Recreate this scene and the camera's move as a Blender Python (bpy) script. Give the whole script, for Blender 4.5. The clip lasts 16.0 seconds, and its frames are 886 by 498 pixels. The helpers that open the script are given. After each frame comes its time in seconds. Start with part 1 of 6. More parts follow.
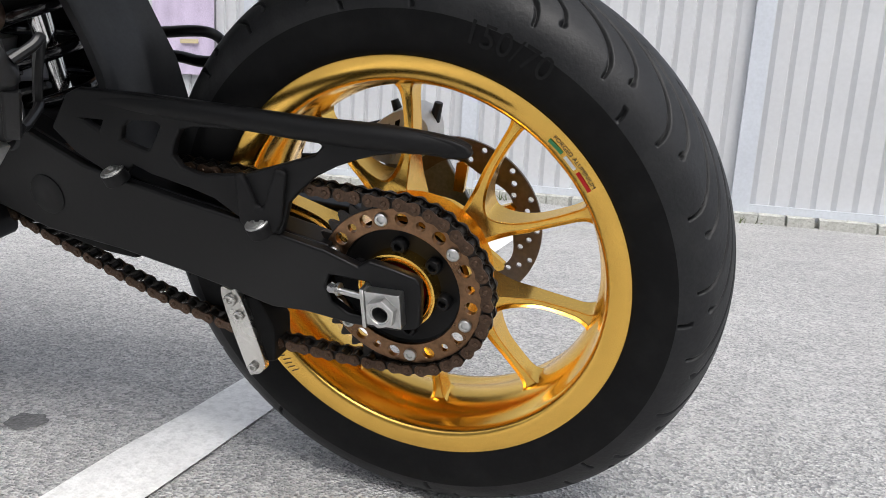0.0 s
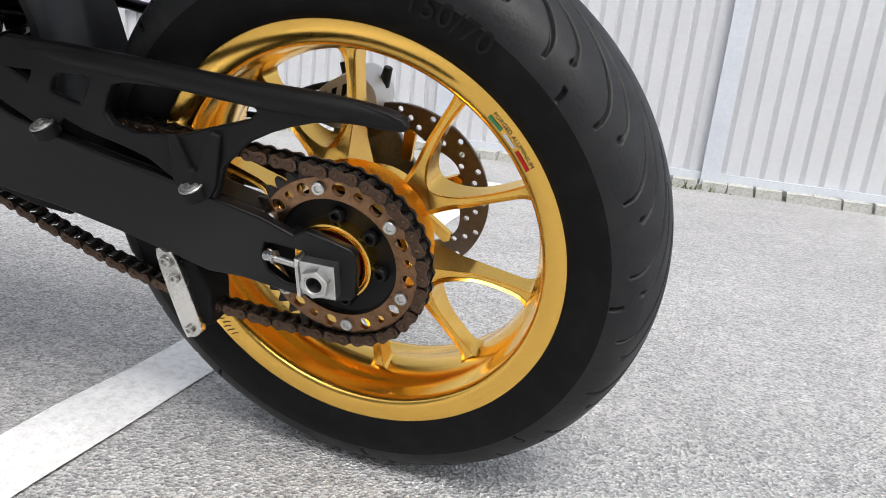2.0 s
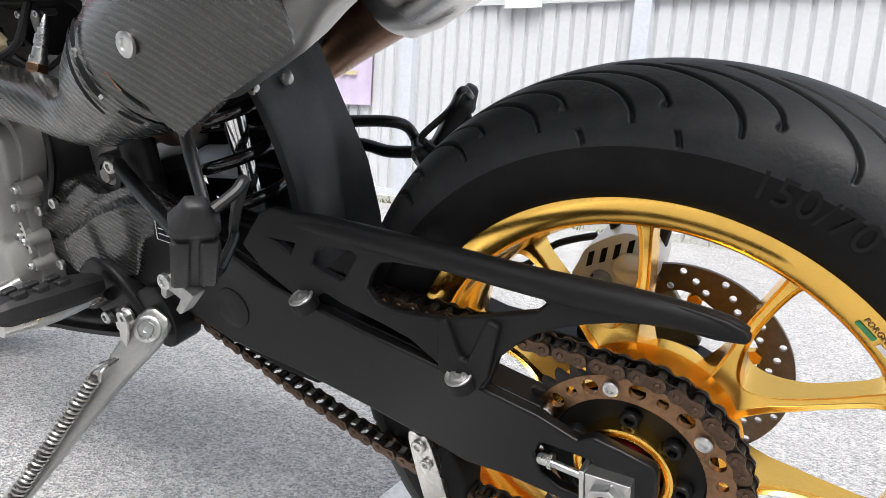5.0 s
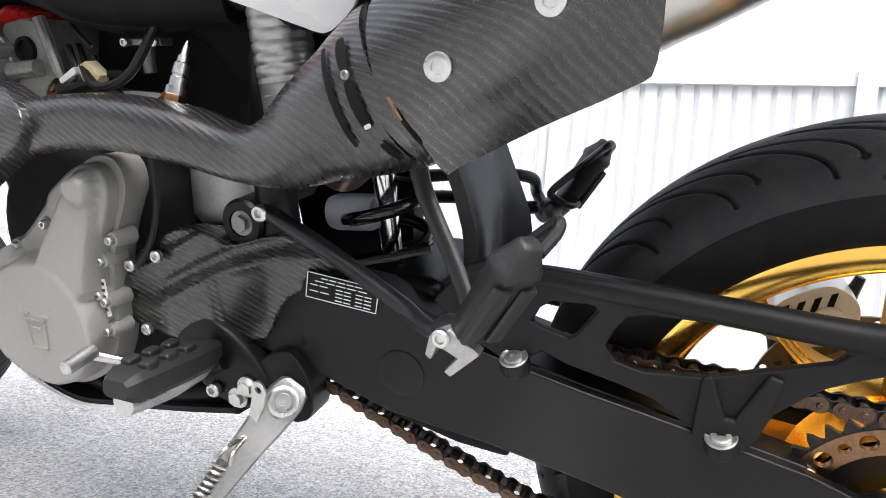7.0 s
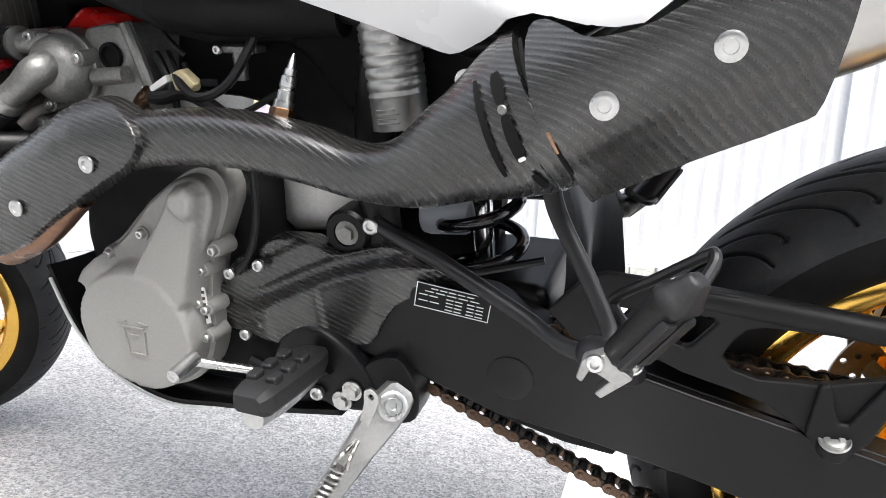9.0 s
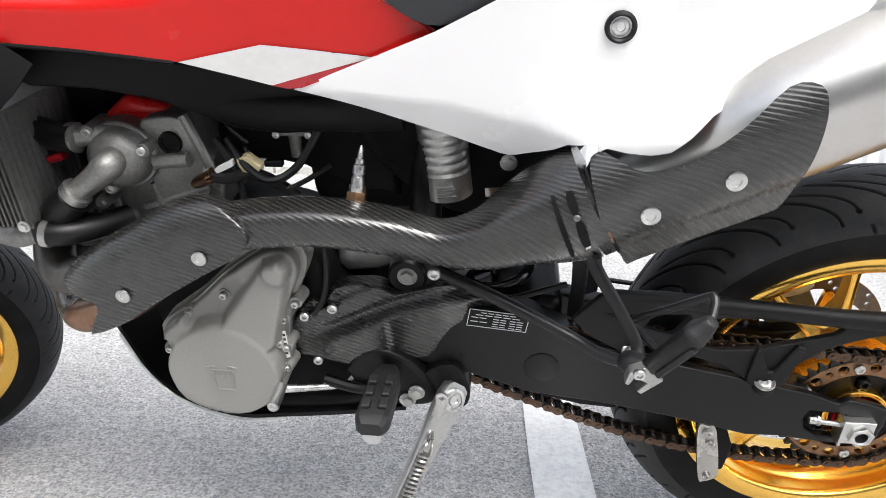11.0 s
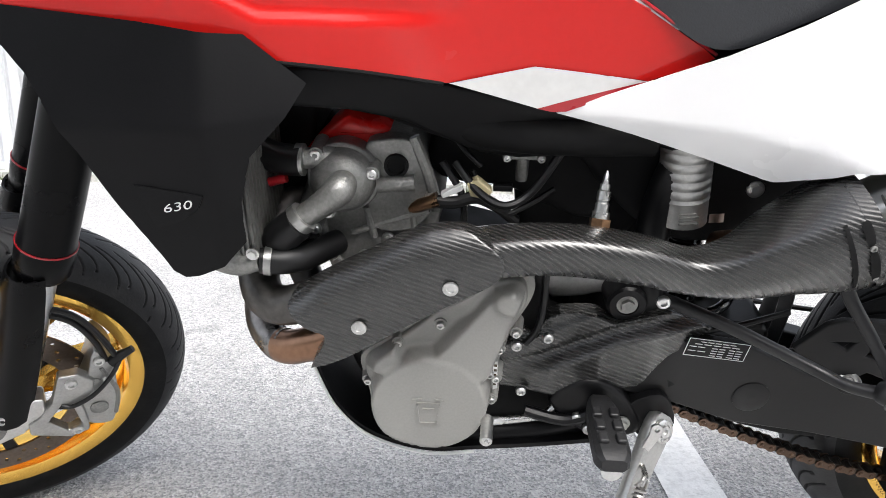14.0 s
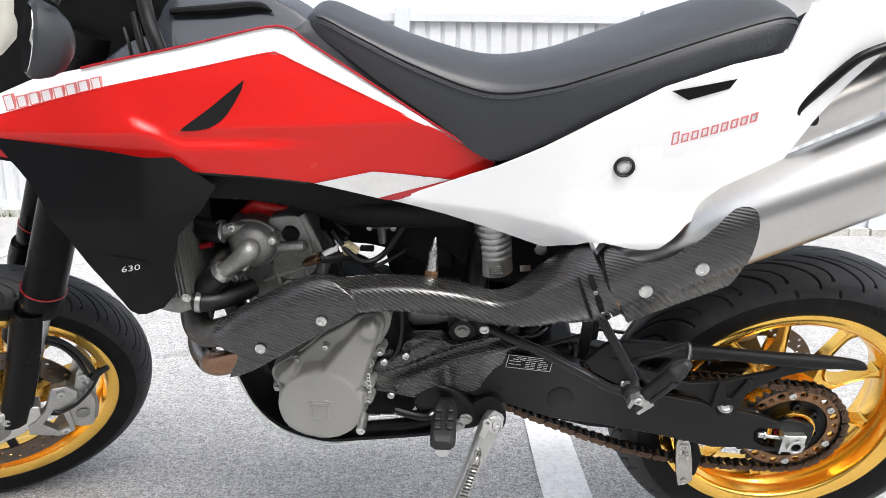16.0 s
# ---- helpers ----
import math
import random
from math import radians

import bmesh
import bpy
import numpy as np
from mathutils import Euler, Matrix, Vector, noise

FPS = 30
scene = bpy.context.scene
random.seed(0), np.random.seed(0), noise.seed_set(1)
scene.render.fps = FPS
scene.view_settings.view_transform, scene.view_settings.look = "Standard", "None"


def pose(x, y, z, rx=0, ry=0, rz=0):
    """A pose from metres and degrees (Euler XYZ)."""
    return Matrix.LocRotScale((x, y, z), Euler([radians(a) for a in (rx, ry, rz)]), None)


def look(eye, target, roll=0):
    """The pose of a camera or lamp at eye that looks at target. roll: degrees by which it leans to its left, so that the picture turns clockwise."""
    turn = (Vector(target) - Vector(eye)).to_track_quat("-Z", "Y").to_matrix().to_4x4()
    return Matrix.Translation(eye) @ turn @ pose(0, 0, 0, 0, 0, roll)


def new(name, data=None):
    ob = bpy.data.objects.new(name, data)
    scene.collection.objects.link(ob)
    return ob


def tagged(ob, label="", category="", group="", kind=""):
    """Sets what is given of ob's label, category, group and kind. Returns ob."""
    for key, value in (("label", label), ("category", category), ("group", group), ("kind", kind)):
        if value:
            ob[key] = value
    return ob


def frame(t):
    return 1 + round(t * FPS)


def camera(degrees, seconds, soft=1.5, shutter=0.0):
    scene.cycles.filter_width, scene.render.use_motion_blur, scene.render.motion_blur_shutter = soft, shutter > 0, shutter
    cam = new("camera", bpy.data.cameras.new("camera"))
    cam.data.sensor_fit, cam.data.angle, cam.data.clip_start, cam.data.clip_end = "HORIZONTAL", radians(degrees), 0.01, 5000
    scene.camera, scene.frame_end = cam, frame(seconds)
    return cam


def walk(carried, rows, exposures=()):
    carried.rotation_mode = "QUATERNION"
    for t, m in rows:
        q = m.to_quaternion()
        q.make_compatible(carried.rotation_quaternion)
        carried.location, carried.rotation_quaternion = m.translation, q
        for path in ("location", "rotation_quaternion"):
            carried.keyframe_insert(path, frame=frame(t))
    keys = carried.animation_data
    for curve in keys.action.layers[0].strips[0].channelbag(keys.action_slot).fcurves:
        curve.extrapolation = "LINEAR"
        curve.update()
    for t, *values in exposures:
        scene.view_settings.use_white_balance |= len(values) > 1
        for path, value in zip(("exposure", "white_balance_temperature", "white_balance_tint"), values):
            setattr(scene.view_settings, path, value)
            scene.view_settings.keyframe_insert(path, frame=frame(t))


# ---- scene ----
cam = camera(65.92, 16.0, soft=0.65)
# seconds, eye in metres, Euler angles in degrees
ROWS = [
    (0.0, 0.2626, -0.8017, 0.4611, 79.47, -3.28, 19.67),
    (0.5, 0.2639, -0.8261, 0.4447, 77.99, -4.36, 21.35),
    (1.0, 0.2677, -0.8133, 0.4500, 77.74, -4.36, 18.16),
    (1.5, 0.2828, -0.7989, 0.4632, 76.78, -4.84, 18.33),
    (2.0, 0.2934, -0.7781, 0.4810, 75.73, -6.01, 18.27),
    (2.5, 0.2814, -0.7750, 0.5158, 75.92, -6.37, 20.47),
    (3.0, 0.2571, -0.7777, 0.5415, 76.84, -6.19, 22.78),
    (3.5, 0.2380, -0.7583, 0.5694, 77.96, -6.26, 24.89),
    (4.0, 0.2210, -0.7483, 0.6106, 80.35, -6.03, 25.95),
    (4.5, 0.1893, -0.7538, 0.6061, 80.78, -5.04, 28.84),
    (5.0, 0.1304, -0.7174, 0.5590, 80.08, -3.85, 31.19),
    (5.2, 0.1128, -0.7056, 0.5443, 79.71, -3.41, 32.09),
    (7.5, -0.2212, -0.8258, 0.5058, 88.07, -4.69, 18.30),
    (8.0, -0.2378, -0.8251, 0.4994, 87.11, -4.12, 17.61),
    (8.5, -0.2518, -0.8336, 0.5073, 86.82, -3.94, 18.24),
    (9.0, -0.2859, -0.8645, 0.5558, 83.25, -4.33, 19.25),
    (9.2, -0.3063, -0.8787, 0.5936, 80.37, -4.07, 19.61),
    (11.5, -0.5619, -1.0797, 0.7591, 74.45, -1.58, 2.26),
    (12.0, -0.6582, -1.0269, 0.7658, 76.27, -3.40, 1.04),
    (12.5, -0.7180, -1.0187, 0.7631, 77.11, -3.76, 0.71),
    (13.0, -0.7379, -1.0203, 0.7697, 76.76, -1.95, 1.00),
    (13.5, -0.7730, -1.0326, 0.7642, 75.27, -1.31, 1.89),
    (14.0, -0.8014, -1.0494, 0.7539, 75.62, -1.32, 2.54),
    (14.5, -0.7860, -1.0711, 0.7547, 75.90, -1.73, 3.07),
    (15.0, -0.7550, -1.1152, 0.7818, 76.03, -1.94, 4.21),
    (15.5, -0.6886, -1.2159, 0.8161, 76.79, -1.40, 4.34),
    (16.0, -0.5963, -1.3535, 0.8680, 77.74, -0.94, 2.37),
]
walk(cam, [(t, pose(*row)) for t, *row in ROWS],
     exposures=[(0.0, 0.62), (1.5, 0.72), (2.5, 0.78), (4.0, 1.03), (5.0, 1.10), (7.4, 1.60), (9.0, 1.58), (11.4, 1.26), (14.0, 1.34), (15.0, 1.30), (16.0, 1.22)])

# ---- light: a bright, thinly overcast sky ----
world = bpy.data.worlds.new("overcast_sky")
scene.world = world
world.use_nodes = True
wn, wl = world.node_tree.nodes, world.node_tree.links
sky = wn.new("ShaderNodeTexSky")
sky.sky_type, sky.sun_disc = "NISHITA", False
sky.sun_elevation, sky.sun_rotation = radians(58), radians(150)
sky.air_density, sky.dust_density, sky.ozone_density = 1.0, 4.0, 1.0
pale = wn.new("ShaderNodeHueSaturation")
pale.inputs["Saturation"].default_value = 0.36
wl.new(sky.outputs[0], pale.inputs["Color"])
wl.new(pale.outputs[0], wn["Background"].inputs["Color"])
wn["Background"].inputs["Strength"].default_value = 0.15

sun_data = bpy.data.lights.new("sun", "SUN")
sun_data.energy, sun_data.angle, sun_data.color = 1.0, radians(22), (1.0, 0.985, 0.965)
sun = new("sun", sun_data)
SUN_UP, SUN_TURN = radians(58), radians(150)
sun.matrix_world = look((0, 0, 0), (-math.sin(SUN_TURN) * math.cos(SUN_UP), -math.cos(SUN_TURN) * math.cos(SUN_UP), -math.sin(SUN_UP)))

# ---- materials ----


def mat(name, col, rough=0.5, metal=0.0, var=0.18, scale=9.0, fine=120.0, bump=0.0, coat=0.0, spec=0.5, dirt=None, dirt_amount=0.35):
    """A painted, cast or moulded surface: patches and fine grain in colour and gloss, with a light relief."""
    m = bpy.data.materials.new(name)
    m.use_nodes = True
    n, l = m.node_tree.nodes, m.node_tree.links
    b = n["Principled BSDF"]
    tc = n.new("ShaderNodeTexCoord")
    big, small = n.new("ShaderNodeTexNoise"), n.new("ShaderNodeTexNoise")
    for node, s, d in ((big, scale, 5.0), (small, fine, 3.0)):
        node.inputs["Scale"].default_value, node.inputs["Detail"].default_value = s, d
        l.new(tc.outputs["Object"], node.inputs["Vector"])
    both = n.new("ShaderNodeMath")
    both.operation = "ADD"
    l.new(big.outputs[0], both.inputs[0])
    l.new(small.outputs[0], both.inputs[1])
    ramp = n.new("ShaderNodeMapRange")
    ramp.inputs["From Min"].default_value, ramp.inputs["From Max"].default_value = 0.7, 1.3
    ramp.inputs["To Min"].default_value, ramp.inputs["To Max"].default_value = 1 - var, 1 + var
    l.new(both.outputs[0], ramp.inputs["Value"])
    tint = n.new("ShaderNodeVectorMath")
    tint.operation = "SCALE"
    tint.inputs[0].default_value = col
    l.new(ramp.outputs[0], tint.inputs["Scale"])
    out = tint.outputs[0]
    if dirt:
        mix = n.new("ShaderNodeMix")
        mix.data_type = "RGBA"
        patch = n.new("ShaderNodeTexNoise")
        patch.inputs["Scale"].default_value, patch.inputs["Detail"].default_value = scale * 3.1, 8.0
        l.new(tc.outputs["Object"], patch.inputs["Vector"])
        cut = n.new("ShaderNodeMapRange")
        cut.inputs["From Min"].default_value, cut.inputs["From Max"].default_value = 0.45, 0.75
        cut.inputs["To Max"].default_value = dirt_amount
        l.new(patch.outputs[0], cut.inputs["Value"])
        l.new(cut.outputs[0], mix.inputs["Factor"])
        l.new(out, mix.inputs["A"])
        mix.inputs["B"].default_value = (*dirt, 1)
        out = mix.outputs["Result"]
    l.new(out, b.inputs["Base Color"])
    gloss = n.new("ShaderNodeMapRange")
    gloss.inputs["From Min"].default_value, gloss.inputs["From Max"].default_value = 0.3, 0.7
    gloss.inputs["To Min"].default_value, gloss.inputs["To Max"].default_value = max(0.03, rough * 0.8), min(1.0, rough * 1.2)
    l.new(big.outputs[0], gloss.inputs["Value"])
    l.new(gloss.outputs[0], b.inputs["Roughness"])
    b.inputs["Metallic"].default_value = metal
    b.inputs["Specular IOR Level"].default_value = spec
    if coat:
        b.inputs["Coat Weight"].default_value, b.inputs["Coat Roughness"].default_value = coat, 0.06
    if bump:
        bp = n.new("ShaderNodeBump")
        bp.inputs["Distance"].default_value = bump
        l.new(small.outputs[0], bp.inputs["Height"])
        l.new(bp.outputs[0], b.inputs["Normal"])
    return m


def carbon_mat(name, rough, coat, lie):
    """2 x 2 twill carbon fibre under clear lacquer."""
    m = bpy.data.materials.new(name)
    m.use_nodes = True
    n, l = m.node_tree.nodes, m.node_tree.links
    b = n["Principled BSDF"]
    tc, sep = n.new("ShaderNodeTexCoord"), n.new("ShaderNodeSeparateXYZ")
    l.new(tc.outputs["Object"], sep.inputs[0])

    def op(kind, a, c):
        node = n.new("ShaderNodeMath")
        node.operation = kind
        for k, v in enumerate((a, c)):
            if isinstance(v, (int, float)):
                node.inputs[k].default_value = v
            else:
                l.new(v, node.inputs[k])
        return node.outputs[0]
    # tows cross at right angles; lie turns them, and with them the slant of the twill's ridges
    run = op("MULTIPLY", sep.outputs["X"], 1.0)
    rise = op("ADD", sep.outputs["Z"], op("MULTIPLY", sep.outputs["Y"], 0.9))
    tow = 470.0
    ca, sa = math.cos(radians(lie)), math.sin(radians(lie))
    u = op("MULTIPLY", op("ADD", op("MULTIPLY", run, ca), op("MULTIPLY", rise, sa)), tow)
    v = op("MULTIPLY", op("SUBTRACT", op("MULTIPLY", rise, ca), op("MULTIPLY", run, sa)), tow)
    step = op("MODULO", op("ADD", op("FLOOR", u, 0), op("ADD", op("FLOOR", v, 0), 8000.0)), 4.0)
    weave = op("LESS_THAN", step, 2.0)
    ridge = op("ADD", op("MULTIPLY", op("SINE", op("MULTIPLY", op("ADD", u, v), math.pi / 2), 0), 0.5), 0.5)
    blend = op("ADD", op("MULTIPLY", weave, 0.35), op("MULTIPLY", ridge, 0.65))
    thread = op("MULTIPLY", op("SINE", op("MULTIPLY", u, 6.283), 0), op("SINE", op("MULTIPLY", v, 6.283), 0))
    grain = n.new("ShaderNodeTexNoise")
    grain.inputs["Scale"].default_value, grain.inputs["Detail"].default_value = 60.0, 4.0
    l.new(tc.outputs["Object"], grain.inputs["Vector"])
    level = op("ADD", op("MULTIPLY", blend, 0.040), op("ADD", op("MULTIPLY", thread, 0.002), op("MULTIPLY", grain.outputs[0], 0.018)))
    col = n.new("ShaderNodeCombineXYZ")
    for k in range(3):
        l.new(op("MULTIPLY", level, (1.0, 0.985, 0.96)[k]), col.inputs[k])
    l.new(col.outputs[0], b.inputs["Base Color"])
    l.new(op("SUBTRACT", rough, op("MULTIPLY", blend, 0.05)), b.inputs["Roughness"])
    l.new(op("ADD", 0.15, op("MULTIPLY", blend, 0.45)), b.inputs["Metallic"])
    b.inputs["Coat Weight"].default_value, b.inputs["Coat Roughness"].default_value = coat, 0.26
    b.inputs["Coat IOR"].default_value = 1.5
    relief = n.new("ShaderNodeBump")
    relief.inputs["Distance"].default_value = 0.0004
    l.new(ridge, relief.inputs["Height"])
    l.new(relief.outputs[0], b.inputs["Normal"])
    return m


def asphalt_mat():
    m = bpy.data.materials.new("worn_pale_asphalt")
    m.use_nodes = True
    n, l = m.node_tree.nodes, m.node_tree.links
    b = n["Principled BSDF"]
    tc = n.new("ShaderNodeTexCoord")

    def noise_node(s, d, r=0.6):
        k = n.new("ShaderNodeTexNoise")
        k.inputs["Scale"].default_value, k.inputs["Detail"].default_value, k.inputs["Roughness"].default_value = s, d, r
        l.new(tc.outputs["Object"], k.inputs["Vector"])
        return k.outputs[0]
    stone = n.new("ShaderNodeTexVoronoi")
    stone.inputs["Scale"].default_value = 230.0
    l.new(tc.outputs["Object"], stone.inputs["Vector"])
    ramp = n.new("ShaderNodeValToRGB")
    e = ramp.color_ramp.elements
    e[0].position, e[0].color = 0.05, (0.27, 0.27, 0.275, 1)
    e[1].position, e[1].color = 0.97, (0.555, 0.55, 0.54, 1)
    mid = ramp.color_ramp.elements.new(0.40)
    mid.color = (0.415, 0.414, 0.41, 1)
    sep = n.new("ShaderNodeSeparateColor")
    l.new(stone.outputs["Color"], sep.inputs[0])
    l.new(sep.outputs[0], ramp.inputs[0])
    scale_by = None
    for s_, d_, r_, lo, hi, amount in ((0.9, 5.0, 0.55, 0.30, 0.70, 0.10), (6.5, 6.0, 0.65, 0.30, 0.70, 0.09), (45.0, 4.0, 0.7, 0.34, 0.66, 0.15), (140.0, 3.0, 0.75, 0.34, 0.52, 0.22)):
        level = n.new("ShaderNodeMapRange")
        level.inputs["From Min"].default_value, level.inputs["From Max"].default_value = lo, hi
        level.inputs["To Min"].default_value, level.inputs["To Max"].default_value = 1 - amount, 1 + amount * (0.25 if s_ > 100 else 1.0)
        l.new(noise_node(s_, d_, r_), level.inputs["Value"])
        if scale_by is None:
            scale_by = level.outputs[0]
        else:
            mul = n.new("ShaderNodeMath")
            mul.operation = "MULTIPLY"
            l.new(scale_by, mul.inputs[0])
            l.new(level.outputs[0], mul.inputs[1])
            scale_by = mul.outputs[0]
    sc = n.new("ShaderNodeVectorMath")
    sc.operation = "SCALE"
    l.new(ramp.outputs[0], sc.inputs[0])
    l.new(scale_by, sc.inputs["Scale"])
    stain = n.new("ShaderNodeMix")
    stain.data_type = "RGBA"
    spot = n.new("ShaderNodeMapRange")
    spot.inputs["From Min"].default_value, spot.inputs["From Max"].default_value = 0.70, 0.76
    spot.inputs["To Max"].default_value = 0.3
    l.new(noise_node(5.3, 2.0, 0.4), spot.inputs["Value"])
    l.new(spot.outputs[0], stain.inputs["Factor"])
    l.new(sc.outputs[0], stain.inputs["A"])
    stain.inputs["B"].default_value = (0.10, 0.10, 0.10, 1)
    l.new(stain.outputs["Result"], b.inputs["Base Color"])
    b.inputs["Roughness"].default_value = 0.9
    bp = n.new("ShaderNodeBump")
    bp.inputs["Distance"].default_value = 0.0045
    l.new(stone.outputs["Distance"], bp.inputs["Height"])
    l.new(bp.outputs[0], b.inputs["Normal"])
    return m


def line_mat():
    m = mat("worn_white_road_paint", (0.80, 0.80, 0.79), 0.75, var=0.07, scale=30, fine=210, bump=0.002, dirt=(0.42, 0.42, 0.41), dirt_amount=0.45)
    return m


M_ASPHALT, M_LINE = asphalt_mat(), line_mat()
M_STAIN = mat("oil_soaked_asphalt", (0.13, 0.13, 0.13), 0.8, var=0.5, scale=60, fine=240, bump=0.002)
M_SHEET = mat("pale_grey_coated_sheet", (0.535, 0.545, 0.565), 0.45, var=0.05, scale=2.5, fine=40, dirt=(0.55, 0.55, 0.54), dirt_amount=0.25)
M_PLASTER = mat("grey_render", (0.26, 0.26, 0.25), 0.85, var=0.15, scale=1.5, fine=60, bump=0.002)
M_POST = mat("blue_grey_painted_steel", (0.52, 0.55, 0.60), 0.45, var=0.08, scale=4, fine=60)
M_CONCRETE = mat("weathered_concrete", (0.36, 0.36, 0.34), 0.9, var=0.25, scale=6, fine=90, bump=0.002, dirt=(0.16, 0.17, 0.12), dirt_amount=0.5)
M_BLOCK = mat("pale_cement_block", (0.50, 0.50, 0.47), 0.9, var=0.2, scale=25, fine=120, bump=0.002, dirt=(0.20, 0.21, 0.16), dirt_amount=0.5)
M_GRASS = mat("short_weeds", (0.10, 0.13, 0.04), 0.8, var=0.4, scale=30, fine=90)
M_GOLD = mat("gold_anodised_aluminium", (0.95, 0.58, 0.13), 0.22, 1.0, var=0.06, scale=14, fine=300, bump=0.00004)
M_RUBBER = mat("black_tyre_sidewall", (0.0040, 0.0040, 0.0045), 0.55, var=0.25, scale=12, fine=220, bump=0.0002, spec=0.16, dirt=(0.018, 0.018, 0.018), dirt_amount=0.3)
M_TREAD = mat("dusty_tyre_tread", (0.012, 0.0125, 0.014), 0.55, var=0.25, scale=10, fine=260, bump=0.0004, spec=0.35, dirt=(0.05, 0.05, 0.05), dirt_amount=0.25)
M_BLACK = mat("satin_black_coated_metal", (0.0042, 0.0042, 0.0048), 0.36, var=0.2, scale=8, fine=240, bump=0.0001, spec=0.20, dirt=(0.022, 0.022, 0.021), dirt_amount=0.25)
M_ARM = mat("satin_black_painted_alloy", (0.0048, 0.0048, 0.0053), 0.38, var=0.12, scale=9, fine=240, bump=0.0001, spec=0.28)
M_PLASTIC = mat("grained_black_plastic", (0.0034, 0.0034, 0.0039), 0.44, var=0.15, scale=7, fine=420, bump=0.00008, spec=0.15)
M_GUARD = mat("matt_black_guard_plastic", (0.0062, 0.0062, 0.0068), 0.55, var=0.15, scale=9, fine=320, bump=0.0001, spec=0.25)
M_GLOSSBLACK = mat("gloss_black_paint", (0.012, 0.012, 0.014), 0.14, var=0.1, coat=0.5)
# near-black for dark inner parts, and for shade coloured into gaps and slots
M_VOID = mat("black_interior_and_gap_shade", (0.003, 0.003, 0.0033), 0.7, var=0.3, scale=20, spec=0.2)
M_SEAT = mat("black_vinyl_seat_cover", (0.026, 0.028, 0.032), 0.44, var=0.08, scale=6, fine=520, bump=0.0004, spec=0.5)
M_RED = mat("glossy_red_plastic", (0.50, 0.011, 0.009), 0.24, var=0.03, scale=5, coat=0.25, spec=0.25)
M_DEEPRED = mat("dark_red_decal_film", (0.33, 0.006, 0.012), 0.3, var=0.05, coat=0.4)
M_WHITE = mat("glossy_white_plastic", (0.84, 0.84, 0.84), 0.28, var=0.002, scale=5, coat=0.5)
M_SILVERDECAL = mat("pale_silver_decal", (0.60, 0.60, 0.59), 0.35, var=0.05, scale=20)
M_STEEL = mat("brushed_stainless_steel", (0.50, 0.49, 0.47), 0.27, 1.0, var=0.1, scale=7, fine=180, bump=0.0001)
M_CAN = mat("smooth_brushed_steel_can", (0.60, 0.59, 0.57), 0.30, 1.0, var=0.035, scale=4, fine=160)
M_CREAM = mat("cream_plastic", (0.62, 0.60, 0.52), 0.35, var=0.03, coat=0.3)
M_TANKTOP = mat("dark_blue_grey_gloss_paint", (0.030, 0.034, 0.042), 0.16, var=0.05, coat=0.7)
M_SILVER = mat("dull_silver_casting", (0.42, 0.42, 0.41), 0.38, 0.9, var=0.12, scale=30, fine=260, bump=0.0002)
M_DUSTY = mat("dusty_black_tube", (0.009, 0.009, 0.010), 0.38, var=0.2, scale=25, spec=0.4)
M_FENDER = mat("dusty_black_fender_plastic", (0.020, 0.021, 0.024), 0.46, var=0.25, scale=11, fine=260, spec=0.45, dirt=(0.05, 0.05, 0.05), dirt_amount=0.25)
M_PEG = mat("worn_black_rubber", (0.014, 0.014, 0.0148), 0.5, var=0.2, scale=20, fine=300, bump=0.0003, spec=0.35)
M_FORK = mat("black_anodised_fork_tube", (0.003, 0.003, 0.0034), 0.30, var=0.1, scale=10, spec=0.11)
M_HEAT = mat("heat_browned_steel", (0.27, 0.155, 0.10), 0.30, 1.0, var=0.16, scale=14, fine=120, bump=0.0001)
M_PIPEGREY = mat("grey_oxidised_pipe", (0.26, 0.245, 0.23), 0.30, 0.95, var=0.2, scale=16)
M_DARKPIPE = mat("dark_oxidised_pipe", (0.10, 0.095, 0.09), 0.42, 0.8, var=0.25, scale=18)
M_ZINC = mat("zinc_plated_bolt", (0.60, 0.60, 0.59), 0.3, 1.0, var=0.12, scale=60)
M_ALU = mat("machined_aluminium", (0.62, 0.62, 0.61), 0.3, 1.0, var=0.1, scale=25, fine=260, bump=0.0001)
M_CAST = mat("bare_cast_aluminium", (0.25, 0.25, 0.24), 0.44, 0.7, var=0.22, scale=12, fine=260, bump=0.0006, dirt=(0.05, 0.05, 0.047), dirt_amount=0.3)
M_COVER = mat("grey_painted_engine_cover", (0.275, 0.272, 0.258), 0.42, 0.2, var=0.06, scale=8, fine=320, bump=0.0002)
M_CHROME = mat("polished_aluminium", (0.80, 0.80, 0.79), 0.14, 1.0, var=0.06, scale=30, fine=260)
M_ALUDULL = mat("dull_bare_aluminium", (0.40, 0.40, 0.39), 0.42, 0.9, var=0.15, scale=40, fine=260, bump=0.0002)
M_RUST = mat("rusty_brown_steel", (0.25, 0.145, 0.082), 0.32, 1.0, var=0.2, scale=40, fine=300, bump=0.0001, dirt=(0.05, 0.035, 0.025), dirt_amount=0.35)
M_CHAIN = mat("oily_brown_chain_steel", (0.105, 0.066, 0.045), 0.36, 0.85, var=0.4, scale=70, fine=400, dirt=(0.02, 0.018, 0.016), dirt_amount=0.7)
M_OILY = mat("oily_black_steel", (0.022, 0.019, 0.017), 0.34, 0.6, var=0.4, scale=70, fine=400)
M_CALIPER = mat("bright_silver_paint", (0.66, 0.66, 0.65), 0.34, 0.25, var=0.06, scale=30, fine=240)
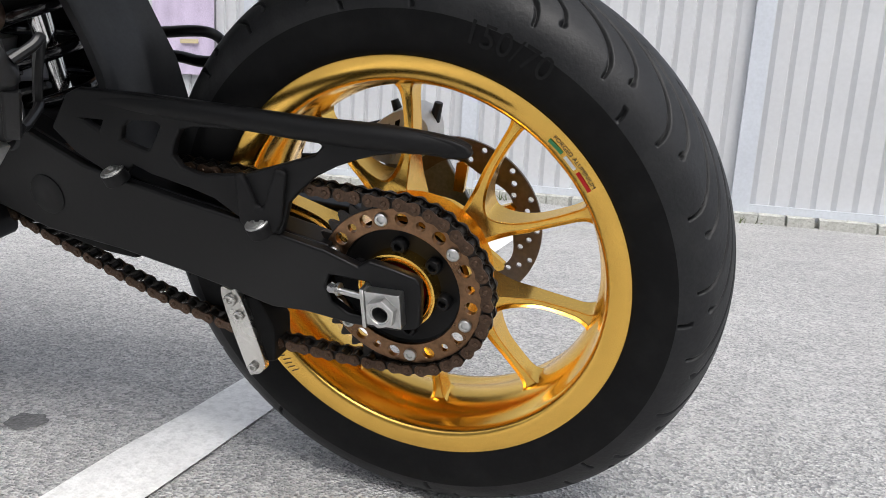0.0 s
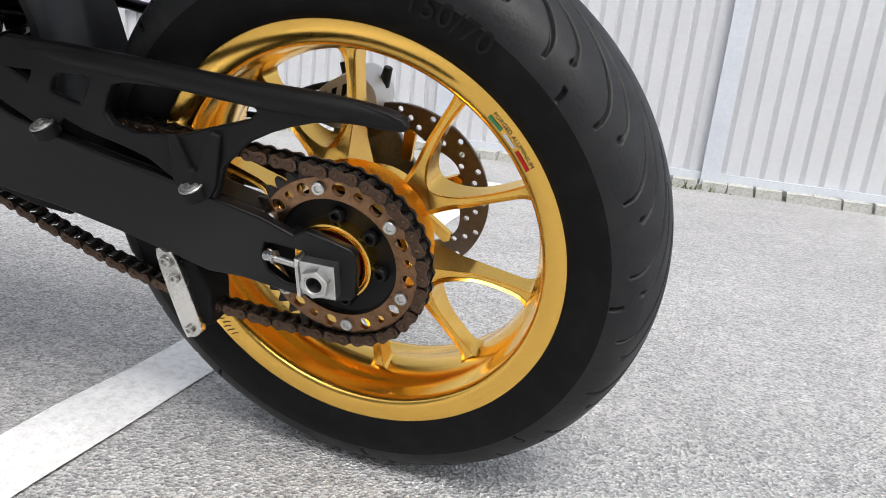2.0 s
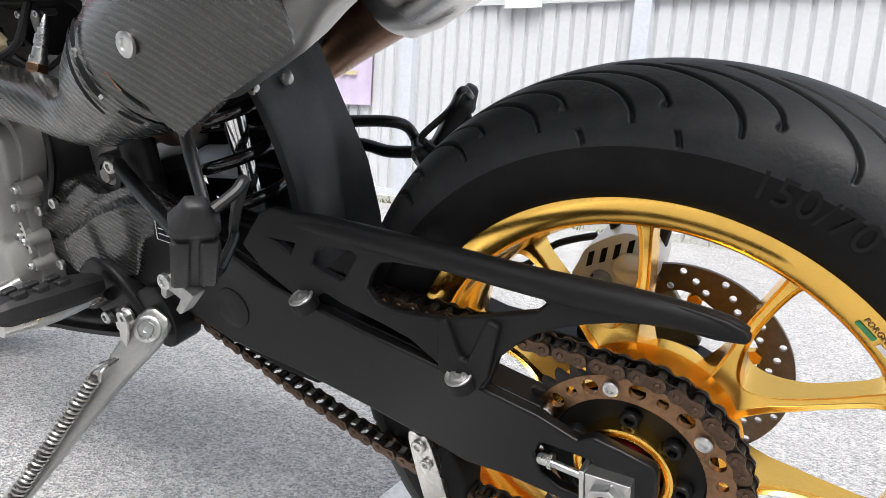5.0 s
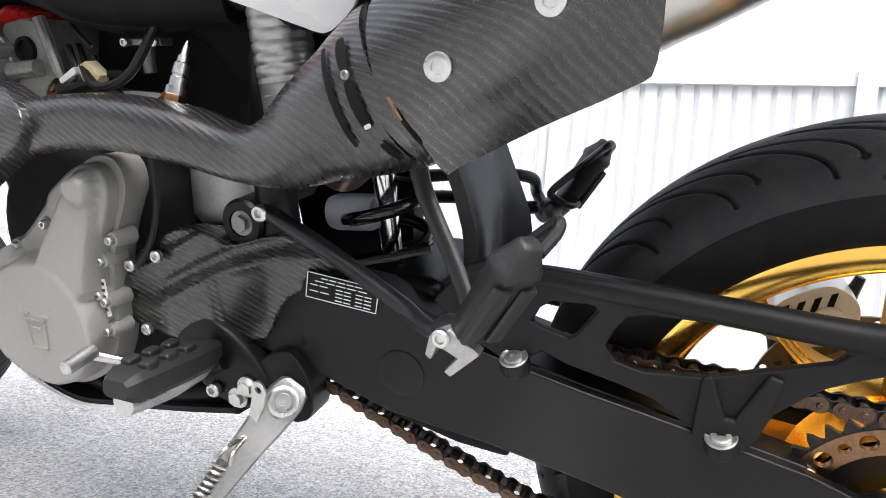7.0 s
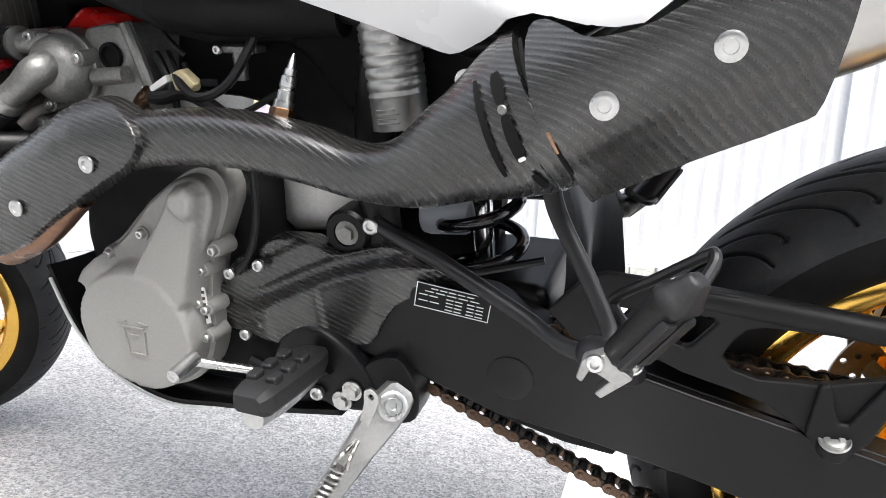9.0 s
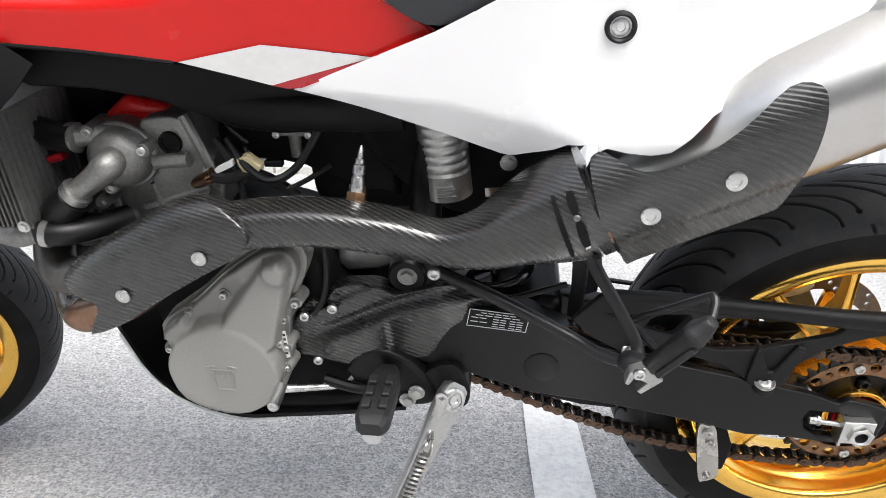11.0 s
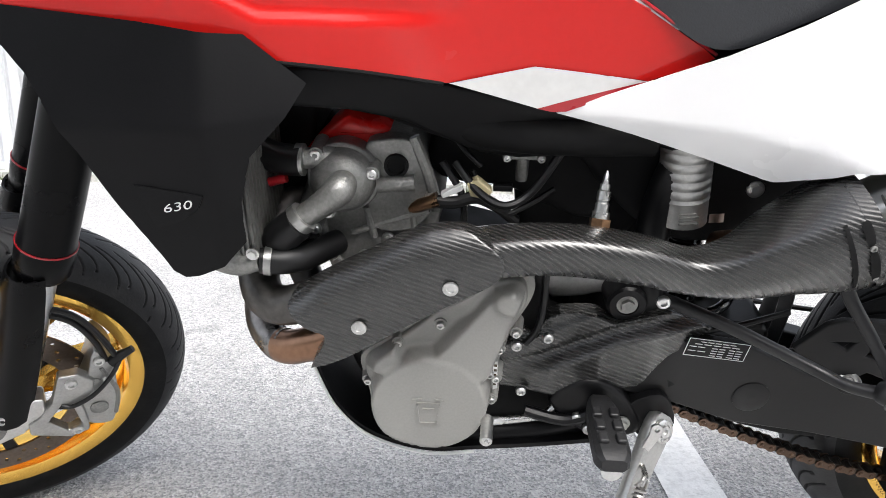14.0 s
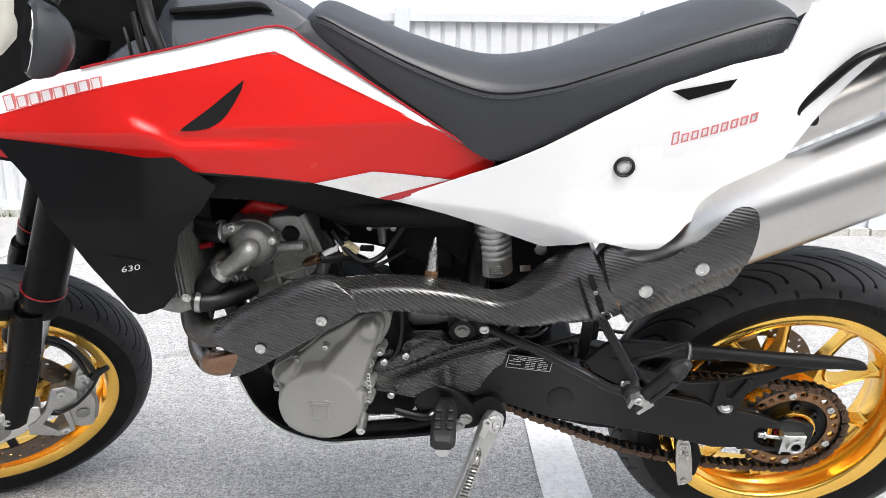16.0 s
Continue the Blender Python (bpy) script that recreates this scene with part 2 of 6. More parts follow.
M_DISC = mat("dark_drilled_brake_steel", (0.16, 0.13, 0.11), 0.38, 0.9, var=0.2, scale=20, fine=200)
M_HOSE = mat("black_rubber_hose", (0.005, 0.005, 0.0055), 0.42, var=0.2, scale=25, spec=0.35)
M_YELLOW = mat("aged_cream_connector", (0.55, 0.47, 0.28), 0.5)
M_LABELWHITE = mat("white_print", (0.75, 0.75, 0.74), 0.5, var=0.03)
M_PRINTRED = mat("faded_red_print", (0.62, 0.20, 0.20), 0.4, var=0.1)
M_GREEN = mat("green_decal", (0.05, 0.28, 0.10), 0.35)
M_DARKPRINT = mat("dark_brown_print", (0.05, 0.03, 0.01), 0.4)
M_PURPLE = mat("pale_violet_banner", (0.55, 0.47, 0.62), 0.6, var=0.15, scale=4)
M_MIRROR = mat("mirror_glass", (0.85, 0.86, 0.88), 0.03, 1.0, var=0.01)
M_CARBON, M_CARBONPIPE = carbon_mat("twill_carbon_fibre", 0.31, 0.9, 25), carbon_mat("twill_carbon_fibre_sleeve", 0.31, 0.9, 11)
M_FIN = mat("radiator_fin_aluminium", (0.15, 0.15, 0.145), 0.5, 0.6, var=0.15, scale=30)

# ---- mesh tools ----


def part(name, bm, material, parent=None, label="", smooth=35, bevel=0.0, solid=0.0):
    """Links a bmesh as one mesh object under a thing or a part."""
    me = bpy.data.meshes.new(name)
    if bm.faces and not solid:
        bmesh.ops.recalc_face_normals(bm, faces=bm.faces[:])
    bm.edges.index_update()
    rims = [e.index for e in bm.edges if e.is_boundary] if solid else []
    bm.to_mesh(me)
    bm.free()
    for m in (material if isinstance(material, (list, tuple)) else (material,)):
        me.materials.append(m)
    me.shade_smooth()
    me.set_sharp_from_angle(angle=radians(smooth))
    for k in rims:
        me.edges[k].use_edge_sharp = True
    ob = new(name, me)
    if parent:
        ob.parent = parent
    if solid:
        mod = ob.modifiers.new("thickness", "SOLIDIFY")
        mod.thickness, mod.offset = solid, -1.0
    if bevel:
        mod = ob.modifiers.new("edge", "BEVEL")
        mod.width, mod.segments, mod.limit_method, mod.angle_limit = bevel, 2, "ANGLE", radians(40)
        mod.harden_normals = True
    if label:
        ob["label"] = label
    return ob


def share(name, source, parent, m):
    """Another object on the same mesh."""
    ob = new(name, source.data)
    ob.parent = parent
    ob.matrix_local = m
    return ob


def curve_through(points, per=8, closed=False):
    """Points along a smooth curve through the given ones (Catmull-Rom)."""
    p = [Vector(q) for q in points]
    out, n = [], len(p)
    for i in range(n if closed else n - 1):
        if closed:
            a, b, c, d = p[i - 1], p[i], p[(i + 1) % n], p[(i + 2) % n]
        else:
            a, b, c, d = p[max(i - 1, 0)], p[i], p[i + 1], p[min(i + 2, n - 1)]
        for k in range(per):
            t = k / per
            out.append(0.5 * (2 * b + (c - a) * t + (2 * a - 5 * b + 4 * c - d) * t * t + (3 * b - a - 3 * c + d) * t ** 3))
    if not closed:
        out.append(p[-1])
    return out


def tube(points, r, sides=14, per=8, bm=None, flat=1.0, raw=False):
    """A round (or flattened) bar or pipe along a curve; r may be one radius per given point."""
    bm = bm or bmesh.new()
    path = [Vector(q) for q in points] if raw else curve_through(points, per)
    if isinstance(r, (int, float)):
        radii = [r] * len(path)
    else:
        radii = [v[0] for v in curve_through([(a, 0, 0) for a in r], per)] if not raw else list(r)
    side = None
    rings = []
    for i, c in enumerate(path):
        d = (path[min(i + 1, len(path) - 1)] - path[max(i - 1, 0)]).normalized()
        if side is None:
            side = d.orthogonal().normalized() if abs(d.y) > 0.9 else (Vector((0, 1, 0)) - d * d.y).normalized()
        side = (side - d * side.dot(d)).normalized()
        up = d.cross(side)
        rings.append([bm.verts.new(c + side * (math.cos(a) * radii[i] * flat) + up * (math.sin(a) * radii[i]))
                      for a in (2 * math.pi * k / sides for k in range(sides))])
    for a, b in zip(rings, rings[1:]):
        for k in range(sides):
            bm.faces.new((a[k], a[(k + 1) % sides], b[(k + 1) % sides], b[k]))
    bm.faces.new(rings[0])
    bm.faces.new(rings[-1])
    return bm


def lathe(profile, seg=64, centre=(0, 0, 0), closed=False, bm=None, axis="y"):
    """A turned body about the y axis; the profile is (y, radius)."""
    bm = bm or bmesh.new()
    rings = []
    for k in range(seg):
        a = 2 * math.pi * k / seg
        s, c = math.sin(a), math.cos(a)
        ring = []
        for y, r in profile:
            p = (r * s, y, r * c) if axis == "y" else ((r * s, r * c, y) if axis == "z" else (y, r * s, r * c))
            ring.append(bm.verts.new(Vector(p) + Vector(centre)))
        rings.append(ring)
    n = len(profile)
    for k in range(seg):
        a, b = rings[k], rings[(k + 1) % seg]
        for i in range(n if closed else n - 1):
            j = (i + 1) % n
            bm.faces.new((a[i], a[j], b[j], b[i]))
    if not closed:
        for i in (0, n - 1):
            if profile[i][1] > 1e-6:
                bm.faces.new([r[i] for r in rings])
    bmesh.ops.remove_doubles(bm, verts=bm.verts[:], dist=1e-6)
    return bm


def circle2(cx, cz, r, n=12, turn=0.0):
    return [(cx + r * math.sin(turn + 2 * math.pi * k / n), cz + r * math.cos(turn + 2 * math.pi * k / n)) for k in range(n)]


def plate(outline, y0, y1, holes=(), bm=None):
    """A flat plate in the xz plane from y0 to y1, with holes through it."""
    bm = bm or bmesh.new()
    made = []
    edges = []
    for loop in (outline, *holes):
        vs = [bm.verts.new((x, y0, z)) for x, z in loop]
        edges += [bm.edges.new((vs[i], vs[(i + 1) % len(vs)])) for i in range(len(vs))]
    faces = [g for g in bmesh.ops.triangle_fill(bm, use_beauty=True, edges=edges, normal=(0, -1, 0))["geom"] if isinstance(g, bmesh.types.BMFace)]
    ext = bmesh.ops.extrude_face_region(bm, geom=faces)
    bmesh.ops.translate(bm, verts=[g for g in ext["geom"] if isinstance(g, bmesh.types.BMVert)], vec=(0, y1 - y0, 0))
    return bm


def smooth2(points, per=4):
    """A rounded outline through 2D points."""
    return [(p.x, p.y) for p in curve_through([(a, b, 0) for a, b in points], per, closed=True)]


def edge_distance(x, z, loop):
    best = 1e9
    for (ax, az), (bx, bz) in zip(loop, loop[1:] + loop[:1]):
        dx, dz = bx - ax, bz - az
        t = max(0.0, min(1.0, ((x - ax) * dx + (z - az) * dz) / (dx * dx + dz * dz + 1e-12)))
        best = min(best, math.hypot(x - ax - t * dx, z - az - t * dz))
    return best


def panel(outline, depth, res=0.012, edge=0.0, back=None):
    """A curved sheet over an outline in the xz plane: its y is depth(x, z), turned back round the rim by edge metres.
    back: closes the body with walls down to that y."""
    bm = bmesh.new()
    f = bm.faces.new([bm.verts.new((x, 0, z)) for x, z in outline])
    if edge:
        for step in (0.05, 0.10, 0.20, 0.30, 0.35):
            bmesh.ops.inset_region(bm, faces=[f], thickness=edge * step, use_even_offset=False, use_boundary=True)
    xs, zs = [p[0] for p in outline], [p[1] for p in outline]
    for axis, lo, hi in ((0, min(xs), max(xs)), (2, min(zs), max(zs))):
        for k in range(1, int((hi - lo) / res) + 1):
            co, no = [0, 0, 0], [0, 0, 0]
            co[axis], no[axis] = lo + (hi - lo) * k / (int((hi - lo) / res) + 1), 1
            bmesh.ops.bisect_plane(bm, geom=bm.verts[:] + bm.edges[:] + bm.faces[:], dist=1e-6, plane_co=co, plane_no=no)
    bmesh.ops.remove_doubles(bm, verts=bm.verts[:], dist=min(res * 0.12, edge * 0.04) if edge else res * 0.12)
    bmesh.ops.dissolve_degenerate(bm, dist=res * 0.05, edges=bm.edges[:])
    bmesh.ops.triangulate(bm, faces=[g for g in bm.faces if len(g.verts) > 4])
    for v in bm.verts:
        y = depth(v.co.x, v.co.z)
        if edge:
            d = edge_distance(v.co.x, v.co.z, outline)
            if d < edge:
                y += edge - math.sqrt(max(0.0, edge * edge - (edge - d) ** 2))
        v.co.y = y
    bmesh.ops.recalc_face_normals(bm, faces=bm.faces[:])
    if sum(g.normal.y for g in bm.faces) > 0:
        bmesh.ops.reverse_faces(bm, faces=bm.faces[:])
    if back is not None:
        rim = [e for e in bm.edges if e.is_boundary]
        ext = bmesh.ops.extrude_edge_only(bm, edges=rim)
        for g in ext["geom"]:
            if isinstance(g, bmesh.types.BMVert):
                g.co.y = back
    return bm


def box(lo, hi, bm=None):
    bm = bm or bmesh.new()
    r = bmesh.ops.create_cube(bm, size=1.0)
    for v in r["verts"]:
        v.co = Vector([(lo[k] + hi[k]) / 2 + v.co[k] * (hi[k] - lo[k]) for k in range(3)])
    return bm


def bolt_bm(r=0.006, h=0.005, hexed=False):
    """A screw head along -y from the origin: washer flange, rounded head and a socket."""
    bm = bmesh.new()
    if hexed:
        lathe([(0.0, r * 1.45), (-h * 0.3, r * 1.45), (-h * 0.3, r * 1.02)], 20, bm=bm)
        plate(circle2(0, 0, r, 6), -h * 0.3, -h, bm=bm)
    else:
        lathe([(0.0, r), (-h * 0.75, r), (-h, r * 0.82), (-h, r * 0.5), (-h * 0.45, r * 0.45), (-h * 0.45, 0.0)], 18, bm=bm)
    return bm


def text_mesh(body, size, place):
    """Built-in font, each point of the flat text passed through place(u, v)."""
    cu = bpy.data.curves.new("text", "FONT")
    cu.body, cu.size, cu.align_x, cu.resolution_u = body, size, "CENTER", 3
    ob = bpy.data.objects.new("text", cu)
    scene.collection.objects.link(ob)
    me = bpy.data.meshes.new_from_object(ob.evaluated_get(bpy.context.evaluated_depsgraph_get()))
    bm = bmesh.new()
    bm.from_mesh(me)
    bpy.data.objects.remove(ob)
    bpy.data.meshes.remove(me)
    for v in bm.verts:
        v.co = Vector(place(v.co.x, v.co.y))
    return bm


def step01(a):
    a = max(0.0, min(1.0, a))
    return a * a * (3 - 2 * a)


# ---- the yard: ground, painted lines, fence ----
bm = bmesh.new()
bm.faces.new([bm.verts.new(p) for p in ((-400, -400, 0), (400, -400, 0), (400, 400, 0), (-400, 400, 0))])
ground = tagged(part("ground", bm, M_ASPHALT), "pale worn asphalt of a parking yard", "ground", kind="structure")


def painted_line(name, corners, label):
    b = bmesh.new()
    n = 40
    rnd = random.Random(7)
    a0, a1, b1, b0 = [Vector((*c, 0.004)) for c in corners]
    left = [a0.lerp(a1, k / n) + Vector((rnd.uniform(-0.003, 0.003), 0, 0)) for k in range(n + 1)]
    right = [b0.lerp(b1, k / n) + Vector((rnd.uniform(-0.003, 0.003), 0, 0)) for k in range(n + 1)]
    lv, rv = [b.verts.new(p) for p in left], [b.verts.new(p) for p in right]
    for k in range(n):
        b.faces.new((lv[k], rv[k], rv[k + 1], lv[k + 1]))
    return tagged(part(name, b, M_LINE), label, "road marking", kind="structure")


painted_line("road_marking", [(-0.324, -3.0), (-0.4875, 2.45), (-0.389, 2.45), (-0.198, -3.0)], "worn white parking bay line painted on the asphalt")
painted_line("road_marking", [(2.00, -3.0), (1.93, 2.9), (2.05, 2.9), (2.13, -3.0)], "worn white parking bay line painted on the asphalt")
painted_line("road_marking", [(-3.15, -3.0), (-3.25, 2.9), (-3.13, 2.9), (-3.02, -3.0)], "worn white parking bay line painted on the asphalt")

b = bmesh.new()
ring = []
for k in range(40):
    a = 2 * math.pi * k / 40
    r = 0.030 + 0.010 * noise.noise((math.cos(a) * 1.7, math.sin(a) * 1.7, 3.0))
    ring.append(b.verts.new((-0.595 + r * math.cos(a), -0.121 + 0.8 * r * math.sin(a), 0.0015)))
b.faces.new(ring)
tagged(part("oil_stain", b, M_STAIN), "small dark oil stain on the asphalt", "stain", kind="structure")

WALL_Y, WALL_TOP, POST_STEP = 3.50, 1.44, 1.655
bm = box((-14, WALL_Y - 0.06, 0), (14, WALL_Y + 0.16, 0.030))
bmesh.ops.subdivide_edges(bm, edges=[e for e in bm.edges if e.calc_length() > 5], cuts=240)
for v in bm.verts:
    v.co += Vector((0, random.uniform(-0.008, 0.008), random.uniform(-0.006, 0.006) if v.co.z > 0.02 else 0))
kerb = tagged(part("kerb", bm, M_CONCRETE), "low rough concrete footing along the foot of the fence", "kerb", kind="structure")

b = box((-0.066, -0.045, -0.012), (0.066, 0.045, 0.050))
for v in b.verts:
    v.co += Vector((random.uniform(-0.006, 0.006), random.uniform(-0.005, 0.005), random.uniform(-0.004, 0.004)))
first_block = part("block", b, M_BLOCK, kerb, bevel=0.006)
rnd = random.Random(21)
for k in range(110):
    m = pose(-9.6 + 0.150 * k + rnd.uniform(-0.008, 0.008), WALL_Y - 0.075 + rnd.uniform(-0.008, 0.008), 0.004, 0, rnd.uniform(-2, 2), rnd.uniform(-4, 4))
    if k:
        share("block", first_block, kerb, m)
    else:
        first_block.matrix_local = m

fence = tagged(new("wall_north"), "pale grey corrugated sheet metal fence with steel posts", "fence", kind="structure")


def sheet_bm(width, z0, z1, pitch=0.104):
    """Trapezoid-ribbed sheet standing on its edge, ribs upright."""
    b = bmesh.new()
    n = max(1, round(width / pitch))
    p = width / n
    prof = []
    for k in range(n):
        for u, d in ((0.0, 0.0), (0.03, 0.016), (0.07, 0.016), (0.30, 0.003), (0.33, 0.0)):
            prof.append((k * p + u * p, d))
    prof.append((width, 0.0))
    lo = [b.verts.new((x, d, z0)) for x, d in prof]
    hi = [b.verts.new((x, d, z1)) for x, d in prof]
    for i in range(len(prof) - 1):
        b.faces.new((lo[i], lo[i + 1], hi[i + 1], hi[i]))
    return b


first_sheet = part("sheet_panel", sheet_bm(POST_STEP - 0.10, 0.085, WALL_TOP - 0.02), M_SHEET, fence, smooth=20, solid=0.001)
bm = box((-0.05, -0.055, 0.0), (0.05, 0.045, WALL_TOP + 0.03))
first_post = part("post", bm, M_POST, fence, "blue-grey square steel post", bevel=0.008)
bm = box((0.0, -0.03, WALL_TOP - 0.05), (POST_STEP - 0.10, 0.03, WALL_TOP))
first_rail = part("top_rail", bm, M_SHEET, fence, bevel=0.004)
bm = box((0.0, -0.035, 0.055), (POST_STEP - 0.10, 0.03, 0.098))
first_sill = part("bottom_rail", bm, M_POST, fence, bevel=0.004)
for k in range(-8, 8):
    x = 0.575 + k * POST_STEP
    m = Matrix.Translation((x, WALL_Y, 0))
    s = Matrix.Translation((x + 0.05, WALL_Y, 0))
    if k == -8:
        first_post.matrix_local, first_sheet.matrix_local, first_rail.matrix_local, first_sill.matrix_local = m, s, s, s
    else:
        share("post", first_post, fence, m)
        o = share("sheet_panel", first_sheet, fence, s)
        mod = o.modifiers.new("thickness", "SOLIDIFY")
        mod.thickness = 0.001
        share("top_rail", first_rail, fence, s)
        share("bottom_rail", first_sill, fence, s)

# unseen wall added behind the camera to darken what the bike reflects
wall = box((-22, -13.4, 0), (22, -13.0, 8.5))
tagged(part("unseen_wall_south", wall, M_PLASTER), "plain grey wall out of view, added to darken reflections", "wall", kind="structure")

bm = bmesh.new()
rnd = random.Random(3)
for k in range(900):
    x, y = rnd.uniform(-8, 5), WALL_Y - 0.118 - abs(rnd.gauss(0, 0.025))
    if noise.noise((x * 1.3, 0, 0)) < 0.0:
        continue
    h, a = rnd.uniform(0.015, 0.06), rnd.uniform(0, 6.28)
    w = Vector((math.cos(a), math.sin(a), 0)) * 0.006
    tip = Vector((x + rnd.uniform(-0.03, 0.03), y + rnd.uniform(-0.02, 0.02), h))
    c = Vector((x, y, 0.0))
    bm.faces.new([bm.verts.new(c - w), bm.verts.new(c + w), bm.verts.new(tip)])
tagged(part("weeds", bm, M_GRASS), "short dry weeds growing along the fence footing", "grass", kind="stuff")

banner = tagged(new("banner"), "pale violet advertising banner hung on the fence", "banner")
bm = bmesh.new()
vs = []
for k in range(25):
    for z in (0.70, 1.40):
        x = -3.60 + 0.55 * k / 24
        vs.append(bm.verts.new((x, WALL_Y - 0.035 + 0.008 * math.sin(k * 1.1 + z * 3), z)))
for k in range(24):
    bm.faces.new((vs[2 * k], vs[2 * k + 2], vs[2 * k + 3], vs[2 * k + 1]))
part("sheet", bm, M_PURPLE, banner, solid=0.002)
for z, x0, x1, material in ((0.92, -3.34, -3.18, M_YELLOW),):
    part("print_bar", box((x0, WALL_Y - 0.052, z), (x1, WALL_Y - 0.048, z + 0.03)), material, banner)
wsign = tagged(new("wall_sign"), "small white notice plate fixed near the top of the fence", "sign")
part("sign_board", box((-1.98, WALL_Y - 0.06, 1.36), (-1.72, WALL_Y - 0.056, 1.53)), M_WHITE, wsign)

# ---- the motorcycle, leaning on its side stand ----
LEAN = 15.64
bike = tagged(new("motorcycle"), "red and white motorcycle with gold wheels, leaning on its stand", "motorcycle")
bike.matrix_world = pose(0, 0, 0, LEAN, 0, 0)


def screw(parent, x, y, z, r=0.006, h=0.005, hexed=False, material=None, name="bolt"):
    key = (r, h, hexed, (material or M_ZINC).name)
    if key not in SCREWS:
        SCREWS[key] = part(name, bolt_bm(r, h, hexed), material or M_ZINC, parent)
        SCREWS[key].matrix_local = Matrix.Translation((x, y, z))
        return SCREWS[key]
    return share(name, SCREWS[key], parent, Matrix.Translation((x, y, z)))


SCREWS = {}


def tyre_bm(profile, shoulder, thin, period, depth, dash):
    """A tyre with curved grooves cut into its tread. The profile runs from the left bead over the crown to the right bead as (y, radius)."""
    prof = curve_through([(y, r, 0) for y, r in profile], 9)
    pts = np.array([(p.x, p.y) for p in prof])
    run = np.concatenate([[0], np.cumsum(np.hypot(*np.diff(pts, axis=0).T))])
    mid = run[-1] / 2
    even = np.concatenate([np.linspace(0, mid - shoulder, 14)[:-1], np.linspace(mid - shoulder, mid, int(shoulder / 0.00105)), np.linspace(mid, mid + shoulder, 55)[1:], np.linspace(mid + shoulder, run[-1], 9)[1:]])
    ys, rs = np.interp(even, run, pts[:, 0]), np.interp(even, run, pts[:, 1])
    lat = np.abs(even - mid) / shoulder
    seg = 1900 if shoulder > 0.09 else 1300
    th = np.arange(seg) * 2 * np.pi / seg
    big = rs.max()
    nrm = np.stack([-np.gradient(rs, even), np.gradient(ys, even)], 1)
    nrm /= np.linalg.norm(nrm, axis=1)[:, None]
    cut = np.zeros((seg, len(even)))
    per = 2 * np.pi / period
    for every, shift, w0, w1, sweep, half, dotted in ((1, 0.0, 0.14, 0.66, 1.15, 0.0012, True), (1, 0.52, 0.08, 0.82, 1.35, 0.0017, False), (3, 0.30, dash, dash + 0.13, 0.06, 0.0022, False)):
        w = np.clip((lat - w0) / (w1 - w0), 0, 1)
        centre = per * (shift + sweep * (1 - (1 - w) ** 2.0))
        side = np.where(even > mid, per * 0.5, 0.0)
        wrap = per * every
        gap = (th[:, None] - centre[None, :] - side[None, :] + wrap / 2) % wrap - wrap / 2
        slope = np.gradient(centre, even) * big
        dist = np.abs(gap) * big / np.sqrt(1 + slope ** 2)[None, :]
        inside = (lat > w0) & (lat < w1)
        c = np.clip(1.5 - dist / (half * thin), 0, 1) * inside[None, :]
        if dotted:
            dot = np.hypot(np.abs(gap) * big, ((lat - w1) * shoulder)[None, :])
            c = np.maximum(c, np.clip(1.5 - dot / (0.0032 * thin), 0, 1))
        cut = np.maximum(cut, c)
    r = rs[None, :] - cut * depth * nrm[:, 1][None, :]
    y = ys[None, :] - cut * depth * nrm[:, 0][None, :]
    v = np.stack([r * np.sin(th)[:, None], y, r * np.cos(th)[:, None]], 2).reshape(-1, 3)
    n = len(even)
    i, j = np.meshgrid(np.arange(seg), np.arange(n - 1), indexing="ij")
    q = np.stack([i * n + j, i * n + j + 1, ((i + 1) % seg) * n + j + 1, ((i + 1) % seg) * n + j], 2).reshape(-1, 4)
    return v, q, np.tile((lat[:-1] < 1.0), seg).astype(int)


def tyre(name, parent, profile, shoulder, period, depth, dash, m, label):
    v, q, is_tread = tyre_bm(profile, shoulder, 0.9 if shoulder > 0.09 else 0.52, period, depth, dash)
    me = bpy.data.meshes.new(name)
    me.vertices.add(len(v))
    me.vertices.foreach_set("co", v.ravel())
    me.loops.add(q.size)
    me.loops.foreach_set("vertex_index", q.ravel().astype(np.int32))
    me.polygons.add(len(q))
    me.polygons.foreach_set("loop_start", np.arange(0, q.size, 4, dtype=np.int32))
    me.materials.append(M_RUBBER)
    me.materials.append(M_TREAD)
    me.polygons.foreach_set("material_index", is_tread.astype(np.int32))
    me.update(calc_edges=True)
    me.validate()
    bmm = bmesh.new()
    bmm.from_mesh(me)
    bmesh.ops.recalc_face_normals(bmm, faces=bmm.faces[:])
    bmm.to_mesh(me)
    bmm.free()
    me.shade_smooth()
    ob = new(name, me)
    ob.parent = parent
    ob.matrix_local = m
    ob["label"] = label
    return ob


RIM = [(-0.060, 0.2315), (-0.0635, 0.229), (-0.0645, 0.225), (-0.0600, 0.2085), (-0.056, 0.2045), (-0.048, 0.203), (-0.036, 0.2025), (-0.028, 0.199), (-0.020, 0.194), (0, 0.192),
       (0.020, 0.194), (0.028, 0.199), (0.036, 0.2025), (0.048, 0.203), (0.056, 0.2045), (0.060, 0.2085), (0.0645, 0.225), (0.0635, 0.229), (0.060, 0.2315), (0.05, 0.219), (0.02, 0.208), (-0.02, 0.208), (-0.05, 0.219)]


def rim_profile(half):
    k = half / 0.0645
    return [(y * k, r) for y, r in RIM]


def polar(r, a, y):
    return Vector((r * math.sin(radians(a)), y, r * math.cos(radians(a))))


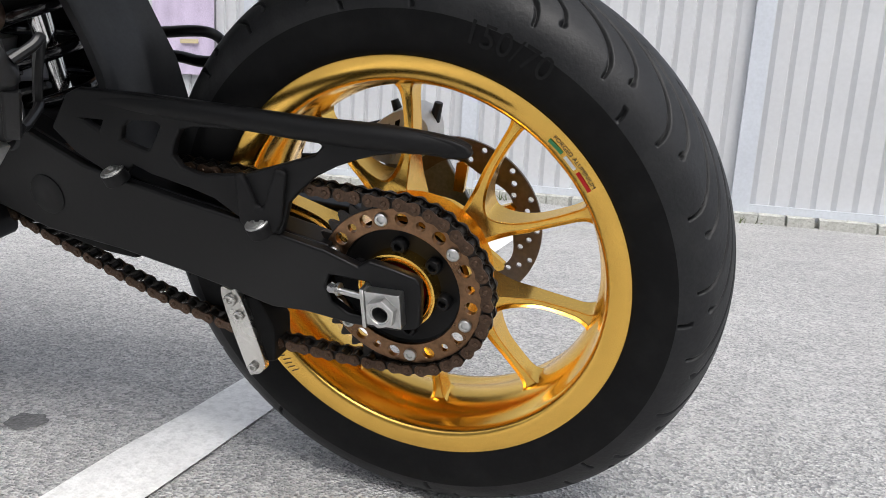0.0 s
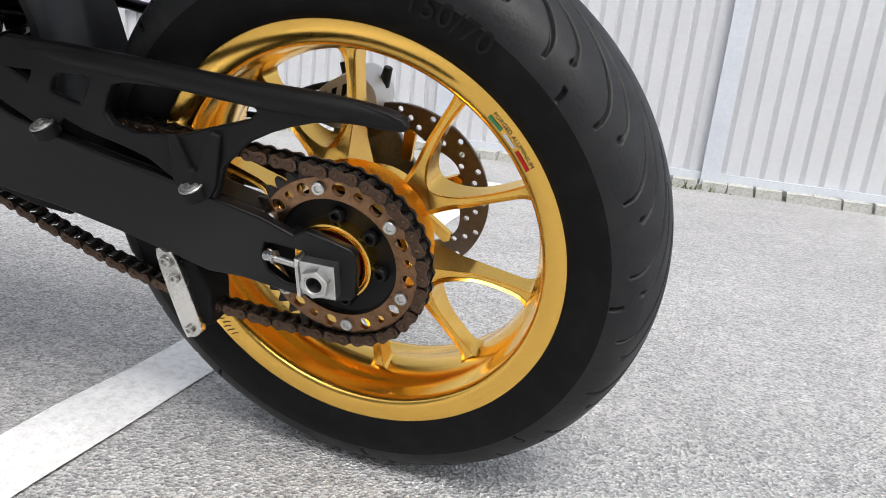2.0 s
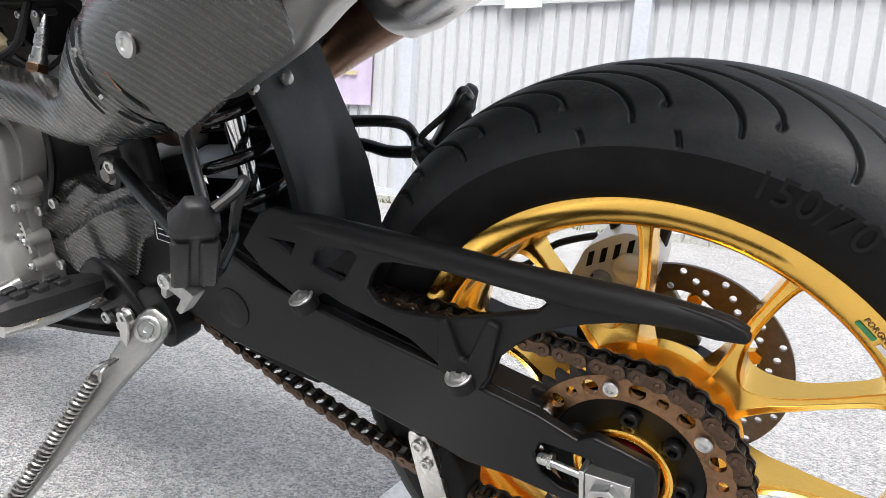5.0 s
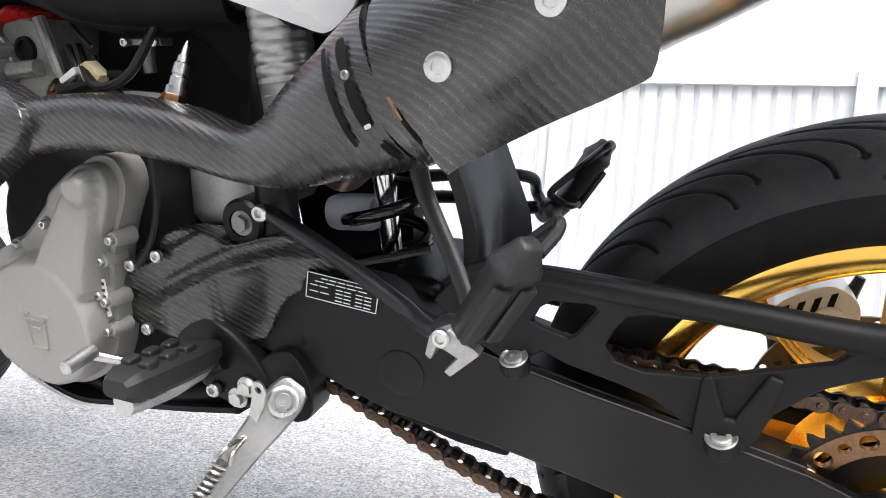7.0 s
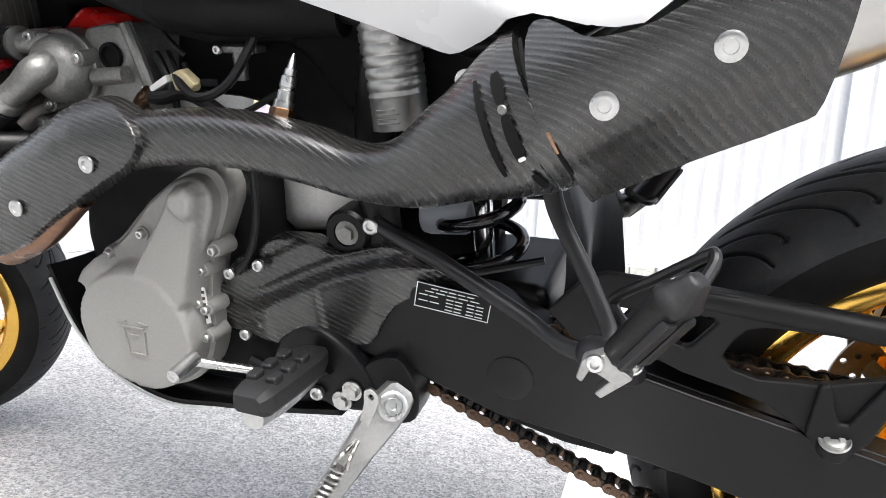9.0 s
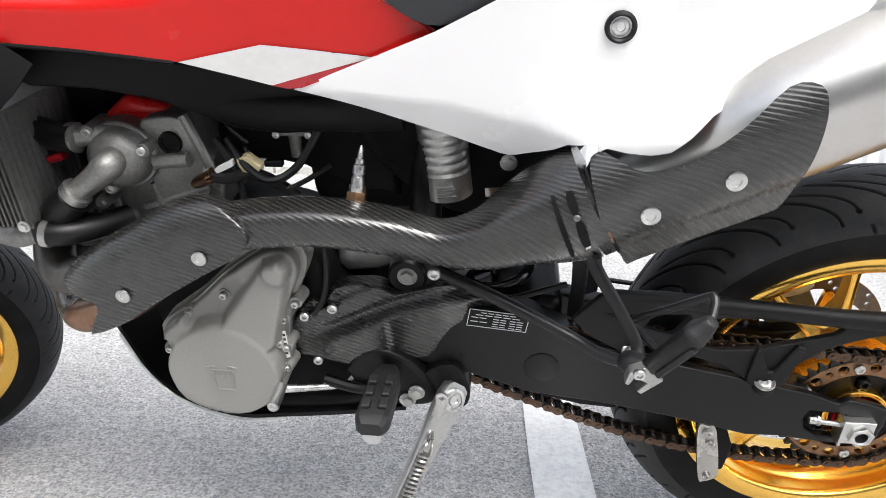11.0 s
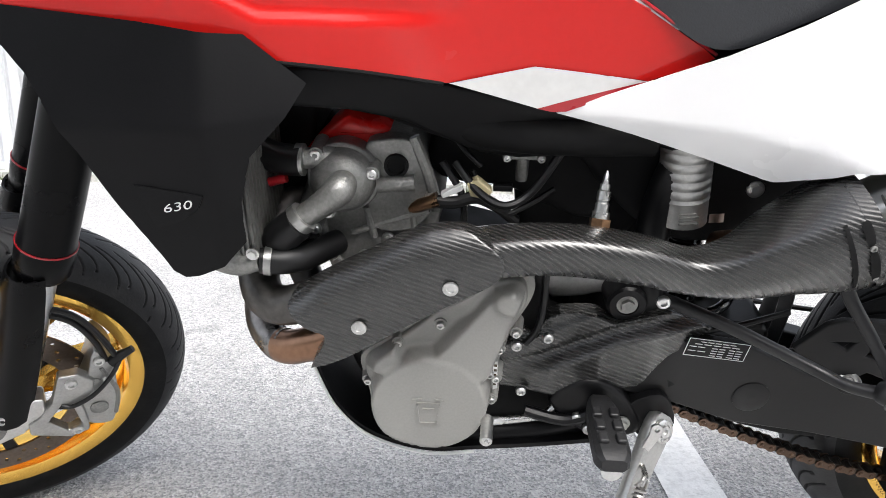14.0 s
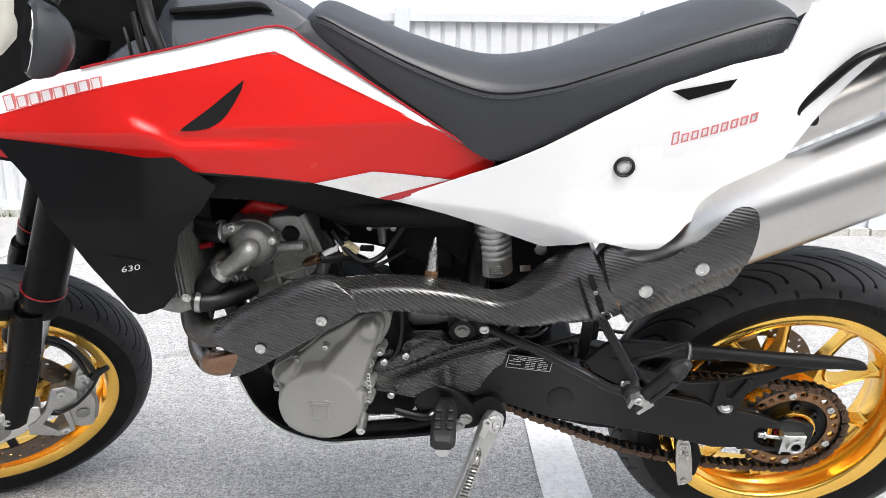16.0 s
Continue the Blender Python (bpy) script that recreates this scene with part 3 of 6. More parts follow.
def spoke_bm(middle):
    """A forked spoke: one broad arm from the hub that parts into two bars with a rounded crotch."""
    outer = [(0.046, 17.0), (0.060, 15.5), (0.075, 14.6), (0.090, 14.9), (0.110, 16.6), (0.130, 18.4), (0.160, 19.0), (0.183, 19.4), (0.192, 20.4), (0.199, 22.5)]
    inner = [(0.199, 12.6), (0.192, 14.4), (0.183, 15.2), (0.160, 15.1), (0.138, 14.1), (0.122, 12.0), (0.110, 8.8), (0.102, 4.8), (0.0985, 0.0)]
    loop = [(r, -a) for r, a in outer + inner] + [(r, a) for r, a in (outer + inner)[-2::-1]]
    flat = curve_through([(*polar(r, middle + a, 0).xz, 0) for r, a in loop], 3)
    b = plate([(p.x, p.y) for p in flat], -1.0, 1.0)
    front = [g for g in b.faces if all(v.co.y < -0.99 for v in g.verts)]
    bmesh.ops.inset_region(b, faces=front, thickness=0.0032, use_even_offset=True)
    for v in {v for g in front for v in g.verts}:
        v.co.y = -0.70
    for v in b.verts:
        r = math.hypot(v.co.x, v.co.z)
        deep = float(np.interp(r, (0.05, 0.08, 0.105, 0.135, 0.18, 0.20), (0.031, 0.028, 0.019, 0.0125, 0.0115, 0.018)))
        v.co.y = v.co.y * deep - 0.006 * (1 - step01((r - 0.06) / 0.12))
    return b


def wheel(name, m, half, tyre_profile, shoulder, period, dash, first, label):
    """A forged wheel with five forked spokes and its tyre; first: the angle of the first spoke at the rim."""
    rim = part(name, lathe(rim_profile(half), 160, closed=True), M_GOLD, bike, label)
    rim.matrix_local = m
    tyre("tyre", rim, tyre_profile, shoulder, period, 0.0052, dash, Matrix.Identity(4), "black sport tyre with curved dusty tread grooves")
    part("hub", lathe([(-0.045, 0.030), (-0.045, 0.050), (-0.030, 0.058), (0.0, 0.052), (0.030, 0.058), (0.045, 0.050), (0.045, 0.030)], 64), M_GOLD, rim)
    first_spoke = part("spoke", spoke_bm(first + 18), M_GOLD, rim, smooth=40, bevel=0.003)
    for k in range(1, 5):
        share("spoke", first_spoke, rim, Matrix.Rotation(radians(72 * k), 4, "Y")).modifiers.new("edge", "BEVEL").width = 0.003
    return rim


REAR_TYRE = [(-0.054, 0.222), (-0.064, 0.229), (-0.071, 0.242), (-0.0755, 0.258), (-0.0755, 0.274), (-0.0715, 0.287), (-0.063, 0.2985), (-0.050, 0.3085), (-0.034, 0.3155), (-0.017, 0.3195), (0, 0.321)]
REAR_TYRE = [(y * 0.97, r - 0.0015 * (r > 0.30)) for y, r in REAR_TYRE]
REAR_TYRE += [(-y, r) for y, r in REAR_TYRE[-2::-1]]
AXLE = Vector((0.0, 0.0, 0.3275))
rear_wheel = wheel("rear_wheel", Matrix.Translation(AXLE), 0.0645, REAR_TYRE, 0.098, 25, 0.84, 33.0, "gold forged aluminium rear wheel")

part("cush_drum", lathe([(-0.072, 0.030), (-0.072, 0.068), (-0.069, 0.072), (-0.050, 0.0735), (-0.036, 0.079), (-0.024, 0.083), (-0.020, 0.070)], 72), M_GOLD, rear_wheel, "polished gold cush drive drum")

# raised size marking and the rim transfers of the rear wheel


part("size_marking", text_mesh("150/70", 0.030, lambda u, v: polar(0.254 + v, 25 + math.degrees(u / 0.262), -0.0758)), M_BLACK, rear_wheel, "raised tyre size lettering")


def rim_face_y(r):
    return -0.0602 - 0.0045 * (r - 0.2085) / 0.0165


part("transfer_text", text_mesh("FORGED ALUMINIUM", 0.0062, lambda u, v: polar(0.2185 + v, 50.5 + math.degrees(u / 0.2185), rim_face_y(0.2185 + v) - 0.0006)), M_DARKPRINT, rear_wheel, "dark print along the rim")
for a0, a1, material in ((42.5, 47.0, M_GREEN), (48.0, 52.0, M_LABELWHITE), (53.0, 58.5, M_RED)):
    b = bmesh.new()
    vs = [(b.verts.new(polar(0.2128, a, rim_face_y(0.2128) - 0.0005)), b.verts.new(polar(0.2165, a, rim_face_y(0.2165) - 0.0005))) for a in np.linspace(a0, a1, 8)]
    for p, q in zip(vs, vs[1:]):
        b.faces.new((p[0], p[1], q[1], q[0]))
    part("transfer_stripe", b, material, rear_wheel)
rnd = random.Random(5)
for k in range(9):
    a = 226 + k * 1.55
    b = bmesh.new()
    h0, h1 = rnd.uniform(0.212, 0.216), rnd.uniform(0.2195, 0.2235)
    for w0, w1 in ((a, a + 0.28),):
        b.faces.new([b.verts.new(polar(r, aa + (r - 0.216) * 120, rim_face_y(r) - 0.0005)) for r, aa in ((h0, w0), (h1, w0), (h1, w1), (h0, w1))])
    part("transfer_stroke", b, M_DARKPRINT, rear_wheel)

# sprocket, its carrier and bolts
SPK = Vector((0.0, -0.085, 0.3265))
teeth = 38
out = []
for k in range(teeth * 6):
    a = 2 * math.pi * k / (teeth * 6)
    r = 0.0945 + 0.0055 * math.cos(6.2832 * k / 6)
    out.append((r * math.sin(a), r * math.cos(a)))
BOLTS = (-9.4, 52.0, 113.0, 173.5, 232.5, 296.0)
holes = [circle2(0, 0, 0.066, 64)]
for a0, a1 in zip(BOLTS, BOLTS[1:] + (350.6,)):
    for f, r in ((0.25, 0.0068), (0.50, 0.0046), (0.75, 0.0068)):
        a = radians(a0 + (a1 - a0) * f)
        holes.append(circle2(0.0780 * math.sin(a), 0.0780 * math.cos(a), r, 16))
sprocket = part("sprocket", plate(circle2(0, 0, 0.0890, 120), -0.0036, 0.003, holes), M_RUST, bike, "bronze-brown drilled chain sprocket", bevel=0.0007)
sprocket.matrix_local = Matrix.Translation(SPK)
part("tooth_ring", plate(out, -0.0028, 0.0028, [circle2(0, 0, 0.0875, 120)]), M_OILY, sprocket, "oily black teeth")
carrier = part("sprocket_carrier", lathe([(0.055, 0.045), (0.02, 0.062), (0.006, 0.0700), (0.0005, 0.0690), (-0.0005, 0.0665), (0.003, 0.0640), (0.0055, 0.055), (0.0055, 0.038), (0.014, 0.030)], 64), M_GUARD, bike, "black sprocket carrier")
carrier.matrix_local = Matrix.Translation(SPK)
for k, a in enumerate(BOLTS):
    q = polar(0.0775, a, -0.0036)
    screw(sprocket, q.x, q.y, q.z, 0.0070, 0.0045, name="sprocket_bolt")
    q = polar(0.0480, 3 + 49.5 * k if k < 3 else -9 + 60 * k, 0.0055)
    screw(carrier, q.x, q.y, q.z, 0.0085, 0.010, material=M_BLACK, name="carrier_bolt")
b = lathe([(-0.0085, 0.0335), (-0.0115, 0.0345), (-0.0120, 0.0365), (-0.0090, 0.0375), (-0.0090, 0.0390), (-0.0110, 0.0400), (-0.0105, 0.0420), (-0.0065, 0.0430), (0.010, 0.0430), (0.010, 0.0335)], 56, closed=True)
part("dust_ring", b, M_GOLD, carrier, "gold anodised ring")
part("spacer", lathe([(-0.0115, 0.014), (-0.0115, 0.0285), (0.008, 0.0320), (0.008, 0.014)], 32, closed=True), M_DEEPRED, carrier, "red anodised spacer")

# brake disc, far side
holes = []
for k in range(48):
    a = 2 * math.pi * k / 48
    rr = (0.1035, 0.095, 0.0865)[k % 3]
    holes.append(circle2(rr * math.sin(a), rr * math.cos(a), 0.0036, 9))
ring_in = [((0.078 + 0.004 * math.cos(6 * a)) * math.sin(a), (0.078 + 0.004 * math.cos(6 * a)) * math.cos(a)) for a in (2 * math.pi * k / 96 for k in range(96))]
disc = part("brake_disc", plate(circle2(0, 0, 0.110, 96), 0.088, 0.092, [ring_in] + holes), M_DISC, bike, "dark drilled rear brake disc")
disc.matrix_local = Matrix.Translation(AXLE)
for k in range(6):
    b = bmesh.new()
    plate([polar(r, a, 0).xz for r, a in ((0.045, -8), (0.080, -5), (0.084, 0), (0.080, 5), (0.045, 8))], 0.082, 0.090, bm=b)
    o = part("disc_arm", b, M_GOLD, disc)
    o.matrix_local = Matrix.Rotation(radians(60 * k + 10), 4, "Y")

# ---- chain ----
PITCH = 0.015875


def link_bm(inner):
    b = bmesh.new()
    wide, t = (0.0066, 0.0018) if inner else (0.0092, 0.0018)
    loop = []
    for k in range(9):
        a = math.pi * (0.5 + k / 8)
        loop.append((math.cos(a) * 0.0068, math.sin(a) * 0.0068))
    loop.append((PITCH / 2, -0.0047))
    for k in range(9):
        a = math.pi * (-0.5 + k / 8)
        loop.append((PITCH + math.cos(a) * 0.0068, math.sin(a) * 0.0068))
    loop.append((PITCH / 2, 0.0047))
    for s in (-1, 1):
        plate(loop, s * wide - t / 2, s * wide + t / 2, bm=b)
    if inner:
        for x in (0, PITCH):
            lathe([(-0.0058, 0.0050), (0.0058, 0.0050)], 10, (x, 0, 0), bm=b)
    else:
        for x in (0, PITCH):
            lathe([(-0.0116, 0.0), (-0.0116, 0.0022), (-0.0108, 0.0030), (0.0108, 0.0030), (0.0116, 0.0022), (0.0116, 0.0)], 8, (x, 0, 0), bm=b)
    return b


chain_path = []
R_CH = 0.0957
for k in range(61):
    a = radians(-4 + 182 * k / 60)
    chain_path.append((R_CH * math.sin(a), SPK.z + R_CH * math.cos(a)))
chain_path += [(-0.075, 0.2310), (-0.149, 0.2350), (-0.224, 0.2475), (-0.29, 0.2640), (-0.37, 0.2930), (-0.487, 0.3420), (-0.575, 0.3880)]
for k in range(13):
    a = radians(190 + 170 * k / 12)
    chain_path.append((-0.610 + 0.042 * math.sin(a), 0.430 + 0.042 * math.cos(a)))
chain_path += [(-0.40, 0.4510), (-0.20, 0.4380)]
pp = [Vector((x, 0, z)) for x, z in chain_path] + [Vector((chain_path[0][0], 0, chain_path[0][1]))]
dist = [0.0]
for a, c in zip(pp, pp[1:]):
    dist.append(dist[-1] + (c - a).length)


def on_chain(s):
    s %= dist[-1]
    for k in range(len(pp) - 1):
        if dist[k + 1] >= s:
            return pp[k].lerp(pp[k + 1], (s - dist[k]) / (dist[k + 1] - dist[k] + 1e-9))
    return pp[-1]


count = int(dist[-1] / PITCH) // 2 * 2
real = dist[-1] / count
chain = None
kinds = {}
for k in range(count):
    a, c = on_chain(k * real), on_chain((k + 1) * real)
    ang = math.atan2(c.z - a.z, c.x - a.x)
    m = Matrix.Translation((a.x, SPK.y, a.z)) @ Matrix.Rotation(-ang, 4, "Y")
    if chain is None:
        chain = part("drive_chain", link_bm(True), M_OILY, bike, "oily brown roller chain")
        chain.matrix_local = m
        kinds[0] = chain
        base = m.inverted()
    elif k == 1:
        kinds[1] = part("outer_link", link_bm(False), M_CHAIN, chain)
        kinds[1].matrix_local = base @ m
    else:
        share("inner_link" if k % 2 == 0 else "outer_link", kinds[k % 2], chain, base @ m)

# ---- swingarm, chain guard, rear axle ----
ARM = [(-0.62, 0.455), (-0.56, 0.478), (-0.50, 0.489), (-0.45, 0.482), (-0.400, 0.458), (-0.36, 0.438), (-0.304, 0.424), (-0.249, 0.411), (-0.200, 0.401), (-0.157, 0.392), (-0.112, 0.381), (-0.07, 0.3715), (-0.033, 0.3575),
       (-0.029, 0.3605), (-0.021, 0.3650), (0.006, 0.3595), (0.027, 0.3530), (0.0325, 0.3470), (0.0330, 0.3280), (0.030, 0.300), (0.024, 0.2935), (0.005, 0.2890), (-0.044, 0.288), (-0.10, 0.295), (-0.141, 0.294), (-0.2, 0.309), (-0.25, 0.321), (-0.335, 0.338), (-0.44, 0.352), (-0.52, 0.380), (-0.62, 0.405)]
SLOT = [(-0.066, 0.343), (-0.072, 0.330), (-0.066, 0.312), (-0.05, 0.301), (-0.022, 0.299), (-0.022, 0.341)]
swingarm = part("swingarm", plate(ARM, -0.110, -0.0975, [SLOT]), M_ARM, bike, "satin black swingarm", bevel=0.006)
part("inner_beam", plate([(x, z) for x, z in ARM if x < -0.06], -0.0980, -0.066), M_ARM, swingarm, bevel=0.003)
part("slot_backing", plate(SLOT, -0.092, -0.088), M_VOID, swingarm)
part("cross_member", box((-0.50, -0.07, 0.40), (-0.40, 0.09, 0.48)), M_BLACK, swingarm, bevel=0.015)
far_arm = [(-0.60, 0.42), (-0.40, 0.40), (-0.20, 0.345), (-0.05, 0.335), (0.02, 0.345), (0.042, 0.335), (0.040, 0.300), (-0.05, 0.290), (-0.25, 0.310), (-0.45, 0.350), (-0.60, 0.390)]
part("far_arm", plate(far_arm, 0.070, 0.105), M_BLACK, swingarm, bevel=0.006)
cap = part("pivot_cap", lathe([(0.004, 0.024), (-0.001, 0.024), (-0.002, 0.022), (-0.002, 0.012), (-0.003, 0.004), (-0.003, 0.0)], 40), M_ARM, swingarm)
cap.matrix_local = Matrix.Translation((-0.426, -0.110, 0.398))
part("chain_slider", plate([(-0.56, 0.395), (-0.50, 0.372), (-0.43, 0.345), (-0.37, 0.330), (-0.32, 0.326), (-0.315, 0.342), (-0.43, 0.360), (-0.55, 0.41)], -0.106, -0.068), M_VOID, swingarm, bevel=0.004)
block = part("axle_block", plate([(-0.0225, 0.338), (0.0155, 0.338), (0.0155, 0.300), (-0.0225, 0.300)], -0.122, -0.105, [circle2(-0.003, 0.319, 0.0085, 24)]), M_ALU, swingarm, "machined aluminium chain adjuster block", bevel=0.0012)
part("adjuster_plate", plate([(-0.0265, 0.341), (-0.0225, 0.341), (-0.0225, 0.297), (-0.0265, 0.297)], -0.124, -0.100), M_ALU, swingarm, bevel=0.0006)
nut = part("axle_nut", plate(circle2(0, 0, 0.0165, 6, 0.2), -0.010, 0.0, [circle2(0, 0, 0.010, 20)]), M_ALU, swingarm, "hexagonal axle nut", bevel=0.0014)
nut.matrix_local = Matrix.Translation((-0.003, -0.121, 0.319))
axle_end = part("axle_end", lathe([(-0.004, 0.0085), (-0.004, 0.0100), (0.02, 0.0100), (0.02, 0.0085)], 28, closed=True), M_ALU, swingarm)
axle_end.matrix_local = Matrix.Translation((-0.003, -0.126, 0.319))
part("axle", tube([(-0.003, -0.10, 0.3195), (0, 0.0, 0.325), (0, 0.11, 0.3275)], 0.0085), M_STEEL, swingarm)
part("adjuster_bolt", tube([(-0.058, -0.113, 0.330), (-0.024, -0.113, 0.326)], 0.0035, raw=True), M_ZINC, swingarm)
part("adjuster_head", lathe([(-0.067, 0.0), (-0.067, 0.0042), (-0.065, 0.0052), (-0.057, 0.0052), (-0.057, 0.007), (-0.0535, 0.007), (-0.0535, 0.0)], 8, (0, -0.113, 0.331), axis="x"), M_ZINC, swingarm)

GUARD = [(-0.392, 0.478), (-0.376, 0.497), (-0.359, 0.516), (-0.341, 0.523), (-0.299, 0.521), (-0.239, 0.517), (-0.188, 0.512), (-0.120, 0.508), (-0.045, 0.503), (0.0, 0.502), (0.044, 0.498), (0.070, 0.493), (0.083, 0.488), (0.088, 0.482), (0.084, 0.477), (0.066, 0.476), (0.044, 0.478), (0.022, 0.478), (-0.004, 0.474), (-0.025, 0.468), (-0.046, 0.460),
         (-0.070, 0.448), (-0.088, 0.433), (-0.103, 0.418), (-0.110, 0.400), (-0.118, 0.382), (-0.150, 0.383), (-0.166, 0.396), (-0.193, 0.414), (-0.222, 0.423), (-0.243, 0.428), (-0.268, 0.434), (-0.290, 0.443), (-0.305, 0.432), (-0.322, 0.427), (-0.340, 0.437), (-0.367, 0.452)]
HOLE_A = [(-0.236, 0.457), (-0.228, 0.474), (-0.219, 0.485), (-0.205, 0.489), (-0.120, 0.490), (-0.066, 0.4845), (-0.059, 0.479), (-0.068, 0.470), (-0.154, 0.443), (-0.205, 0.439), (-0.228, 0.445)]
HOLE_B = [(-0.300, 0.470), (-0.293, 0.484), (-0.283, 0.491), (-0.248, 0.492), (-0.244, 0.488), (-0.262, 0.463), (-0.268, 0.460), (-0.290, 0.466)]
HOLE_C = [(-0.346, 0.490), (-0.318, 0.490), (-0.326, 0.478)]
guard = part("chain_guard", plate(GUARD, -0.109, -0.099, [HOLE_A, HOLE_B, HOLE_C]), M_GUARD, bike, "black plastic chain guard", bevel=0.004)
bm = tube([(-0.352, -0.100, 0.510), (-0.300, -0.100, 0.510), (-0.239, -0.101, 0.506), (-0.153, -0.102, 0.500), (-0.07, -0.103, 0.4935), (0.0, -0.103, 0.490), (0.045, -0.102, 0.4875), (0.072, -0.101, 0.4845), (0.084, -0.100, 0.482)], [0.007, 0.010, 0.0115, 0.0115, 0.012, 0.0125, 0.0105, 0.0085, 0.005], 20)
part("upper_rail", bm, M_GUARD, guard)
part("web", plate([(-0.162, 0.394), (-0.150, 0.385), (-0.122, 0.384), (-0.112, 0.398), (-0.098, 0.452), (-0.110, 0.456), (-0.131, 0.412), (-0.138, 0.412), (-0.150, 0.448), (-0.158, 0.446)], -0.1155, -0.107), M_GUARD, guard, "moulded web above the mounting screw", bevel=0.004)
washer = lathe([(0.0, 0.0130), (-0.0010, 0.0130), (-0.0018, 0.0120), (-0.0010, 0.0105), (-0.0004, 0.0088), (-0.0022, 0.0080), (-0.0026, 0.0066), (-0.0026, 0.0038), (-0.0008, 0.0034), (-0.0008, 0.0)], 32)
ear = part("guard_screw", washer, M_SILVER, guard, "large zinc-plated screw")
TURN = pose(0, 0, 0, -72, -8, 0)
ear.matrix_local = Matrix.Translation((-0.313, -0.1165, 0.437)) @ TURN
share("guard_screw", ear, guard, Matrix.Translation((-0.139, -0.1165, 0.396)) @ TURN)
for x, z in ((-0.313, 0.437), (-0.139, 0.396)):
    end = Vector((x, -0.1165, z))
    part("foot", tube([end + TURN.to_3x3() @ Vector((0, 0.014, 0)), end + TURN.to_3x3() @ Vector((0, 0.0, 0))], 0.0138, 24, raw=True), M_GUARD, guard, bevel=0.002)
slider = part("chain_guide", plate(smooth2([(-0.206, 0.302), (-0.193, 0.308), (-0.181, 0.301), (-0.164, 0.222), (-0.168, 0.206), (-0.180, 0.199), (-0.190, 0.207)], 4), -0.112, -0.104), M_STEEL, bike, "stainless chain guide plate", bevel=0.0012)
for x, z, r in ((-0.193, 0.297, 0.0075), (-0.186, 0.278, 0.006), (-0.179, 0.211, 0.0055)):
    screw(slider, x, -0.1125, z, r, 0.004, name="plate_bolt", material=M_STEEL)
part("guide_block", plate([(-0.20, 0.30), (-0.165, 0.30), (-0.150, 0.262), (-0.155, 0.215), (-0.185, 0.21)], -0.104, -0.066), M_VOID, slider, bevel=0.004)
LA, LB, LC, LD = [Vector(p) for p in ((-0.5265, 0.4645), (-0.4495, 0.4565), (-0.4450, 0.4830), (-0.5220, 0.4915))]
label_plate = part("tyre_label", plate([p.to_tuple() for p in (LA, LB, LC, LD)], -0.1112, -0.1095), M_BLACK, swingarm, "small black sticker with rows of white print")


def on_label(u, v):
    return (LA.lerp(LB, u).lerp(LD.lerp(LC, u), v)).to_tuple()


bm = bmesh.new()
for u0, u1, v in ((0.20, 0.80, 0.84), (0.12, 0.88, 0.70), (0.05, 0.33, 0.54), (0.42, 0.66, 0.54), (0.70, 0.94, 0.54), (0.42, 0.66, 0.40), (0.70, 0.94, 0.40), (0.05, 0.36, 0.30), (0.42, 0.66, 0.26), (0.70, 0.94, 0.26), (0.42, 0.66, 0.12), (0.70, 0.94, 0.12)):
    parts = 5 if u1 - u0 > 0.4 else 2
    for k in range(parts):
        a, c = u0 + (u1 - u0) * k / parts, u0 + (u1 - u0) * (k + 0.8) / parts
        plate([on_label(a, v - 0.018), on_label(c, v - 0.018), on_label(c, v + 0.018), on_label(a, v + 0.018)], -0.1118, -0.1113, bm=bm)
for a, c, d, e in ((0, 1, 0, 0.03), (0, 1, 0.97, 1), (0, 0.012, 0, 1), (0.988, 1, 0, 1)):
    plate([on_label(a, d), on_label(c, d), on_label(c, e), on_label(a, e)], -0.1118, -0.1113, bm=bm)
part("label_print", bm, M_LABELWHITE, label_plate)

# rear brake caliper on the far side
caliper = part("rear_caliper", plate(smooth2([(-0.105, 0.414), (-0.099, 0.435), (-0.088, 0.453), (-0.053, 0.472), (-0.030, 0.465), (-0.020, 0.447), (-0.027, 0.419), (-0.065, 0.405)], 3), 0.066, 0.118), M_CALIPER, bike, "bright silver rear brake caliper", bevel=0.005)
for k in range(4):
    x = -0.091 + 0.0135 * k
    part("cooling_slot", plate([(x, 0.430 + 0.006 * k), (x + 0.006, 0.433 + 0.006 * k), (x + 0.009, 0.449 + 0.006 * k), (x + 0.003, 0.446 + 0.006 * k)], 0.0648, 0.070), M_VOID, caliper)
part("piston_cap", lathe([(0.060, 0.0), (0.060, 0.013), (0.062, 0.016), (0.070, 0.0165)], 28, (-0.046, 0, 0.436)), M_CALIPER, caliper)
part("caliper_bracket", plate([(-0.10, 0.42), (-0.03, 0.44), (0.02, 0.35), (0.0, 0.30), (-0.04, 0.31), (-0.09, 0.37)], 0.098, 0.106), M_CAST, caliper, bevel=0.002)
part("brake_hose", tube([(-0.098, 0.12, 0.442), (-0.14, 0.11, 0.430), (-0.20, 0.10, 0.395), (-0.36, 0.10, 0.41)], 0.004, 10), M_HOSE, caliper)
part("bleed_nipple", tube([(-0.026, 0.10, 0.452), (-0.019, 0.10, 0.474)], [0.007, 0.005], 10, raw=True), M_HOSE, caliper)
part("pin_boot", tube([(-0.072, 0.10, 0.462), (-0.076, 0.10, 0.475)], [0.006, 0.005], 10, raw=True), M_HOSE, caliper)
screw(caliper, -0.075, 0.065, 0.418, 0.008, 0.006, hexed=True, name="caliper_bolt")

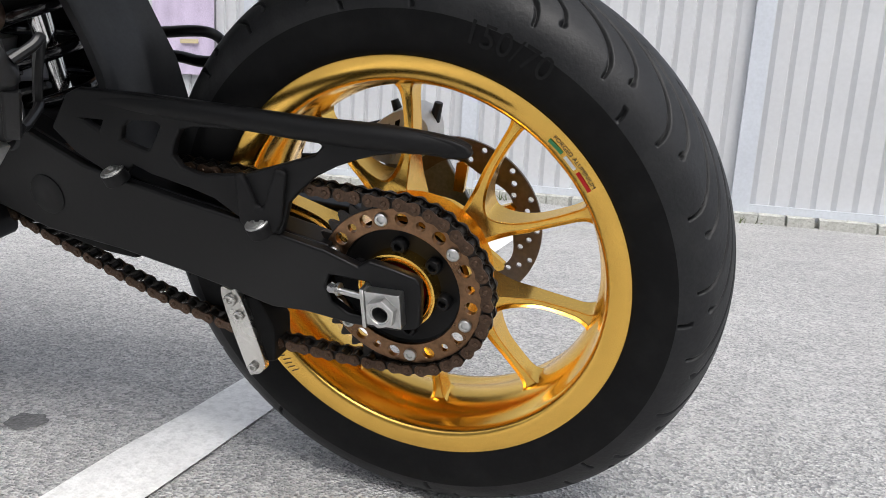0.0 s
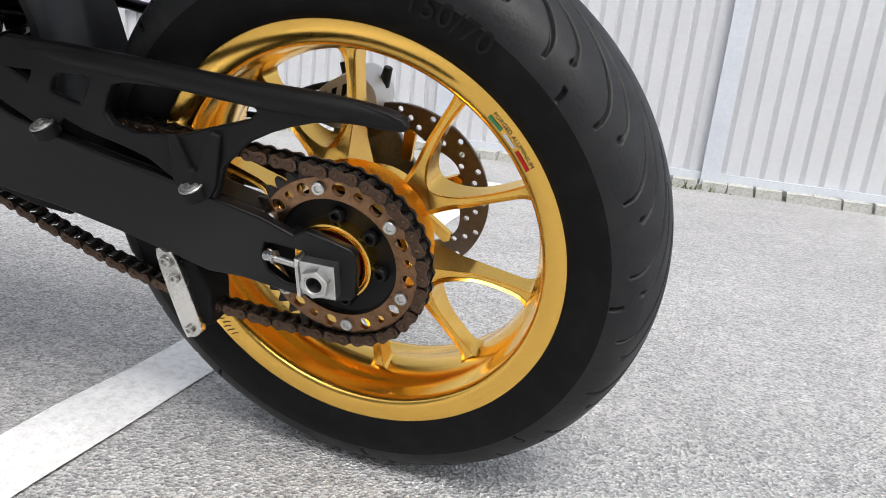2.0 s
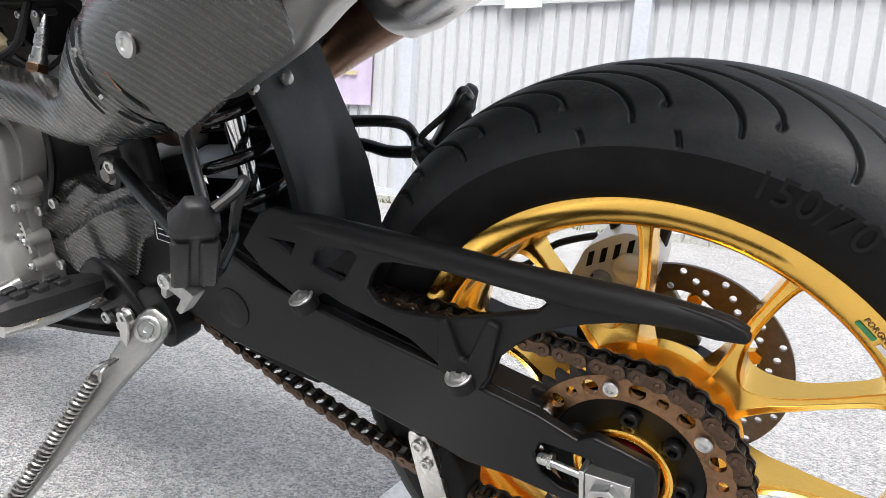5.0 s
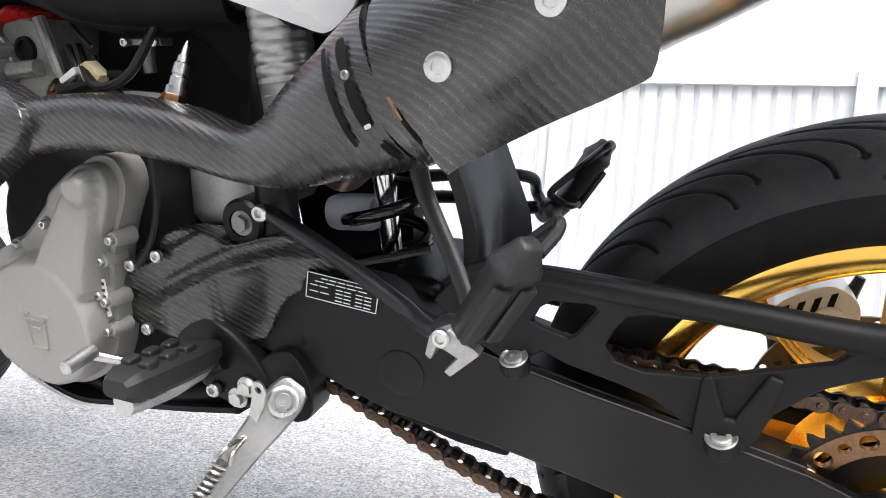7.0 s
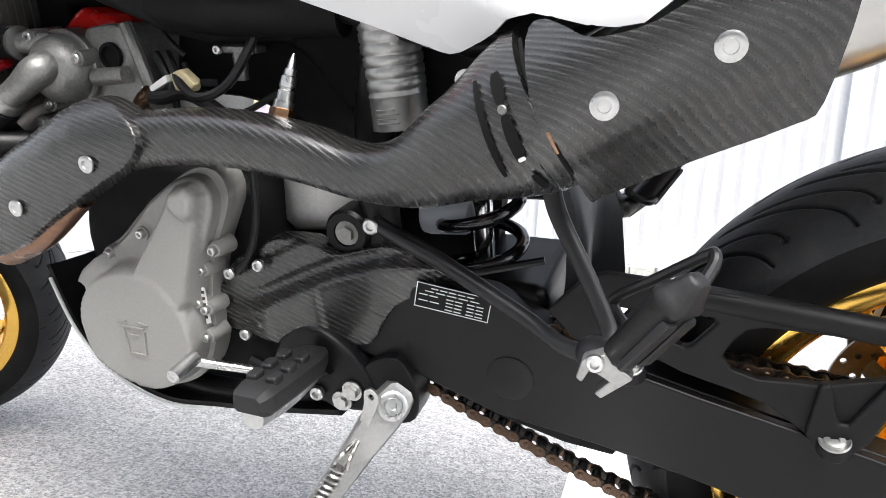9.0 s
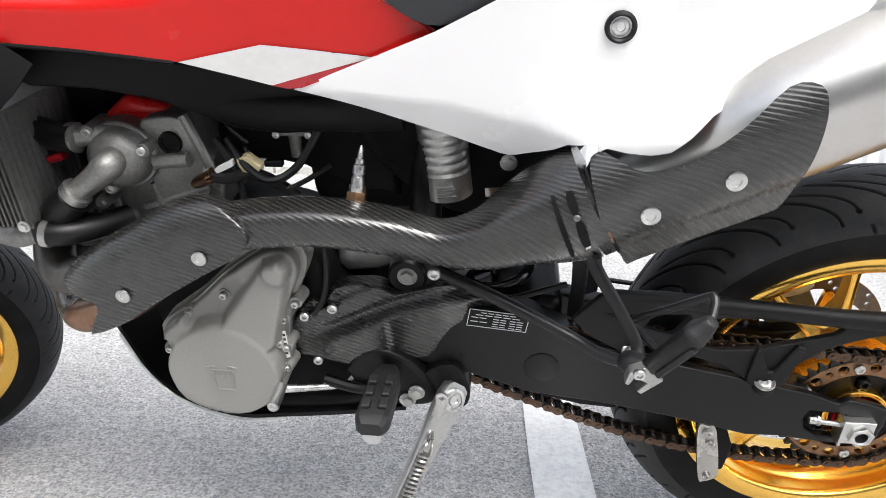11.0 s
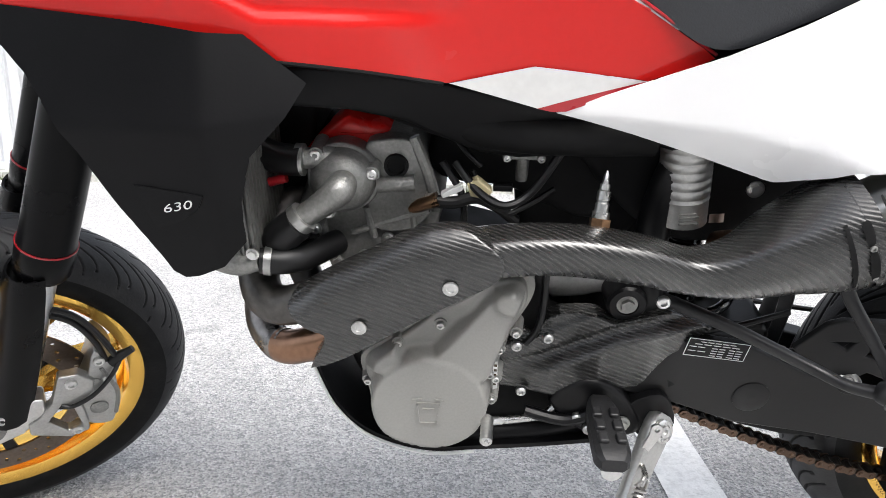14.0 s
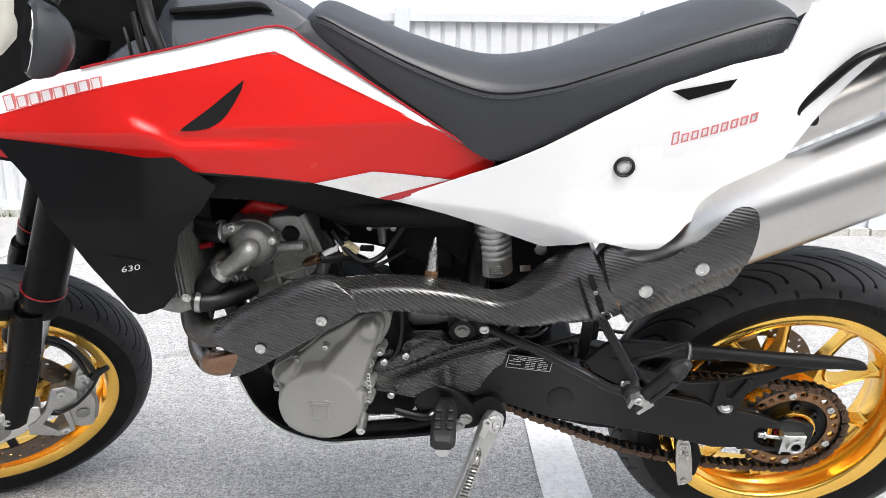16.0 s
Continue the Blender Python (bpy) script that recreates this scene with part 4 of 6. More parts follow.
# inner mudguard between swingarm and seat
mud = bmesh.new()
rows = []
for z in np.linspace(0.415, 0.72, 26):
    x0 = float(np.interp(z, (0.42, 0.48, 0.52, 0.56, 0.60, 0.62, 0.66, 0.72), (-0.372, -0.368, -0.369, -0.379, -0.394, -0.404, -0.426, -0.462)))
    x1 = float(np.interp(z, (0.42, 0.48, 0.55, 0.61, 0.66, 0.72), (-0.376, -0.370, -0.368, -0.382, -0.405, -0.445)))
    x2 = float(np.interp(z, (0.42, 0.458, 0.527, 0.60, 0.66, 0.72), (-0.338, -0.335, -0.344, -0.372, -0.395, -0.430)))
    rows.append([mud.verts.new((x, y, z)) for x, y in ((x0 - 0.020, -0.036), (x0 - 0.004, -0.040), (x0, -0.036), (x0 + 0.002, -0.026), (0.5 * (x0 + x1) + 0.002, -0.005), (x1 - 0.001, 0.022), (x1, 0.030), (x1 + 0.3 * (x2 - x1), 0.036), (x1 + 0.7 * (x2 - x1), 0.045), (x2, 0.051), (x2 - 0.020, 0.055))])
for a, c in zip(rows, rows[1:]):
    for k in range(10):
        mud.faces.new((a[k], a[k + 1], c[k + 1], c[k]))
mudguard = part("rear_mudguard", mud, M_FENDER, bike, "dusty black plastic inner mudguard", solid=0.003, smooth=50)
screw(mudguard, -0.388, -0.010, 0.628, 0.0085, 0.004, name="mudguard_screw")
screw(mudguard, -0.412, -0.036, 0.622, 0.0085, 0.004, name="mudguard_screw")

# shock absorber: spring, body and reservoir
shock = part("shock_body", tube([(-0.505, 0.0, 0.72), (-0.490, 0.0, 0.545), (-0.480, 0.0, 0.42)], [0.024, 0.0125, 0.012], 20), M_CHROME, bike, "rear shock absorber")
d0, d1 = Vector((-0.498, 0.0, 0.625)), Vector((-0.482, 0.0, 0.440))
axis = (d1 - d0).normalized()
u0 = axis.orthogonal().normalized()
w0 = axis.cross(u0)
coil = [d0 + (d1 - d0) * (k / 150) + (u0 * math.cos(k * 0.155) + w0 * math.sin(k * 0.155)) * 0.044 for k in range(151)]
part("coil_spring", tube(coil, 0.0074, 12, raw=True), M_GLOSSBLACK, shock, "gloss black coil spring")
for s, r in ((0.0, 0.046), (1.0, 0.044)):
    c = d0.lerp(d1, s)
    part("spring_collar", tube([c - axis * 0.006, c + axis * 0.006], r, 28, raw=True), M_ZINC, shock)
res = bmesh.new()
zz = 0.600
prof = [(0.600, 0.0), (0.600, 0.0285), (0.630, 0.0285), (0.632, 0.0294)]
for k in range(8):
    zz = 0.636 + k * 0.011
    prof += [(zz, 0.0284), (zz + 0.0015, 0.0284), (zz + 0.003, 0.0294), (zz + 0.0095, 0.0294)]
prof += [(0.74, 0.030), (0.74, 0.0)]
reservoir = part("shock_reservoir", lathe(prof, 36, (0, 0, 0), axis="z"), M_SILVER, bike, "ribbed silver shock reservoir")
reservoir.matrix_local = pose(-0.5495, -0.072, 0.636, 0, -6, 0) @ Matrix.Translation((0, 0, -0.600))
for k in range(4):
    part("print_bar", box((-0.011, -0.0292, 0.607 + 0.0042 * k), (0.011 - 0.003 * (k % 2), -0.0262, 0.6083 + 0.0042 * k)), M_CAST, reservoir)

# ---- exhaust: headers, carbon-covered mid pipe, two silencers ----
header = part("header_pipe", tube([(-0.985, -0.02, 0.625), (-1.025, -0.05, 0.625), (-1.052, -0.10, 0.590), (-1.046, -0.135, 0.555), (-1.015, -0.150, 0.545), (-0.95, -0.158, 0.575), (-0.88, -0.158, 0.615)], 0.0240, 18), M_DARKPIPE, bike, "dark heat-stained exhaust header")
part("lower_bend", tube([(-0.985, 0.03, 0.610), (-1.05, 0.01, 0.575), (-1.070, -0.05, 0.530), (-1.062, -0.105, 0.495), (-1.036, -0.140, 0.482), (-1.020, -0.150, 0.486)], 0.0208, 20), M_PIPEGREY, header)
part("lower_header", tube([(-1.028, -0.146, 0.483), (-1.005, -0.157, 0.490), (-0.94, -0.168, 0.522), (-0.88, -0.168, 0.57)], 0.0213, 20), M_HEAT, header, "browned lower header bend")
bm = tube([(-0.86, -0.158, 0.606), (-0.80, -0.156, 0.628), (-0.707, -0.154, 0.637), (-0.62, -0.152, 0.628), (-0.555, -0.150, 0.613), (-0.505, -0.150, 0.620), (-0.46, -0.150, 0.644), (-0.425, -0.150, 0.660), (-0.395, -0.150, 0.672)],
               [0.031, 0.031, 0.0305, 0.030, 0.0285, 0.038, 0.053, 0.062, 0.0655], 36, 8)
bm.verts.ensure_lookup_table()
for k in range(0, len(bm.verts), 36):
    # the upper side is pressed flat, with a soft crease along its near edge
    ring = [bm.verts[k + i] for i in range(36)]
    c = sum((v.co for v in ring), Vector()) / 36
    reach = max((v.co - c).length for v in ring)
    up = max((v.co - c for v in ring), key=lambda d: d.z).normalized()
    fade = step01((-0.40 - c.x) / 0.06)
    for v in ring:
        high = (v.co - c).dot(up)
        v.co -= up * (max(0.0, high - 0.66 * reach) * 0.72 * fade)
mid = part("mid_pipe", bm, M_CARBONPIPE, bike, "exhaust mid pipe under a glossy carbon fibre cover", smooth=60)
SHIELD = smooth2([(-1.003, 0.568), (-0.989, 0.556), (-0.973, 0.549), (-0.959, 0.545), (-0.961, 0.530), (-0.977, 0.498), (-0.939, 0.511), (-0.898, 0.538), (-0.858, 0.564), (-0.820, 0.587), (-0.786, 0.606), (-0.769, 0.619),
                  (-0.763, 0.633), (-0.769, 0.647), (-0.7867, 0.659), (-0.8013, 0.6665), (-0.8205, 0.669), (-0.8444, 0.665), (-0.868, 0.656), (-0.893, 0.642), (-0.9186, 0.627), (-0.936, 0.618), (-0.966, 0.600), (-0.990, 0.583)], 2)


def shield_y(x, z):
    """The flat flank of the shield, rolled over the pipes along its upper edge."""
    top = float(np.interp(x, (-1.003, -0.966, -0.936, -0.9186, -0.893, -0.868, -0.8444, -0.8205, -0.763), (0.570, 0.600, 0.618, 0.627, 0.642, 0.656, 0.665, 0.669, 0.672)))
    d = max(0.0, (top - z) * 0.82)
    roll = 0.032 * (1.0 - math.sqrt(max(0.0, 1.0 - (max(0.0, 0.056 - d) / 0.056) ** 2)))
    along = (x + 0.98) * 0.80 + (z - 0.53) * 0.60
    return -0.207 + roll + 0.008 * step01((along - 0.03) / 0.20) + 0.25 * max(0.0, d - 0.075)


shield = part("header_shield", panel(SHIELD, shield_y, 0.004, 0.002, back=-0.158), M_CARBON, bike, "carbon fibre heat shield on the header", smooth=50)
for x, z in ((-0.819, 0.611), (-0.918, 0.560)):
    screw(shield, x, shield_y(x, z) - 0.0020, z, 0.0085, 0.003, name="shield_screw")
slope = 27.0
AX, AZ = math.cos(radians(slope)), math.sin(radians(slope))


def can(name, y, label):
    """A silencer tube rising to the rear, with its inlet cone and end cap."""
    def at(s):
        sink = 0.003 + 0.0155 * step01((0.215 - s) / 0.10) if y < 0 else 0.0
        inner = 0.021 * step01((0.215 - s) / 0.10) if y < 0 else 0.0
        return Vector((-0.400 + s * AX + sink * AZ, y + inner, 0.672 + s * AZ - sink * AX))
    front = ((0.014, 0.034), (0.022, 0.041), (0.036, 0.0450), (0.07, 0.0465), (0.115, 0.0480), (0.14, 0.0510), (0.165, 0.0560), (0.19, 0.0610), (0.215, 0.0640)) if y < 0 else ((0.05, 0.050), (0.06, 0.058), (0.09, 0.0635))
    rings = front + ((0.62, 0.0645), (0.635, 0.060))
    c = part(name, tube([at(f) for f, r in rings], [r for f, r in rings], 64, raw=True), M_CAN, bike, label)
    wide = 0.014 if y > 0 else 0.0
    part("inlet_pipe", tube([at(-0.12) + Vector((0, -y * 0.35, -0.01)), at(-0.05), at(0.06)], [0.028 + wide, 0.030 + wide, 0.050 if y > 0 else 0.028], 28, 6), M_HEAT, c, "heat-browned joint")
    part("end_cap", tube([at(0.635), at(0.64), at(0.655)], [0.060, 0.061, 0.045], 40, raw=True), M_BLACK, c)
    return c


near_can = can("silencer", -0.146, "brushed steel silencer")
can("silencer", 0.135, "brushed steel silencer of the far side")
CANSHIELD = smooth2([(-0.400, 0.728), (-0.392, 0.742), (-0.372, 0.738), (-0.350, 0.732), (-0.311, 0.743), (-0.269, 0.775), (-0.232, 0.812), (-0.208, 0.816), (-0.201, 0.800), (-0.201, 0.766), (-0.206, 0.692), (-0.222, 0.675), (-0.281, 0.647), (-0.338, 0.617), (-0.350, 0.612), (-0.364, 0.640), (-0.385, 0.676)], 3)


def can_y(x, z):
    across = -(x + 0.400) * AZ + (z - 0.672) * AX
    near = max(-0.046, min(0.056, across))
    return -0.149 - math.sqrt(0.0685 ** 2 - near ** 2) + 0.55 * max(0.0, -0.046 - across)


part("silencer_shield", panel(CANSHIELD, can_y, 0.006, 0.0), M_CARBON, near_can, "carbon fibre heat shield on the silencer", solid=0.004, smooth=60)
for x, z in ((-0.267, 0.728), (-0.340, 0.689)):
    screw(near_can, x, can_y(x, z) - 0.0005, z, 0.0098, 0.0035, name="shield_screw")


part("sleeve", tube([(-0.398, -0.150, 0.671), (-0.386, -0.150, 0.6775)], 0.0655, 44, raw=True), M_CARBON, mid)


def strip_on_pipe(a0, a1, off0, off1, half, lift, steps=16):
    """A thin strip bent round the pipe, from angle a0 to a1 (0 faces outwards, up is positive)."""
    b = bmesh.new()
    last = None
    for k in range(steps):
        f = k / (steps - 1)
        a, off = radians(a0 + (a1 - a0) * f), off0 + (off1 - off0) * f
        rr = 0.0600 + off * 0.16
        q = Vector((-0.437 + off - AZ * math.sin(a) * rr * 1.02, -0.150 - math.cos(a) * rr - lift, 0.654 + off * 0.45 + AX * math.sin(a) * rr * 1.02))
        w = Vector((AX, 0, AZ)) * (half * math.sin(math.pi * (k + 0.5) / steps) ** 0.25)
        pair = b.verts.new(q - w), b.verts.new(q + w)
        if last:
            b.faces.new((last[0], last[1], pair[1], pair[0]))
        last = pair
    return b


# vent slots across the cover, their inner shade laid on as flat dark strips, and the joint beside the silencer shield
# showing the hot pipe
slot = part("vent_slot", strip_on_pipe(40, -30, 0.0205, 0.0135, 0.0027, 0.0022), M_VOID, mid, "flat dark strip for the shade in a vent slot")
part("vent_slot", strip_on_pipe(38, 17, 0.036, 0.034, 0.0046, 0.0022), M_VOID, mid, "flat dark strip for the shade in a vent slot")
part("vent_slot", strip_on_pipe(10, -22, 0.0335, 0.0305, 0.0046, 0.0022), M_VOID, mid, "flat dark strip for the shade in a vent slot")
part("vent_slot", strip_on_pipe(-34, -52, 0.0315, 0.0330, 0.0030, 0.0022, 8), M_VOID, mid, "flat dark strip for the shade in a vent slot")
# daylight through the slot, put in as a bright metal patch
part("strip_seen_through", strip_on_pipe(-18.5, -21.5, 0.0313, 0.0307, 0.0030, 0.0026, 5), M_ALU, mid, "bright patch standing for daylight through the slot")
part("joint_gap", strip_on_pipe(52, -54, 0.0570, 0.0530, 0.0020, -0.0020, 24), M_VOID, mid, "dark joint beside the shield")
part("strip_seen_through", strip_on_pipe(8, -24, 0.0550, 0.0536, 0.0013, -0.0016, 10), M_HEAT, mid, "browned pipe showing in the joint")
q = strip_on_pipe(14.5, 12.5, 0.0340, 0.0336, 0.002, 0.002, 2)
q.verts.ensure_lookup_table()
screw(mid, *(sum((v.co for v in q.verts), Vector()) / 4), 0.0034, 0.002, name="slot_bolt", material=M_CAST)
q.free()

# ---- oxygen sensor ----
s0, s1 = Vector((-0.6565, -0.124, 0.634)), Vector((-0.6490, -0.094, 0.705))
steps = ((0.20, 0.0090), (0.22, 0.0098), (0.40, 0.0098), (0.401, 0.0078), (0.52, 0.0078), (0.53, 0.0068), (0.56, 0.0068), (0.57, 0.0078), (0.70, 0.0074), (0.72, 0.0058), (0.80, 0.0055), (0.81, 0.0040), (0.93, 0.0030), (1.0, 0.0012))
sensor = part("oxygen_sensor", tube([s0.lerp(s1, a) for a, r in steps], [r for a, r in steps], 18, raw=True), M_ZINC, bike, "silver oxygen sensor on a rusty hexagonal base")
part("sensor_base", tube([s0, s0.lerp(s1, 0.30)], 0.0125, 6, raw=True), M_RUST, sensor, bevel=0.0008)

# ---- engine ----
ECOVER = smooth2([(-0.926, 0.455), (-0.900, 0.480), (-0.868, 0.505), (-0.836, 0.536), (-0.800, 0.565), (-0.766, 0.586), (-0.742, 0.586), (-0.731, 0.570), (-0.734, 0.545), (-0.752, 0.504), (-0.765, 0.455), (-0.768, 0.405), (-0.785, 0.358), (-0.815, 0.334), (-0.851, 0.324), (-0.888, 0.334), (-0.912, 0.370), (-0.920, 0.415)], 4)


def within(loop, x, z):
    """Distance inside a convex outline (negative outside)."""
    mx, mz = sum(p[0] for p in loop) / len(loop), sum(p[1] for p in loop) / len(loop)
    best = 1e9
    for (ax, az), (bx, bz) in zip(loop, loop[1:] + loop[:1]):
        nx, nz = az - bz, bx - ax
        k = math.hypot(nx, nz)
        d = ((x - ax) * nx + (z - az) * nz) / k
        if (mx - ax) * nx + (mz - az) * nz < 0:
            d = -d
        best = min(best, d)
    return best


COVER_ARM = [(-0.868, 0.430), (-0.853, 0.470), (-0.772, 0.583), (-0.745, 0.590), (-0.729, 0.574), (-0.735, 0.546), (-0.764, 0.446), (-0.80, 0.41)]
COVER_FAN = [(-0.925, 0.455), (-0.905, 0.507), (-0.884, 0.500), (-0.858, 0.428)]


def ecover_y(x, z):
    d = math.hypot(x + 0.8445, z - 0.4055)
    drum = 0.026 * step01((0.0785 - d) / 0.007)
    arm = 0.0235 * step01(within(COVER_ARM, x, z) / 0.012)
    boss = 0.007 * step01((0.021 - math.hypot(x + 0.752, z - 0.566)) / 0.008)
    fan = 0.018 * step01(within(COVER_FAN, x, z) / 0.010) + 0.006 * step01((0.47 - z) / 0.02)
    flank = 0.010 * step01((z - 0.46 + 0.85 * (x + 0.75)) / 0.05)
    return -0.136 - 0.006 * step01((-0.86 - x) / 0.05) - max(drum, arm + boss, fan if within(COVER_FAN, x, z) > 0 else 0.0, flank)


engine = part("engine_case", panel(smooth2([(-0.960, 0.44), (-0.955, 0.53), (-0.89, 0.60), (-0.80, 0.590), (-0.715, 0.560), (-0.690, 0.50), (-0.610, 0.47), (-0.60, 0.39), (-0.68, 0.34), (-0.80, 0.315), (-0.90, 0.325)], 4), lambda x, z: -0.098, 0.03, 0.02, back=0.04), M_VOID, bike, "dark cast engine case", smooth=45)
part("generator_cover", panel(ECOVER, ecover_y, 0.0035, 0.006, back=-0.095), M_COVER, engine, "grey painted generator cover with an embossed badge", smooth=88)
part("cover_flange", plate([(-0.838 + (x + 0.838) * 1.085, 0.455 + (z - 0.455) * 1.05) for x, z in ECOVER], -0.128, -0.095), M_COVER, engine, bevel=0.003)
for x, z in ((-0.777, 0.5685), (-0.8317, 0.5193), (-0.8867, 0.4886), (-0.9287, 0.4246), (-0.7353, 0.510), (-0.755, 0.484), (-0.7656, 0.4432), (-0.7575, 0.436), (-0.7617, 0.3998), (-0.905, 0.345)):
    x, z = x + 0.05 * (-0.838 - x), z + 0.03 * (0.455 - z)
    part("cover_lug", lathe([(-0.138, 0.0), (-0.138, 0.0078), (-0.112, 0.0110)], 14, (x, 0, z)), M_COVER, engine)
    screw(engine, x, -0.138, z, 0.0052, 0.006, hexed=False, name="cover_bolt")
badge = bmesh.new()
bx, bz = -0.8455, 0.399
for loop in ([(-0.012, 0.012), (0.012, 0.012), (0.012, 0.0105), (-0.012, 0.0105)], [(-0.0125, 0.008), (-0.011, 0.008), (-0.009, -0.016), (-0.011, -0.016)], [(0.011, 0.008), (0.0125, 0.008), (0.011, -0.016), (0.009, -0.016)],
             [(-0.010, -0.016), (0.010, -0.016), (0.010, -0.0175), (-0.010, -0.0175)], [(-0.006, 0.004), (0.006, 0.004), (0.006, 0.0025), (-0.006, 0.0025)], [(-0.017, 0.016), (-0.007, 0.018), (-0.007, 0.0165), (-0.017, 0.0145)], [(0.007, 0.018), (0.017, 0.016), (0.017, 0.0145), (0.007, 0.0165)]):
    plate([(bx + 1.2 * x, bz + 1.2 * z) for x, z in loop], -0.1640, -0.1600, bm=badge)
part("badge", badge, M_COVER, engine, "embossed maker's badge")
part("number_strip", plate([(-0.766, 0.462), (-0.7605, 0.462), (-0.7590, 0.420), (-0.7645, 0.418)], -0.1385, -0.137), M_LABELWHITE, engine, "white strip with printed marks")
for k in range(5):
    part("print_mark", box((-0.7645, -0.1395, 0.4255 + 0.0075 * k), (-0.7610, -0.139, 0.4290 + 0.0075 * k)), M_DARKPRINT, engine)

cyl = [(-1.010, 0.635), (-0.990, 0.690), (-0.979, 0.712), (-0.954, 0.706), (-0.931, 0.701), (-0.914, 0.712), (-0.897, 0.729), (-0.872, 0.727), (-0.857, 0.697), (-0.850, 0.668), (-0.832, 0.647), (-0.839, 0.615), (-0.850, 0.570), (-0.90, 0.540), (-0.975, 0.550), (-0.990, 0.60)]


def head_y(x, z):
    y = -0.068
    y -= 0.004 * step01((0.600 - z) / 0.010)
    return y


head = part("cylinder", panel(cyl, head_y, 0.006, 0.006, back=0.10), M_CAST, bike, "cast aluminium cylinder and head", smooth=40)
part("valve_cover", panel(smooth2([(-1.010, 0.690), (-0.955, 0.742), (-0.930, 0.742), (-0.896, 0.732), (-0.915, 0.715), (-0.95, 0.706), (-0.988, 0.690)], 3), lambda x, z: -0.056, 0.012, 0.010, back=0.07), M_RED, head, "red valve cover", smooth=50)
part("cover_step", panel([(-0.955, 0.728), (-0.905, 0.726), (-0.925, 0.712), (-0.96, 0.712)], lambda x, z: -0.0585, 0.02, 0.002), M_RED, head, solid=0.003)
part("plug_boss", lathe([(-0.078, 0.0), (-0.078, 0.0095), (-0.082, 0.0105), (-0.082, 0.0140), (-0.07, 0.0150)], 28, (-0.888, 0, 0.697)), M_VOID, head, "black rubber plug")
part("boss_pipe", tube([(-0.910, -0.084, 0.674), (-0.866, -0.084, 0.678)], 0.0095, 14, raw=True), M_CAST, head)
part("head_rib", tube([(-0.868, -0.072, 0.730), (-0.852, -0.076, 0.690), (-0.840, -0.074, 0.64)], 0.007, 10), M_CAST, head)
part("head_shoulder", panel(smooth2([(-0.925, 0.640), (-0.925, 0.715), (-0.905, 0.728), (-0.868, 0.727), (-0.852, 0.690), (-0.848, 0.640), (-0.870, 0.612), (-0.91, 0.61)], 3), lambda x, z: -0.077, 0.02, 0.004, back=-0.05), M_CAST, head, smooth=50)
for x0, z0, x1, z1, r in ((-0.985, 0.640, -0.975, 0.575, 0.006), (-0.945, 0.605, -0.850, 0.640, 0.0045), (-0.925, 0.640, -0.918, 0.600, 0.005), (-0.872, 0.640, -0.866, 0.605, 0.005)):
    part("head_rib", tube([(x0, -0.073, z0), (x1, -0.075, z1)], r, 10, raw=True), M_CAST, head)
part("sensor_plug", tube([(-0.870, -0.070, 0.640), (-0.850, -0.083, 0.653), (-0.838, -0.085, 0.659)], [0.009, 0.008, 0.0095], 12), M_RUST, head)
for x, z in ((-0.900, 0.600), (-0.860, 0.612), (-0.846, 0.66), (-0.93, 0.575), (-0.965, 0.565)):
    screw(head, x, -0.0775, z, 0.006, 0.006, hexed=True, name="head_bolt")

pump = part("water_pump", lathe([(-0.060, 0.043), (-0.084, 0.043), (-0.086, 0.0415), (-0.086, 0.0385), (-0.093, 0.0375), (-0.104, 0.0345), (-0.112, 0.027), (-0.117, 0.016), (-0.118, 0.0)], 48, (-0.949, 0, 0.6825)), M_CAST, bike, "cast aluminium water pump housing")
part("outlet", tube([(-0.944, -0.108, 0.690), (-0.948, -0.124, 0.684), (-0.966, -0.130, 0.670), (-0.988, -0.134, 0.655)], [0.016, 0.0175, 0.0150, 0.0135], 20), M_CAST, pump)
part("inlet", tube([(-0.945, -0.080, 0.706), (-0.968, -0.090, 0.710), (-0.992, -0.100, 0.711)], [0.013, 0.0125, 0.012], 18), M_CAST, pump)
for x, z in ((-0.9756, 0.7172), (-0.9130, 0.6958), (-0.966, 0.6453), (-0.9842, 0.6235), (-0.9660, 0.590)):
    part("lug", lathe([(-0.101, 0.0), (-0.101, 0.0085), (-0.06, 0.0095)], 14, (x, 0, z)), M_CAST, pump)
    screw(pump, x, -0.101, z, 0.0062, 0.005, hexed=False, name="pump_bolt")
part("hose_clamp", tube([(-0.986, -0.134, 0.657), (-0.994, -0.135, 0.650)], 0.0185, 24, raw=True), M_SILVER, pump)
part("upper_clamp", tube([(-0.988, -0.102, 0.711), (-0.997, -0.102, 0.711)], 0.0185, 24, raw=True), M_SILVER, pump)
part("lower_hose", tube([(-0.993, -0.137, 0.649), (-1.015, -0.137, 0.630), (-1.025, -0.12, 0.605), (-1.020, -0.10, 0.585), (-1.00, -0.08, 0.575)], [0.0195, 0.021, 0.022, 0.022, 0.02], 18), M_HOSE, pump)
part("upper_hose", tube([(-0.990, -0.105, 0.711), (-1.02, -0.100, 0.712), (-1.06, -0.09, 0.725)], 0.0178, 16), M_HOSE, pump)
part("red_tape", tube([(-1.010, -0.106, 0.690), (-1.030, -0.106, 0.684)], 0.0055, 12, raw=True), M_DEEPRED, pump)

